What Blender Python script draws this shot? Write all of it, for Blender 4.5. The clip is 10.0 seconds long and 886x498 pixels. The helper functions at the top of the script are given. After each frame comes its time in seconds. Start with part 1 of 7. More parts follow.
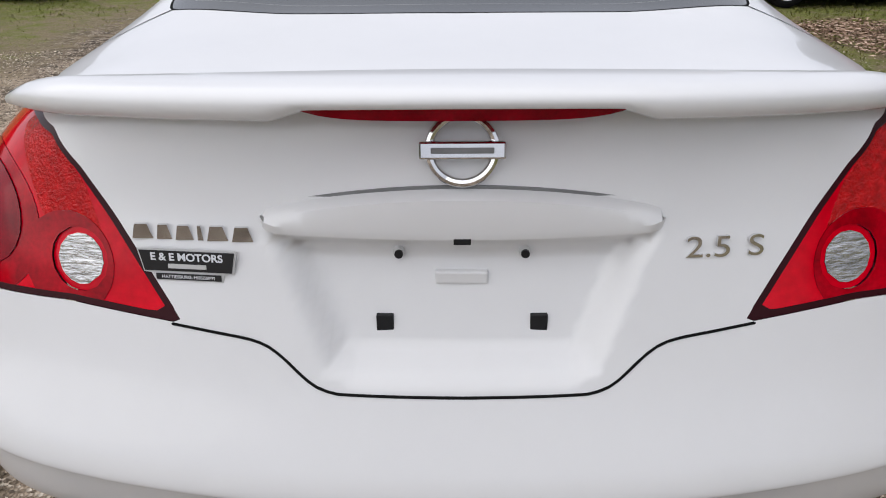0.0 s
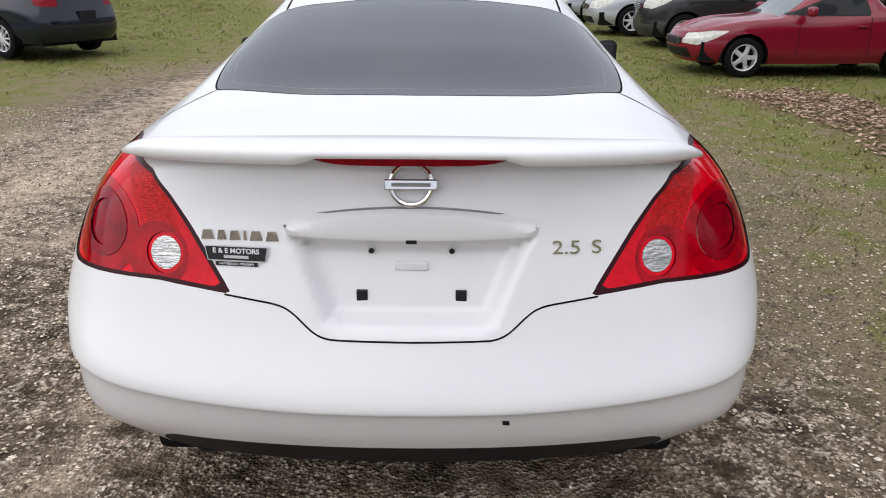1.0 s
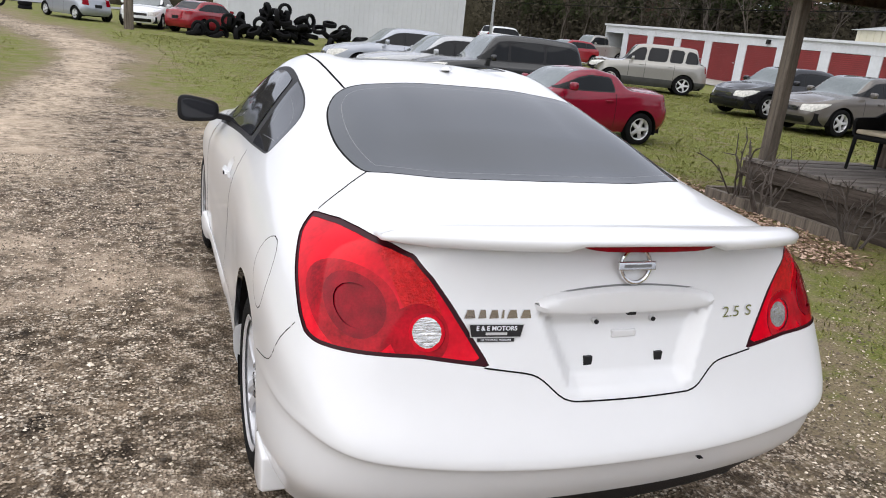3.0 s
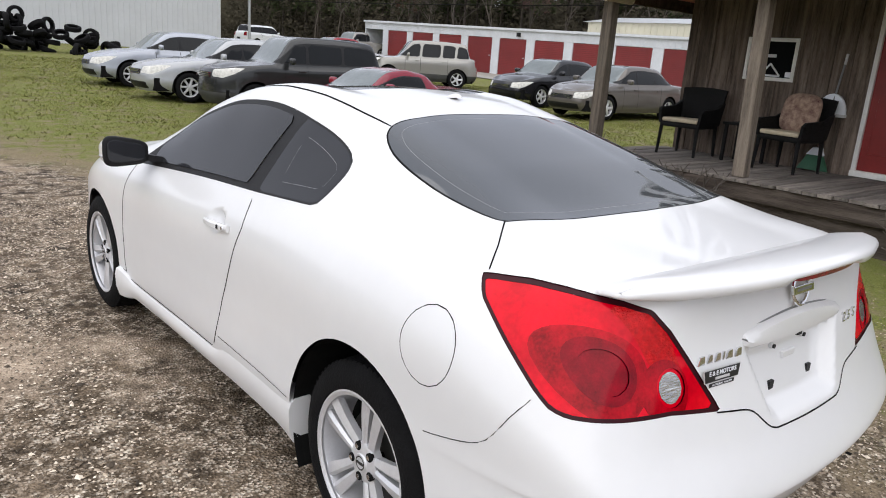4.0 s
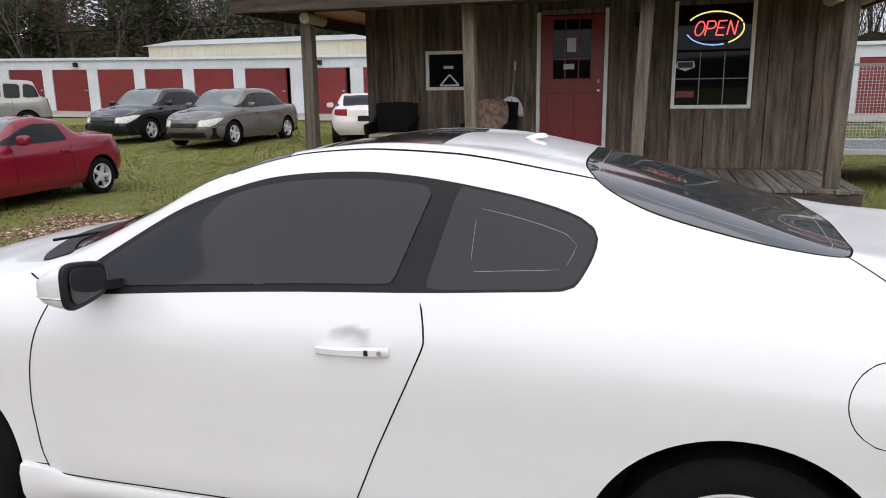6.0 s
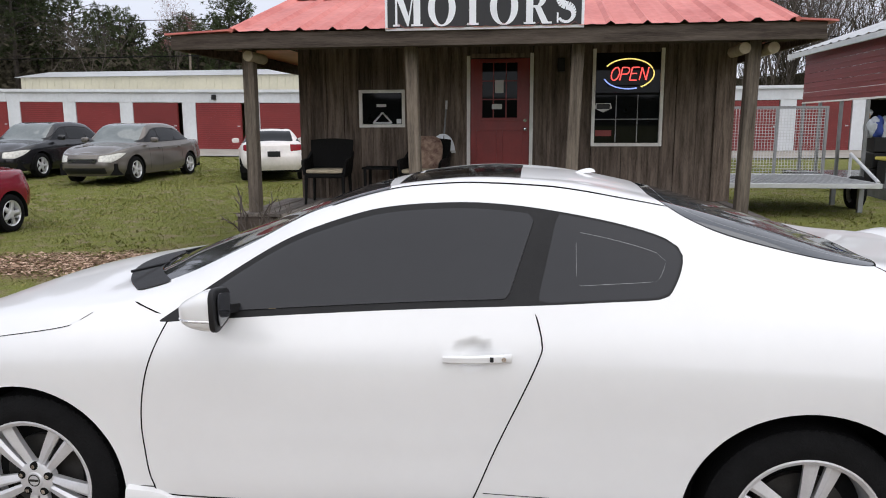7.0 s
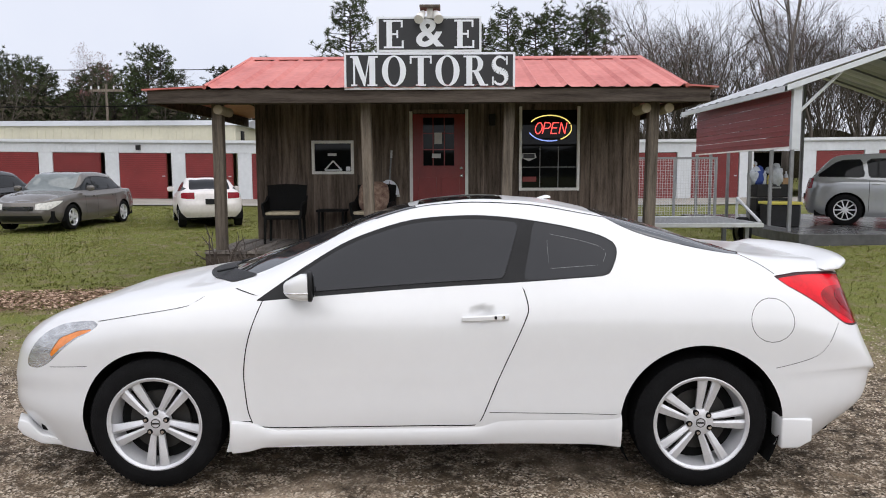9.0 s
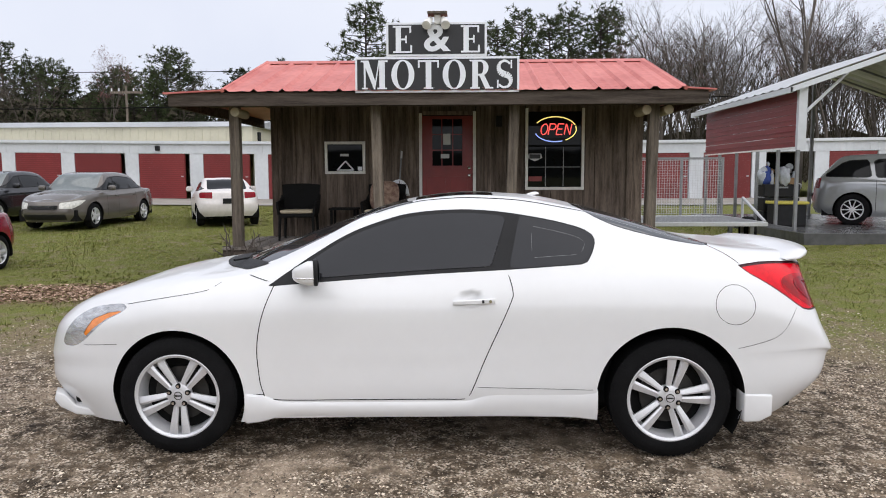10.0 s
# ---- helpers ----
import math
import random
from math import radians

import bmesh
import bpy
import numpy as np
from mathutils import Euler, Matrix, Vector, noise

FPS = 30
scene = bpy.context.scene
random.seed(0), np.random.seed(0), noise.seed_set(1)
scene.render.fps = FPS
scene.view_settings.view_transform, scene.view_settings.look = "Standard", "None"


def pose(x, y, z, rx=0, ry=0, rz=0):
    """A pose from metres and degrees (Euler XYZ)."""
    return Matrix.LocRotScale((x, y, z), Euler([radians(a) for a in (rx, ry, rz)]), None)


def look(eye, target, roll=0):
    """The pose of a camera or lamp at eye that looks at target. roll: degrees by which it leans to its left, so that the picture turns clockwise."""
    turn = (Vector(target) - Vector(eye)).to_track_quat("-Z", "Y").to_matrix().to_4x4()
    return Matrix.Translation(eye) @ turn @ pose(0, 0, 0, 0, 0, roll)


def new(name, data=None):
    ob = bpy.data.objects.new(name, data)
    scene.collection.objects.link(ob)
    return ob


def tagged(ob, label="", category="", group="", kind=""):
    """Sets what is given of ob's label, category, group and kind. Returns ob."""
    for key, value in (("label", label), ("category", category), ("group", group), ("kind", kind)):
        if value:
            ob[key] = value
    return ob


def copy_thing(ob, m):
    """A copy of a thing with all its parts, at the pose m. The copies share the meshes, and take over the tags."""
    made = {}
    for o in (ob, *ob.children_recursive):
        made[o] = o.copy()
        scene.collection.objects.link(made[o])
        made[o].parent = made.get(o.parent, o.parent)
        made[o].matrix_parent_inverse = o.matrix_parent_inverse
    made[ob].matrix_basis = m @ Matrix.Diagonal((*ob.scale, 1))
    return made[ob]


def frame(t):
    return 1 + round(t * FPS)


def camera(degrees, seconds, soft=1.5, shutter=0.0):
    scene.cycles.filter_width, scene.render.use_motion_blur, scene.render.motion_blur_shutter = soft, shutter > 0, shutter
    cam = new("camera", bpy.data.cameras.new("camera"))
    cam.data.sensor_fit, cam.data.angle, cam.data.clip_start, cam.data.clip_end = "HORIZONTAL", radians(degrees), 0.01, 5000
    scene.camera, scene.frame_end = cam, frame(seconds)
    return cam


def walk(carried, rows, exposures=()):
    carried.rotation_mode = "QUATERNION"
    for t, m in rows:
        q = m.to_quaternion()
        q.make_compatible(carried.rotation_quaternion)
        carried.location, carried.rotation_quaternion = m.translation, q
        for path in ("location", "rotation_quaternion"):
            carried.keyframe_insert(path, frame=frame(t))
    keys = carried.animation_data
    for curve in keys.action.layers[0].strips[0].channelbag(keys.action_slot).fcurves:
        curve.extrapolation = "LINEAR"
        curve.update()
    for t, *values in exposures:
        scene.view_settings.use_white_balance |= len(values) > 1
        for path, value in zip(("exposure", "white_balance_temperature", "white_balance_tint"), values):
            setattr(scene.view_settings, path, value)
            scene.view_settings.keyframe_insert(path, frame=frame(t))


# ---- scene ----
cam = camera(62.6, 10.0, 1.0)
PATH = [
    (0, (-0.014, -3.116, 1.316), (-0.039, -1.307, 0.463), -0.5),
    (0.5, (0.04, -3.394, 1.395), (-0.007, -1.563, 0.591), -0.6),
    (1, (0.061, -3.702, 1.452), (0.072, -1.833, 0.74), 0.5),
    (1.5, (-0.009, -3.928, 1.484), (0.092, -2.034, 0.851), 1.9),
    (2, (-0.358, -4.064, 1.512), (-0.088, -2.17, 0.927), 3.6),
    (2.5, (-0.767, -3.921, 1.52), (-0.271, -2.067, 0.958), 4.8),
    (2.7, (-0.918, -3.822, 1.538), (-0.328, -1.995, 0.978), 5.4),
    (3.8, (-1.85, -3.184, 1.549), (-0.702, -1.633, 1.021), 5.2),
    (4, (-2.009, -2.995, 1.569), (-0.745, -1.533, 1.055), 4.3),
    (4.5, (-2.342, -2.569, 1.565), (-0.852, -1.33, 1.071), 2.8),
    (5, (-2.492, -2.125, 1.548), (-0.84, -1.106, 1.068), 1.3),
    (5.5, (-2.534, -1.589, 1.55), (-0.753, -0.805, 1.085), 0.1),
    (6, (-2.677, -1.088, 1.584), (-0.803, -0.54, 1.152), -0.8),
    (6.2, (-2.754, -0.976, 1.582), (-0.857, -0.495, 1.167), -1.0),
    (7.3, (-3.33, -0.316, 1.614), (-1.363, -0.143, 1.3), -0.0),
    (7.5, (-3.49, -0.274, 1.594), (-1.517, -0.137, 1.296), 0.0),
    (8, (-3.842, -0.214, 1.587), (-1.859, -0.139, 1.332), 0.1),
    (8.5, (-4.085, -0.082, 1.549), (-2.098, -0.056, 1.329), -0.2),
    (9, (-4.319, -0.1, 1.543), (-2.33, -0.088, 1.339), -0.2),
    (9.5, (-4.567, -0.23, 1.53), (-2.578, -0.194, 1.328), -0.2),
    (10, (-4.699, -0.224, 1.527), (-2.71, -0.169, 1.325), -0.2),
]
walk(cam, [(t, look(eye, target, roll)) for t, eye, target, roll in PATH], [(0.0, 0.06), (0.9, 0.26), (2.2, 0.46), (4.2, 0.40), (6.2, 0.32), (7.6, 0.28), (10.0, 0.28)])

# ---- world and light: a bright overcast day ----
SUN_DIR = Vector((-0.42, -0.25, 0.87)).normalized()      # towards the sun
sky_world = bpy.data.worlds.new("overcast_sky")
scene.world = sky_world
sky_world.use_nodes = True
wn, wl = sky_world.node_tree.nodes, sky_world.node_tree.links
wn.clear()
sky = wn.new("ShaderNodeTexSky")
sky.sky_type, sky.sun_disc = "NISHITA", False
sky.sun_elevation = math.asin(SUN_DIR.z)
sky.sun_rotation = math.atan2(SUN_DIR.x, SUN_DIR.y)
scale_sky = wn.new("ShaderNodeVectorMath")
scale_sky.operation = "SCALE"
scale_sky.inputs["Scale"].default_value = 0.10
clouds = wn.new("ShaderNodeTexNoise")
clouds.inputs["Scale"].default_value = 2.2
clouds.inputs["Detail"].default_value = 6
cloud_ramp = wn.new("ShaderNodeValToRGB")
cloud_ramp.color_ramp.elements[0].position, cloud_ramp.color_ramp.elements[0].color = 0.3, (0.70, 0.735, 0.86, 1)
cloud_ramp.color_ramp.elements[1].position, cloud_ramp.color_ramp.elements[1].color = 0.7, (0.84, 0.86, 0.95, 1)
mix_sky = wn.new("ShaderNodeMixRGB")
mix_sky.inputs["Fac"].default_value = 0.9
background = wn.new("ShaderNodeBackground")
background.inputs["Strength"].default_value = 0.92
world_out = wn.new("ShaderNodeOutputWorld")
wl.new(sky.outputs["Color"], scale_sky.inputs[0])
wl.new(clouds.outputs["Fac"], cloud_ramp.inputs["Fac"])
wl.new(scale_sky.outputs["Vector"], mix_sky.inputs["Color1"])
wl.new(cloud_ramp.outputs["Color"], mix_sky.inputs["Color2"])
wl.new(mix_sky.outputs["Color"], background.inputs["Color"])
wl.new(background.outputs["Background"], world_out.inputs["Surface"])
sun_data = bpy.data.lights.new("sun", "SUN")
sun_data.energy, sun_data.angle, sun_data.color = 1.85, radians(112), (1.0, 0.97, 0.93)
sun = new("sun", sun_data)
sun.rotation_euler = SUN_DIR.to_track_quat("Z", "Y").to_euler()


# ---- materials ----
def material(name, color, rough=0.5, metal=0.0, vary=0.15, scale=6.0, bump=0.0, bump_scale=40.0, coat=0.0, emit=None, stretch=(1, 1, 1), rand=0.0, coords="Object", spec=0.5, rough_vary=0.0, second=None):
    m = bpy.data.materials.new(name)
    m.use_nodes = True
    n, l = m.node_tree.nodes, m.node_tree.links
    b = n["Principled BSDF"]
    b.inputs["Roughness"].default_value = rough
    b.inputs["Metallic"].default_value = metal
    b.inputs["Coat Weight"].default_value = coat
    b.inputs["Coat Roughness"].default_value = 0.04
    b.inputs["Specular IOR Level"].default_value = spec
    tc = n.new("ShaderNodeTexCoord")
    mp = n.new("ShaderNodeMapping")
    mp.inputs["Scale"].default_value = stretch
    l.new(tc.outputs[coords], mp.inputs["Vector"])
    coarse = n.new("ShaderNodeTexNoise")
    coarse.inputs["Scale"].default_value, coarse.inputs["Detail"].default_value = scale, 8
    fine = n.new("ShaderNodeTexNoise")
    fine.inputs["Scale"].default_value, fine.inputs["Detail"].default_value = scale * 9, 6
    l.new(mp.outputs["Vector"], coarse.inputs["Vector"])
    l.new(mp.outputs["Vector"], fine.inputs["Vector"])
    add = n.new("ShaderNodeMath")
    add.operation = "MULTIPLY_ADD"
    l.new(fine.outputs["Fac"], add.inputs[0])
    add.inputs[1].default_value = 0.5
    l.new(coarse.outputs["Fac"], add.inputs[2])
    ramp = n.new("ShaderNodeValToRGB")
    e = ramp.color_ramp.elements
    lo = [c * (1 - vary) for c in color]
    hi = [min(1, c * (1 + vary)) for c in color] if second is None else second
    e[0].position, e[0].color = 0.45, (*lo, 1)
    e[1].position, e[1].color = 1.05 if second is None else 0.95, (*hi, 1)
    l.new(add.outputs["Value"], ramp.inputs["Fac"])
    col = ramp.outputs["Color"]
    if rand:
        info = n.new("ShaderNodeObjectInfo")
        rr = n.new("ShaderNodeMapRange")
        rr.inputs["To Min"].default_value, rr.inputs["To Max"].default_value = 1 - rand, 1 + rand
        l.new(info.outputs["Random"], rr.inputs["Value"])
        mul = n.new("ShaderNodeVectorMath")
        mul.operation = "SCALE"
        l.new(col, mul.inputs[0])
        l.new(rr.outputs["Result"], mul.inputs["Scale"])
        col = mul.outputs["Vector"]
    l.new(col, b.inputs["Base Color"])
    if rough_vary:
        mr = n.new("ShaderNodeMapRange")
        mr.inputs["To Min"].default_value, mr.inputs["To Max"].default_value = rough - rough_vary, rough + rough_vary
        l.new(coarse.outputs["Fac"], mr.inputs["Value"])
        l.new(mr.outputs["Result"], b.inputs["Roughness"])
    if bump:
        bn = n.new("ShaderNodeTexNoise")
        bn.inputs["Scale"].default_value, bn.inputs["Detail"].default_value = bump_scale, 5
        l.new(mp.outputs["Vector"], bn.inputs["Vector"])
        bp = n.new("ShaderNodeBump")
        bp.inputs["Strength"].default_value, bp.inputs["Distance"].default_value = min(1, bump), 0.01
        l.new(bn.outputs["Fac"], bp.inputs["Height"])
        l.new(bp.outputs["Normal"], b.inputs["Normal"])
    if emit:
        b.inputs["Emission Color"].default_value = (*emit[:3], 1)
        b.inputs["Emission Strength"].default_value = emit[3]
    return m


white_paint = material("white_car_paint", (0.72, 0.72, 0.725), 0.28, vary=0.02, scale=2, coat=0.6, spec=0.4)
black_plastic = material("black_plastic", (0.011, 0.011, 0.012), 0.55, spec=0.25, vary=0.3, scale=8, bump=0.1, bump_scale=300)
black_gloss = material("black_gloss_trim", (0.008, 0.008, 0.009), 0.12, vary=0.2, scale=5)
# Near-black for seals and undersides, also painted in for shade in gaps and openings
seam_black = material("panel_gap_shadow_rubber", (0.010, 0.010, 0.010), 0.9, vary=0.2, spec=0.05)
tint_glass = material("tinted_glass", (0.026, 0.027, 0.031), 0.05, vary=0.05, scale=2, spec=0.26)
rear_tint = material("tinted_rear_glass", (0.05, 0.055, 0.06), 0.04, vary=0.05, scale=2, spec=1.0)
chrome = material("chrome", (0.75, 0.75, 0.76), 0.08, metal=1.0, vary=0.05)
alloy = material("silver_alloy", (0.64, 0.64, 0.66), 0.32, metal=0.35, vary=0.10, scale=14)
dark_alloy = material("dark_brake_metal", (0.04, 0.038, 0.036), 0.5, metal=0.6, vary=0.3, scale=20)
rubber = material("tyre_rubber", (0.0075, 0.0075, 0.008), 0.8, spec=0.10, vary=0.35, scale=10, bump=0.4, bump_scale=120)
red_lens = material("red_lamp_lens", (0.60, 0.0, 0.010), 0.07, vary=0.30, scale=7, coat=0.0, spec=0.22)
deep_red_lens = material("dark_red_lamp_lens", (0.20, 0.0, 0.006), 0.10, vary=0.40, scale=25, coat=0.0, spec=0.22)
grid_red_lens = material("ribbed_red_lens", (0.46, 0.004, 0.006), 0.12, vary=0.40, scale=80, bump=0.5, bump_scale=220, coat=0.0, spec=0.25)
chamber_red = material("crimson_lamp_chamber", (0.33, 0.0, 0.006), 0.08, vary=0.55, scale=16, spec=0.22)
lamp_edge = material("dark_red_lamp_edge", (0.030, 0.002, 0.005), 0.3, vary=0.2, coat=0.0, spec=0.2)
clear_lens = material("clear_lamp_lens", (0.50, 0.50, 0.50), 0.10, metal=0.75, vary=0.55, scale=9, bump=0.5, bump_scale=45, coat=1.0, stretch=(1, 1, 4))
amber_lens = material("amber_lens", (0.75, 0.22, 0.03), 0.15, vary=0.2, scale=30, coat=1.0)
print_grey = material("pale_print", (0.55, 0.55, 0.55), 0.5, vary=0.1)
print_black = material("black_sign_face", (0.012, 0.012, 0.014), 0.45, vary=0.3, scale=3)
sign_white = material("white_sign_paint", (0.78, 0.80, 0.84), 0.5, vary=0.06, scale=4)
white_trim = material("chalky_white_trim", (0.74, 0.73, 0.70), 0.6, vary=0.15, scale=5, bump=0.2)
old_wood = material("weathered_dark_boards", (0.072, 0.054, 0.042), 0.85, spec=0.15, vary=0.6, scale=5, bump=0.7, bump_scale=30, stretch=(4, 4, 0.35), rand=0.35, second=(0.185, 0.145, 0.117))
post_wood = material("grey_weathered_post", (0.072, 0.054, 0.040), 0.85, vary=0.5, scale=5, bump=0.8, bump_scale=30, stretch=(4, 4, 0.3), rand=0.2, second=(0.20, 0.165, 0.13))
deck_wood = material("grey_deck_boards", (0.105, 0.09, 0.076), 0.85, vary=0.5, scale=5, bump=0.8, bump_scale=30, stretch=(0.35, 4, 4), rand=0.3, second=(0.23, 0.20, 0.175))
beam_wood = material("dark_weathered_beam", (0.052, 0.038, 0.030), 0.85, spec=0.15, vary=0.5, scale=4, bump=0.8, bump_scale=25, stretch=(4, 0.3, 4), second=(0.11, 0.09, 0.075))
roof_red = material("faded_red_metal_roof", (0.50, 0.10, 0.085), 0.5, metal=0.0, vary=0.2, scale=1.3, bump=0.1, bump_scale=8, second=(0.62, 0.20, 0.17))
door_red = material("red_painted_door", (0.205, 0.016, 0.014), 0.35, vary=0.15, scale=4)
store_red = material("red_roller_door", (0.235, 0.030, 0.030), 0.5, vary=0.2, scale=1.2, rand=0.12)
# carport siding red; behind the roller door ribs it doubles as painted groove shade
panel_red = material("red_metal_siding", (0.20, 0.022, 0.022), 0.4, vary=0.15, scale=1.5)
store_white = material("white_metal_siding", (0.60, 0.62, 0.64), 0.5, vary=0.12, scale=0.8, bump=0.15, bump_scale=5)
cream_metal = material("cream_metal_siding", (0.55, 0.52, 0.40), 0.5, vary=0.1, scale=0.7)
grey_metal = material("pale_grey_metal_wall", (0.56, 0.57, 0.59), 0.5, vary=0.06, scale=0.6)
galvanized = material("galvanized_roof_metal", (0.50, 0.51, 0.52), 0.4, metal=0.4, vary=0.15, scale=2)
steel_post = material("grey_steel_post", (0.22, 0.225, 0.23), 0.5, metal=0.4, vary=0.2, scale=5)
window_dark = material("dark_window_glass", (0.006, 0.007, 0.008), 0.03, vary=0.3, scale=2, spec=0.22)
neon_red = material("red_neon_tube", (0.9, 0.1, 0.1), 0.3, emit=(1.0, 0.10, 0.09, 1.3))
neon_yellow = material("yellow_neon_tube", (0.9, 0.8, 0.3), 0.3, emit=(1.0, 0.78, 0.22, 0.9))
neon_blue = material("blue_neon_tube", (0.3, 0.4, 0.9), 0.3, emit=(0.30, 0.42, 1.0, 0.9))
wicker = material("black_wicker", (0.007, 0.007, 0.007), 0.7, spec=0.15, vary=0.5, scale=60, bump=1.0, bump_scale=90)
cushion = material("beige_cushion_cloth", (0.42, 0.36, 0.26), 0.9, vary=0.15, scale=20, bump=0.3, bump_scale=150)
patterned = material("red_patterned_cloth", (0.085, 0.012, 0.014), 0.9, vary=0.4, scale=14, second=(0.38, 0.27, 0.20))
concrete = material("pale_concrete", (0.27, 0.25, 0.22), 0.85, vary=0.25, scale=0.8, bump=0.3, bump_scale=10)
wet_slab = material("damp_concrete_slab", (0.085, 0.085, 0.088), 0.25, vary=0.4, scale=0.9, rough_vary=0.15)
asphalt = material("grey_asphalt", (0.21, 0.21, 0.22), 0.85, vary=0.15, scale=1.5)
bark = material("grey_brown_bark", (0.040, 0.031, 0.025), 0.9, vary=0.4, scale=3, bump=0.6, bump_scale=20, rand=0.25)
twig_mat = material("grey_twigs", (0.078, 0.064, 0.054), 0.9, vary=0.3, scale=2, rand=0.3)
pine_green = material("pine_needles", (0.024, 0.036, 0.017), 0.9, spec=0.1, vary=0.5, scale=0.6, rand=0.35, second=(0.074, 0.092, 0.042))
brush_mat = material("dull_undergrowth", (0.026, 0.025, 0.017), 0.95, spec=0.05, vary=0.6, scale=0.5, rand=0.3, second=(0.070, 0.061, 0.043))
bud_mat = material("reddish_buds", (0.11, 0.045, 0.04), 0.9, vary=0.4, scale=2)
cone_lime = material("lime_plastic_cone", (0.55, 0.68, 0.03), 0.5, vary=0.1)
hydrant_red = material("faded_hydrant_paint", (0.22, 0.03, 0.05), 0.6, vary=0.3, scale=8)
plastic_yellow = material("yellow_plastic_lid", (0.55, 0.47, 0.08), 0.5, vary=0.1)
tan_item = material("tan_cardboard", (0.30, 0.19, 0.10), 0.8, vary=0.2)
blue_item = material("blue_cloth", (0.03, 0.06, 0.25), 0.8, vary=0.3)
pale_item = material("pale_cloth", (0.45, 0.48, 0.52), 0.8, vary=0.25, scale=12)
green_plastic = material("green_plastic", (0.02, 0.10, 0.05), 0.5, vary=0.2)


# ---- mesh helpers ----
def bm_box(bm, x0, y0, z0, x1, y1, z1, bevel=0.0):
    r = bmesh.ops.create_cube(bm, size=1)["verts"]
    bmesh.ops.scale(bm, verts=r, vec=(abs(x1 - x0), abs(y1 - y0), abs(z1 - z0)))
    bmesh.ops.translate(bm, verts=r, vec=((x0 + x1) / 2, (y0 + y1) / 2, (z0 + z1) / 2))
    if bevel:
        es = list({e for v in r for e in v.link_edges})
        bmesh.ops.bevel(bm, geom=es, offset=bevel, segments=2, affect="EDGES", profile=0.5)
    return r


def bm_tube(bm, a, b, ra, rb=None, seg=8):
    a, b = Vector(a), Vector(b)
    rb = ra if rb is None else rb
    q = (b - a).to_track_quat("Z", "Y").to_matrix().to_4x4()
    r = bmesh.ops.create_cone(bm, cap_ends=True, segments=seg, radius1=ra, radius2=rb, depth=(b - a).length)["verts"]
    bmesh.ops.transform(bm, verts=r, matrix=Matrix.Translation((a + b) / 2) @ q)
    return r


def bm_poly(bm, pts, h):
    """A prism from a closed outline of 3D points, extruded by the vector h."""
    vs = [bm.verts.new(p) for p in pts]
    f = bm.faces.new(vs)
    r = bmesh.ops.extrude_face_region(bm, geom=[f])
    bmesh.ops.translate(bm, verts=[v for v in r["geom"] if isinstance(v, bmesh.types.BMVert)], vec=h)
    bmesh.ops.recalc_face_normals(bm, faces=bm.faces)


def bm_lathe(bm, prof, seg=48, axis="X"):
    """A ring swept round the x axis from (x, radius) pairs."""
    rings = []
    for x, r in prof:
        rings.append([bm.verts.new((x, r * math.cos(2 * math.pi * i / seg), r * math.sin(2 * math.pi * i / seg))) for i in range(seg)])
    for a, b in zip(rings, rings[1:]):
        for i in range(seg):
            bm.faces.new((a[i], a[(i + 1) % seg], b[(i + 1) % seg], b[i]))
    return rings


def finish(name, bm, mat, parent=None, label="", smooth=False, m=None):
    me = bpy.data.meshes.new(name)
    bmesh.ops.recalc_face_normals(bm, faces=bm.faces)
    bm.to_mesh(me)
    bm.free()
    me.materials.append(mat)
    if smooth:
        me.shade_smooth()
        me.set_sharp_from_angle(angle=radians(38))
    ob = new(name, me)
    if parent is not None:
        ob.parent = parent
    if m is not None:
        ob.matrix_basis = m
    if label:
        ob["label"] = label
    return ob


def part(name, bm, mat, parent, label="", smooth=False, m=None):
    return finish(name, bm, mat, parent, label, smooth, m)


def thing(name, label, category, m=None, group="", kind=""):
    ob = new(name)
    if m is not None:
        ob.matrix_basis = m
    return tagged(ob, label, category, group, kind)


def box_part(name, dims, mat, parent, label="", bevel=0.0, m=None):
    bm = bmesh.new()
    bm_box(bm, *dims, bevel=bevel)
    return part(name, bm, mat, parent, label, m=m)


def text_part(name, body, size, mat, parent, m, depth=0.01, serif=False, wide=1.0):
    cu = bpy.data.curves.new(name, "FONT")
    cu.body, cu.size, cu.extrude = body, size, depth
    cu.align_x, cu.align_y = "CENTER", "CENTER"
    if serif:
        cu.offset = size * 0.022
    tmp = bpy.data.objects.new(name, cu)
    scene.collection.objects.link(tmp)
    me = bpy.data.meshes.new_from_object(tmp.evaluated_get(bpy.context.evaluated_depsgraph_get()))
    bpy.data.objects.remove(tmp)
    me.transform(Matrix.Diagonal((wide, 1, 1, 1)))
    me.materials.clear()
    me.materials.append(mat)
    ob = new(name, me)
    ob.parent = parent
    ob.matrix_basis = m
    return ob


def ground_z(x, y):
    r = math.hypot(x + 1, y + 2)
    return 0.022 * (math.sqrt((min(r, 60) - 12) ** 2 + 4) + (min(r, 60) - 12)) / 2 - 0.0018 if r < 200 else 1.05


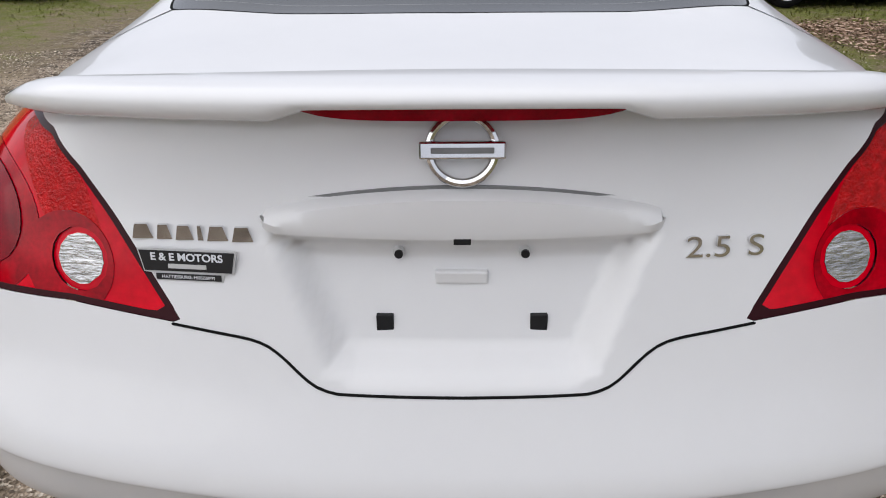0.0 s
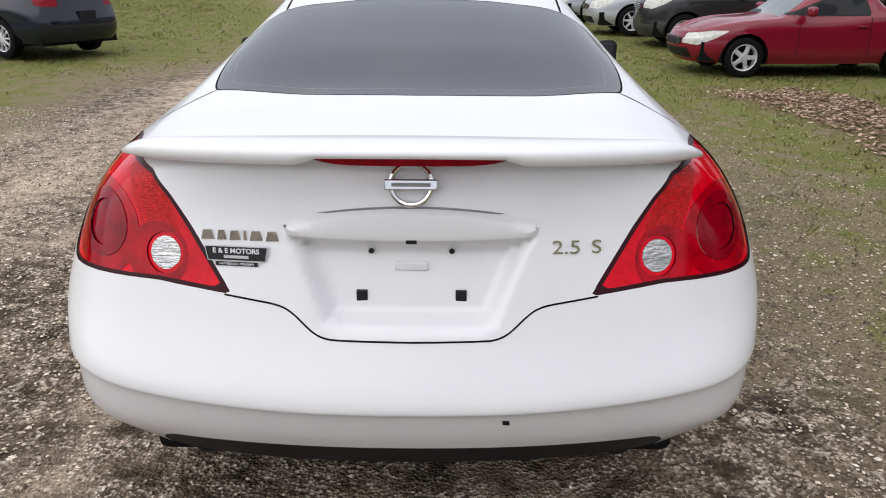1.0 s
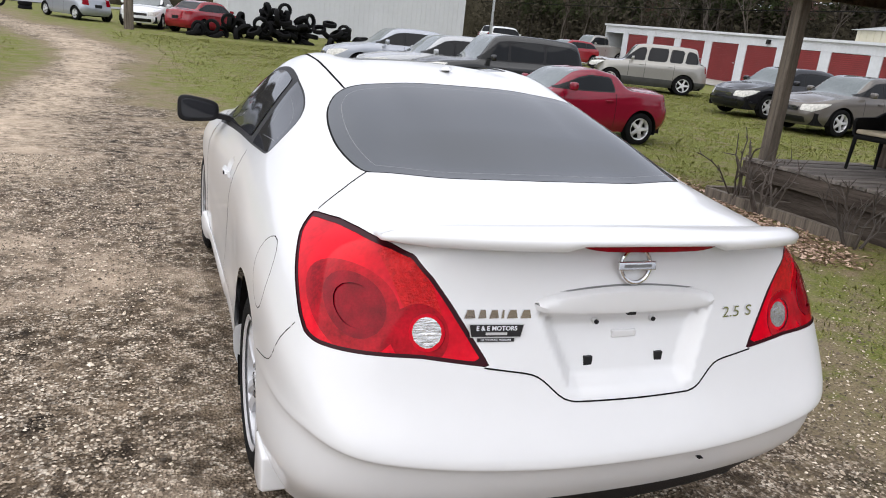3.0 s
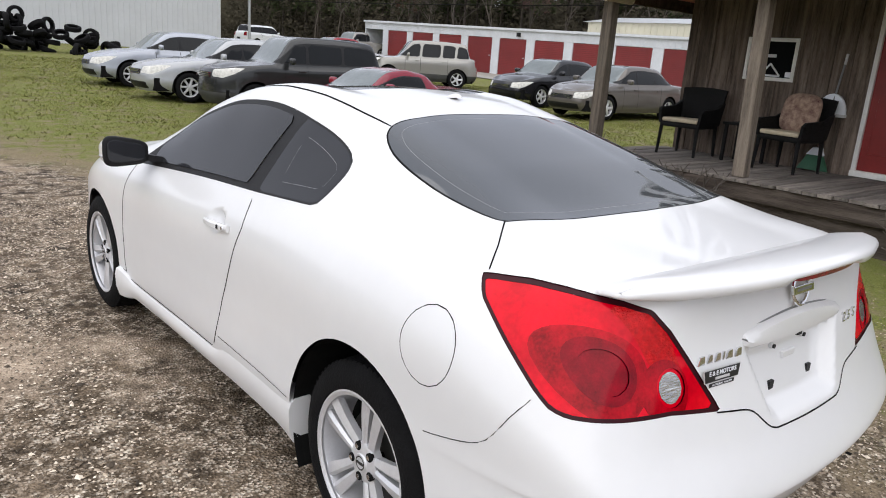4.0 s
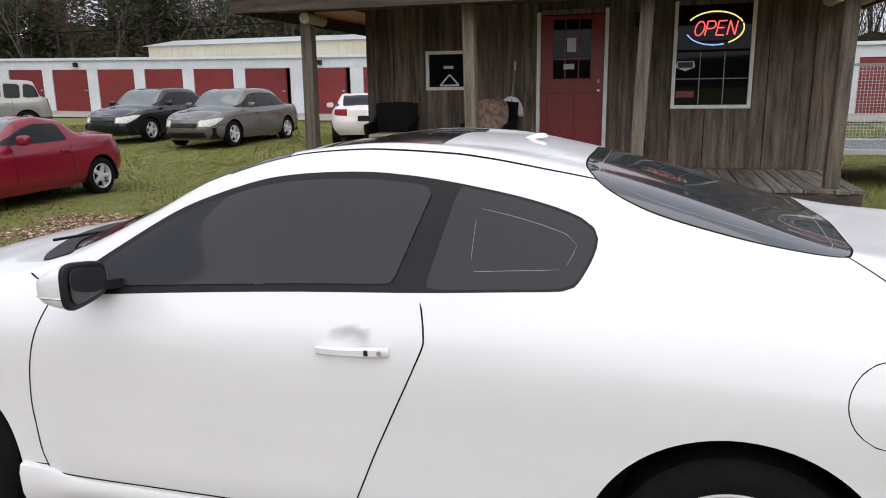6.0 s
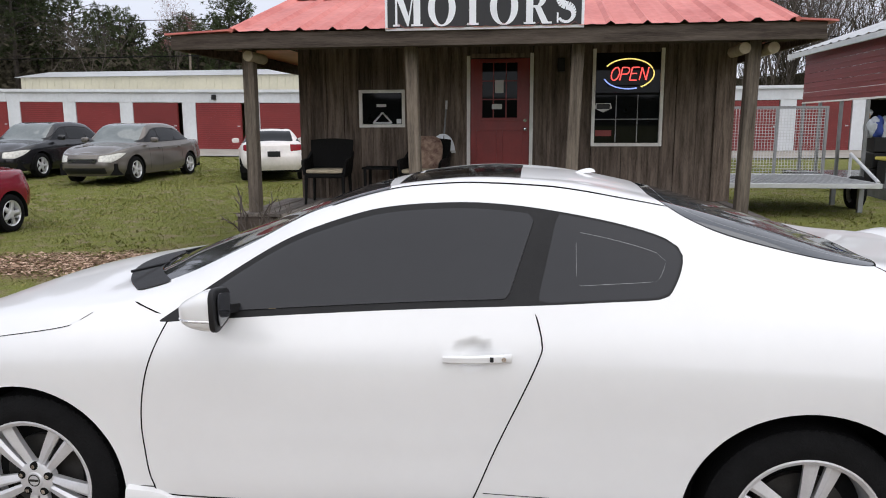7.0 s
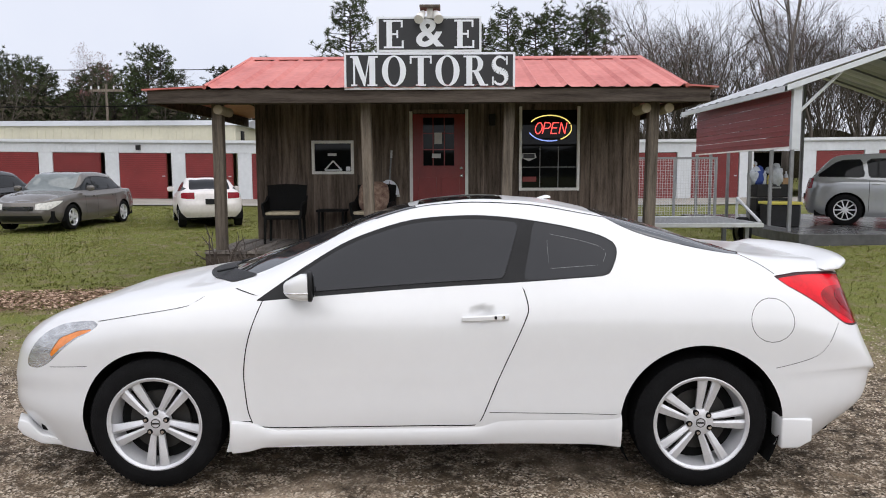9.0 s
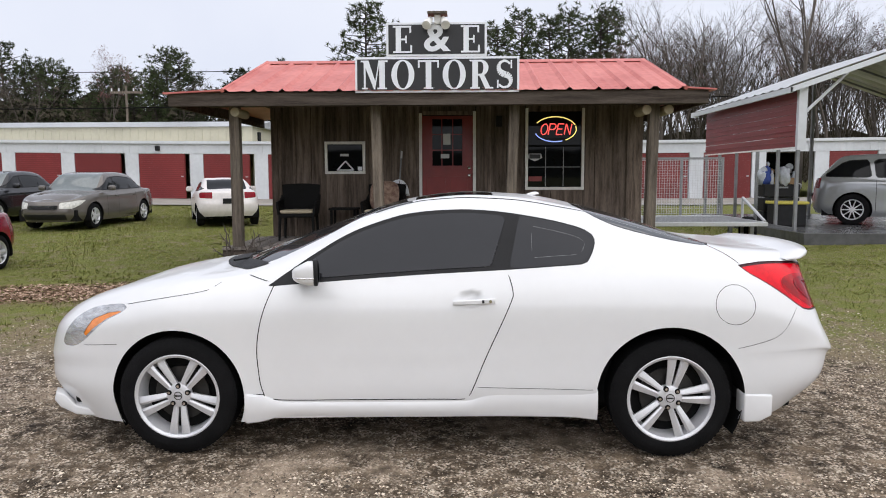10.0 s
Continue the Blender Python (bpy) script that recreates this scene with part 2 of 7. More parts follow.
# ---- lofted car skins ----
def pchip(keys):
    xs = np.array([k[0] for k in keys], float)
    ys = np.array([k[1] for k in keys], float)
    o = np.argsort(xs)
    xs, ys = xs[o], ys[o]
    h = np.diff(xs)
    d = np.diff(ys) / h
    s = np.zeros(len(xs))
    for i in range(1, len(xs) - 1):
        if d[i - 1] * d[i] > 0:
            w1, w2 = 2 * h[i] + h[i - 1], h[i] + 2 * h[i - 1]
            s[i] = (w1 + w2) / (w1 / d[i - 1] + w2 / d[i])
    s[0], s[-1] = d[0], d[-1]

    def f(x):
        x = np.clip(x, xs[0], xs[-1])
        i = np.clip(np.searchsorted(xs, x) - 1, 0, len(h) - 1)
        t = (x - xs[i]) / h[i]
        return ((1 + 2 * t) * (1 - t) ** 2 * ys[i] + t * (1 - t) ** 2 * h[i] * s[i] + t * t * (3 - 2 * t) * ys[i + 1] + t * t * (t - 1) * h[i] * s[i + 1])
    return f


def level(front, rear, width, height, nf=6.0, nr=9.0, bow_f=0.2, bow_r=0.14):
    """One loop round the car: its ends, half-width and height along the car."""
    return dict(front=front, rear=rear, w=pchip(width), z=pchip(height), nf=nf, nr=nr, bf=bow_f, br=bow_r)


def loop_points(L, s):
    px = np.where(s < 0.25, s / 0.25, np.where(s < 0.75, 1.0, (1 - s) / 0.25))
    py = np.where(s < 0.25, 1.0, np.where(s < 0.75, 1 - 4 * (s - 0.25), -1.0))
    n = np.where(py > 0, L["nf"], L["nr"])
    r = (np.maximum(px, 1e-9) ** n + np.abs(py) ** n) ** (-1 / n)
    ux, uy = px * r, py * r
    a = np.where(uy > 0, L["front"] - L["bf"] * ux ** 2.2, -L["rear"] - L["br"] * ux ** 2.2)
    y = uy * a
    return np.stack([-ux * L["w"](y), y, L["z"](y)], 1)


def car_surface(levels, dent=None):
    K = len(levels)

    def surf(s, k):
        pts = [loop_points(L, s) for L in levels]
        under = 2 * pts[0] - pts[1]
        over = pts[-2] * np.array([-1, 1, 1])
        stack = np.stack([under] + pts + [over])
        i = np.clip(np.floor(k).astype(int), 0, K - 2)
        t = (k - i)[:, None]
        n = np.arange(len(s))
        p0, p1, p2, p3 = stack[i, n], stack[i + 1, n], stack[i + 2, n], stack[i + 3, n]
        out = 0.5 * (2 * p1 + (p2 - p0) * t + (2 * p0 - 5 * p1 + 4 * p2 - p3) * t * t + (3 * p1 - p0 - 3 * p2 + p3) * t ** 3)
        return dent(out) if dent else out
    return surf


def poly_sdf(pts, rounding=0.0):
    """Signed distance to a closed outline, negative inside."""
    P = np.array(pts, float)

    def f(a, b):
        d = np.full(a.shape, 1e9)
        inside = np.zeros(a.shape, bool)
        for (x0, y0), (x1, y1) in zip(P, np.roll(P, -1, 0)):
            ex, ey = x1 - x0, y1 - y0
            t = np.clip(((a - x0) * ex + (b - y0) * ey) / (ex * ex + ey * ey + 1e-12), 0, 1)
            d = np.minimum(d, np.hypot(a - x0 - t * ex, b - y0 - t * ey))
            c = ((y0 > b) != (y1 > b)) & (a < (x1 - x0) * (b - y0) / (y1 - y0 + 1e-12) + x0)
            inside ^= c
        return np.where(inside, -d, d) - rounding
    return f


def line_dist(pts):
    P = np.array(pts, float)

    def f(a, b):
        d = np.full(a.shape, 1e9)
        for (x0, y0), (x1, y1) in zip(P, P[1:]):
            ex, ey = x1 - x0, y1 - y0
            t = np.clip(((a - x0) * ex + (b - y0) * ey) / (ex * ex + ey * ey + 1e-12), 0, 1)
            d = np.minimum(d, np.hypot(a - x0 - t * ex, b - y0 - t * ey))
        return d
    return f


def smooth_line(pts, n=8):
    out = []
    P = [pts[0]] + list(pts) + [pts[-1]]
    for i in range(1, len(P) - 2):
        for j in range(n):
            t = j / n
            out.append(tuple(0.5 * (2 * P[i][c] + (P[i + 1][c] - P[i - 1][c]) * t + (2 * P[i - 1][c] - 5 * P[i][c] + 4 * P[i + 1][c] - P[i + 2][c]) * t * t + (3 * P[i][c] - P[i - 1][c] - 3 * P[i + 1][c] + P[i + 2][c]) * t ** 3) for c in (0, 1)))
    return out + [tuple(pts[-1])]


class Skin:
    """The left half of a car's shell, cut into panels along outlines."""

    def __init__(self, surf, ns, nk, K):
        self.surf = surf
        s, k = np.linspace(0, 1, ns), np.linspace(0, K - 1, nk)
        S, Kk = np.meshgrid(s, k, indexing="ij")
        self.s, self.k = S.ravel(), Kk.ravel()
        self.X = surf(self.s, self.k)
        self.faces = [(i * nk + j, i * nk + j + 1, (i + 1) * nk + j + 1, (i + 1) * nk + j) for i in range(ns - 1) for j in range(nk - 1)]
        self.tags = ["body"] * len(self.faces)

    def cut(self, fn, tag, only=None):
        v = fn(self.X)
        v = np.where(np.abs(v) < 1e-7, 1e-7, v)
        neg = (v < 0).tolist()
        vl = v.tolist()
        base = len(vl)
        made, ns, nk = {}, [], []
        faces, tags = [], []
        S, Kk = self.s, self.k
        for f, t in zip(self.faces, self.tags):
            g = [neg[i] for i in f]
            if (only and t not in only) or not any(g):
                faces.append(f), tags.append(t)
                continue
            if all(g):
                faces.append(f), tags.append(tag or t)
                continue
            a, b = [], []
            for n in range(len(f)):
                i, j = f[n], f[(n + 1) % len(f)]
                (a if neg[i] else b).append(i)
                if neg[i] != neg[j]:
                    key = (i, j) if i < j else (j, i)
                    if key not in made:
                        w = vl[i] / (vl[i] - vl[j])
                        made[key] = base + len(ns)
                        ns.append(S[i] + w * (S[j] - S[i])), nk.append(Kk[i] + w * (Kk[j] - Kk[i]))
                    a.append(made[key]), b.append(made[key])
            if len(a) > 2:
                faces.append(tuple(a)), tags.append(tag or t)
            if len(b) > 2:
                faces.append(tuple(b)), tags.append(t)
        self.faces, self.tags = faces, tags
        if ns:
            self.s, self.k = np.concatenate([S, ns]), np.concatenate([Kk, nk])
            self.X = np.concatenate([self.X, self.surf(np.array(ns), np.array(nk))])

    def score(self, fn):
        """Split the faces along fn = 0, with no change of panel."""
        self.cut(fn, "")

    def normals(self):
        e = 1e-3
        K = self.k.max()
        du = self.surf(np.clip(self.s + e, 0, 1), self.k) - self.surf(np.clip(self.s - e, 0, 1), self.k)
        dk = self.surf(self.s, np.clip(self.k + 8 * e, 0, K)) - self.surf(self.s, np.clip(self.k - 8 * e, 0, K))
        n = np.cross(dk, du)
        l = np.linalg.norm(n, axis=1, keepdims=True)
        n = n / np.maximum(l, 1e-12)
        n[self.s < 0.003, 0] = 0
        n[self.s > 0.997, 0] = 0
        top = self.k > K - 0.01
        n[top, 0] = 0
        bad = l[:, 0] < 1e-9
        n[bad] = (0, 0, 1)
        return n / np.maximum(np.linalg.norm(n, axis=1, keepdims=True), 1e-9)

    def mesh(self, name, want, sides=(1, -1), offset=0.0):
        """A mesh of the faces with these tags; sides: 1 the left, -1 the right."""
        N = self.normals()
        fs = [f for f, t in zip(self.faces, self.tags) if t in want]
        if not fs:
            return None
        used = sorted({i for f in fs for i in f})
        idx = {u: n for n, u in enumerate(used)}
        V, NN, F = [], [], []
        for side in sides:
            o = len(V) and sum(len(v) for v in V)
            x = self.X[used] + offset * N[used]
            V.append(x * np.array([side, 1, 1])), NN.append(N[used] * np.array([side, 1, 1]))
            F += [tuple(idx[i] + o for i in (f if side > 0 else f[::-1])) for f in fs]
        V, NN = np.concatenate(V), np.concatenate(NN)
        me = bpy.data.meshes.new(name)
        me.from_pydata(V.tolist(), [], F)
        me.shade_smooth()
        me.update()
        # face winding follows the outward normals
        if len(me.polygons):
            flip = sum((np.array(p.normal[:]) * NN[p.vertices[0]]).sum() for p in list(me.polygons)[:40])
            if flip < 0:
                me.flip_normals()
        me.normals_split_custom_set_from_vertices(NN.tolist())
        return me

    def panel(self, name, want, mat, parent, label="", sides=(1, -1), offset=0.0):
        me = self.mesh(name, want, sides, offset)
        if me is None:
            return None
        me.materials.append(mat)
        ob = new(name, me)
        ob.parent = parent
        if label:
            ob["label"] = label
        return ob
# ---- ground ----
def axis_steps(n, near, far):
    t = np.linspace(-1, 1, n)
    return np.sign(t) * (near * np.abs(t) + (far - near) * np.abs(t) ** 5)


def build_ground():
    n = 230
    ax = axis_steps(n, 16.0, 900.0)
    verts, grass, litter, track = [], [], [], []
    track_line = line_dist([(-3.0, -30), (-3.3, -3), (-2.9, 2), (-2.8, 6), (-2.6, 14), (-2.9, 20), (-5.0, 26), (-9.0, 34), (-16, 60)])
    drive_x = pchip([(-30, -1.5), (0, -1.5), (4, -1.5), (8, -2.3), (14, -2.6), (20, -2.9), (26, -5.0), (34, -9.0), (60, -16)])
    drive_w = pchip([(-30, 3.4), (0, 3.2), (4, 2.6), (8, 1.3), (14, 1.2), (20, 1.5), (34, 2.2), (60, 3.0)])
    for i in range(n):
        for j in range(n):
            x, y = float(ax[i]) + 1.5, float(ax[j]) + 2.0
            z = ground_z(x, y) + 0.018 * noise.noise((x * 0.7, y * 0.7, 0)) * (1 if abs(x) + abs(y) < 80 else 0)
            inside_car = abs(x) < 1.1 and abs(y) < 2.6
            verts.append((x, y, z - 0.004 if inside_car else z - 0.012))
            d = abs(x - float(drive_x(np.array(y)))) - float(drive_w(np.array(y)))
            gr = 0.5 + d / 4.2 + 0.35 * noise.noise((x * 0.35, y * 0.35, 3)) + (0.25 if x > 5.0 or y > 9 else 0)
            grass.append(max(0.0, min(1.0, gr)))
            tr = float(track_line(np.array([x]), np.array([y]))[0])
            track.append(max(0.0, min(1.0, 1.15 - tr / 0.85 + 0.7 * noise.noise((x * 0.9, y * 0.9, 11)))))
            lit = line_dist([(4.4, 5.6), (4.9, 4.4), (4.7, 3.0), (4.6, 1.4)])(np.array([x]), np.array([y]))[0]
            litter.append(max(0.0, min(1.0, 1.45 - lit / 0.85 + 0.5 * noise.noise((x * 1.3, y * 1.3, 7)))))
    faces = [(i * n + j, (i + 1) * n + j, (i + 1) * n + j + 1, i * n + j + 1) for i in range(n - 1) for j in range(n - 1)]
    me = bpy.data.meshes.new("ground")
    me.from_pydata(verts, [], faces)
    for name, vals in (("grass", grass), ("litter", litter), ("track", track)):
        at = me.attributes.new(name, "FLOAT", "POINT")
        at.data.foreach_set("value", vals)
    me.shade_smooth()
    m = bpy.data.materials.new("gravel_and_grass")
    m.use_nodes = True
    nd, l = m.node_tree.nodes, m.node_tree.links
    b = nd["Principled BSDF"]
    b.inputs["Roughness"].default_value = 0.95
    b.inputs["Specular IOR Level"].default_value = 0.2
    tc = nd.new("ShaderNodeTexCoord")

    def tex(kind, scale, detail=6):
        t = nd.new(kind)
        t.inputs["Scale"].default_value = scale
        if kind == "ShaderNodeTexNoise":
            t.inputs["Detail"].default_value = detail
            t.inputs["Roughness"].default_value = 0.65
        l.new(tc.outputs["Object"], t.inputs["Vector"])
        return t

    def ramp(fac, stops):
        r = nd.new("ShaderNodeValToRGB")
        els = r.color_ramp.elements
        while len(els) < len(stops):
            els.new(0.5)
        for e, (p, c) in zip(els, stops):
            e.position, e.color = p, (*c, 1)
        l.new(fac, r.inputs["Fac"])
        return r.outputs["Color"]

    def mix(fac, a, c):
        x = nd.new("ShaderNodeMixRGB")
        l.new(fac, x.inputs["Fac"]), l.new(a, x.inputs["Color1"]), l.new(c, x.inputs["Color2"])
        return x.outputs["Color"]

    def attr(name):
        a = nd.new("ShaderNodeAttribute")
        a.attribute_name = name
        return a.outputs["Fac"]

    def math2(op, a, bb):
        x = nd.new("ShaderNodeMath")
        x.operation = op
        x.use_clamp = op != "MULTIPLY_ADD"
        for k, v in enumerate((a, bb)):
            if isinstance(v, (int, float)):
                x.inputs[k].default_value = v
            else:
                l.new(v, x.inputs[k])
        return x.outputs["Value"]

    def grey(fac, lo, hi):
        r = nd.new("ShaderNodeMapRange")
        r.inputs["From Min"].default_value, r.inputs["From Max"].default_value = lo, hi
        l.new(fac, r.inputs["Value"])
        return r.outputs["Result"]

    stones = tex("ShaderNodeTexVoronoi", 80)
    soil_n, patch_n, blade_n, mid_n = tex("ShaderNodeTexNoise", 3.0, 10), tex("ShaderNodeTexNoise", 0.55, 8), tex("ShaderNodeTexNoise", 60, 4), tex("ShaderNodeTexNoise", 9, 6)
    sep = nd.new("ShaderNodeSeparateColor")
    l.new(stones.outputs["Color"], sep.inputs["Color"])
    stone_col = ramp(sep.outputs["Red"], [(0.0, (0.075, 0.056, 0.038)), (0.35, (0.21, 0.160, 0.112)), (0.65, (0.52, 0.42, 0.32)), (1.0, (0.82, 0.73, 0.61))])
    soil_col = ramp(soil_n.outputs["Fac"], [(0.36, (0.022, 0.016, 0.011)), (0.52, (0.125, 0.092, 0.061)), (0.68, (0.40, 0.305, 0.215))])
    gravel = mix(grey(mid_n.outputs["Fac"], 0.42, 0.58), soil_col, stone_col)
    # shade between the stones multiplied into the gravel colour, stone centres lifted
    gap_shade = nd.new("ShaderNodeMixRGB")
    gap_shade.blend_type = "MULTIPLY"
    gap_shade.inputs["Fac"].default_value = 0.5
    l.new(gravel, gap_shade.inputs["Color1"])
    l.new(ramp(stones.outputs["Distance"], [(0.0, (1.25, 1.25, 1.25)), (0.35, (1.0, 1.0, 1.0)), (0.75, (0.25, 0.23, 0.21))]), gap_shade.inputs["Color2"])
    gravel = gap_shade.outputs["Color"]
    gravel = mix(grey(patch_n.outputs["Fac"], 0.53, 0.66), gravel, ramp(soil_n.outputs["Fac"], [(0.3, (0.36, 0.275, 0.195)), (0.7, (0.70, 0.56, 0.43))]))
    gravel = mix(math2("MULTIPLY", attr("track"), grey(mid_n.outputs["Fac"], 0.30, 0.58)), gravel, ramp(soil_n.outputs["Fac"], [(0.3, (0.40, 0.315, 0.225)), (0.7, (0.74, 0.60, 0.46))]))
    grass_col = ramp(blade_n.outputs["Fac"], [(0.25, (0.075, 0.094, 0.018)), (0.5, (0.160, 0.178, 0.042)), (0.75, (0.285, 0.275, 0.090))])
    dry = ramp(blade_n.outputs["Fac"], [(0.25, (0.10, 0.08, 0.043)), (0.7, (0.34, 0.275, 0.17))])
    grass_mix = mix(grey(math2("ADD", soil_n.outputs["Fac"], math2("MULTIPLY", math2("SUBTRACT", 1.0, attr("grass")), 0.45)), 0.49, 0.66), grass_col, dry)
    mask = math2("ADD", math2("SUBTRACT", attr("grass"), math2("MULTIPLY", attr("track"), 0.35)), math2("SUBTRACT", math2("MULTIPLY", soil_n.outputs["Fac"], 1.0), 0.5))
    mask = math2("SUBTRACT", mask, math2("MULTIPLY", math2("SUBTRACT", 0.5, math2("MULTIPLY", patch_n.outputs["Fac"], 1.0)), 1.2))
    col = mix(grey(mask, 0.42, 0.66), gravel, grass_mix)
    leaf = ramp(sep.outputs["Green"], [(0.0, (0.08, 0.048, 0.030)), (0.5, (0.20, 0.125, 0.080)), (1.0, (0.38, 0.26, 0.180))])
    lm = math2("MULTIPLY", attr("litter"), grey(mid_n.outputs["Fac"], 0.38, 0.55))
    col = mix(lm, col, leaf)
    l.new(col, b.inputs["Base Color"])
    bp = nd.new("ShaderNodeBump")
    bp.inputs["Strength"].default_value, bp.inputs["Distance"].default_value = 0.9, 0.03
    hsum = math2("ADD", math2("MULTIPLY", stones.outputs["Distance"], 0.5), math2("MULTIPLY", blade_n.outputs["Fac"], 0.4))
    l.new(hsum, bp.inputs["Height"])
    l.new(bp.outputs["Normal"], b.inputs["Normal"])
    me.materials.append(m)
    return tagged(new("ground", me), "brown gravel drive running into thin green grass", "ground", kind="structure")


ground = build_ground()

# ---- the white coupe ----
W5 = [(2.12, 0.60), (1.6, 0.66), (1.2, 0.66), (1.0, 0.66), (0.8, 0.645), (0.3, 0.575), (-0.2, 0.545), (-0.6, 0.55), (-1.0, 0.57), (-1.4, 0.578), (-1.6, 0.578), (-1.9, 0.58), (-2.14, 0.58)]
w5 = pchip(W5)
SIDE_W = [(2.3, 0.82), (1.7, 0.868), (1.3, 0.886), (0.7, 0.866), (0.0, 0.864), (-0.6, 0.868), (-1.3, 0.892), (-1.8, 0.892), (-2.3, 0.872)]
coupe_levels = [
    level(2.17, -2.20, [(2.2, 0.79), (1.34, 0.855), (0.9, 0.85), (0, 0.84), (-0.9, 0.85), (-1.7, 0.86), (-2.2, 0.81)], [(2.2, 0.17), (1.8, 0.155), (0.95, 0.185), (0.8, 0.205), (0, 0.215), (-0.93, 0.23), (-1.74, 0.215), (-1.9, 0.235), (-2.1, 0.30), (-2.235, 0.315)]),
    level(2.29, -2.275, SIDE_W, [(2.3, 0.33), (1.8, 0.34), (0.9, 0.345), (-0.93, 0.375), (-1.75, 0.38), (-2.06, 0.42), (-2.3, 0.43)], nr=14.0, bow_r=0.13),
    level(2.30, -2.313, SIDE_W, [(2.3, 0.44), (1.7, 0.48), (0, 0.50), (-1.3, 0.52), (-2.1, 0.575), (-2.33, 0.512)], nr=14.0, bow_r=0.13),
    level(2.30, -2.335, SIDE_W, [(2.3, 0.50), (1.7, 0.58), (0, 0.60), (-1.3, 0.62), (-2.1, 0.625), (-2.33, 0.555)], nr=14.0, bow_r=0.13),
    level(2.27, -2.268, [(2.2, 0.80), (1.7, 0.858), (1.3, 0.875), (0.6, 0.856), (0, 0.855), (-0.6, 0.862), (-1.3, 0.884), (-1.8, 0.886), (-2.2, 0.880)], [(2.27, 0.63), (1.8, 0.72), (1.3, 0.80), (0.8, 0.82), (0, 0.83), (-1.2, 0.86), (-1.7, 0.85), (-2.05, 0.76), (-2.26, 0.705)], nr=14.0, bow_r=0.13),
    level(2.21, -2.20, [(2.2, 0.72), (1.7, 0.77), (1.3, 0.785), (0.85, 0.775), (0, 0.78), (-0.5, 0.785), (-1, 0.785), (-1.4, 0.785), (-1.7, 0.78), (-2.0, 0.787), (-2.2, 0.775)], [(2.2, 0.715), (1.95, 0.775), (1.68, 0.845), (1.4, 0.90), (1.1, 0.945), (0.85, 0.96), (0.15, 0.985), (-0.48, 1.01), (-0.9, 1.03), (-1.3, 1.035), (-1.7, 1.02), (-2.0, 0.97), (-2.19, 0.90)], nr=14.0, bow_r=0.10),
    level(2.12, -2.15, W5, [(2.12, 0.765), (1.9, 0.84), (1.6, 0.905), (1.3, 0.955), (1.05, 0.985), (0.9, 1.02), (0.59, 1.15), (0.34, 1.27), (0.02, 1.35), (-0.26, 1.375), (-0.5, 1.365), (-0.8, 1.31), (-1.2, 1.225), (-1.6, 1.128), (-1.8, 1.098), (-2.0, 1.083), (-2.14, 1.068)], nr=16.0, bow_r=0.05),
    level(2.04, -2.10, [(2.04, 0.32), (0, 0.30), (-2.1, 0.31)], [(2.04, 0.80), (1.6, 0.935), (1.3, 0.985), (1.15, 1.0), (0.9, 1.09), (0.5, 1.235), (0.2, 1.345), (0, 1.385), (-0.3, 1.405), (-0.6, 1.392), (-0.9, 1.34), (-1.3, 1.232), (-1.62, 1.13), (-1.8, 1.108), (-2.1, 1.085)], bow_r=0.06),
    level(1.98, -2.06, [(1.98, 0.0), (-2.06, 0.0)], [(1.98, 0.82), (1.6, 0.945), (1.3, 0.995), (1.2, 1.005), (0.9, 1.11), (0.5, 1.255), (0.2, 1.36), (0, 1.398), (-0.3, 1.418), (-0.6, 1.405), (-0.9, 1.35), (-1.3, 1.24), (-1.65, 1.13), (-1.8, 1.11), (-2.06, 1.09)], bow_r=0.0),
]
plate_sdf = poly_sdf([(-0.3, 0.91), (0.285, 0.91), (0.262, 0.87), (0.195, 0.715), (0.16, 0.70), (-0.3, 0.70)])


def coupe_dent(p):
    out = p.copy()
    x, y, z = -p[:, 0], p[:, 1], p[:, 2]
    d = np.clip(-plate_sdf(x, z) / 0.045, 0, 1)
    d = d * d * (3 - 2 * d)
    out[:, 1] += np.where(y < -2.05, 0.042 * d, 0)
    h = np.clip(1 - np.hypot((y + 0.265) / 0.078, (z - 0.868) / 0.052), 0, 1) * 1.35
    h = np.minimum(h, 1)
    out[:, 0] += np.where((x > 0.6), 0.027 * h * h * (3 - 2 * h), 0)
    return out


ARCHES = ((1.3375, 0.325, 0.372), (-1.328, 0.332, 0.392))


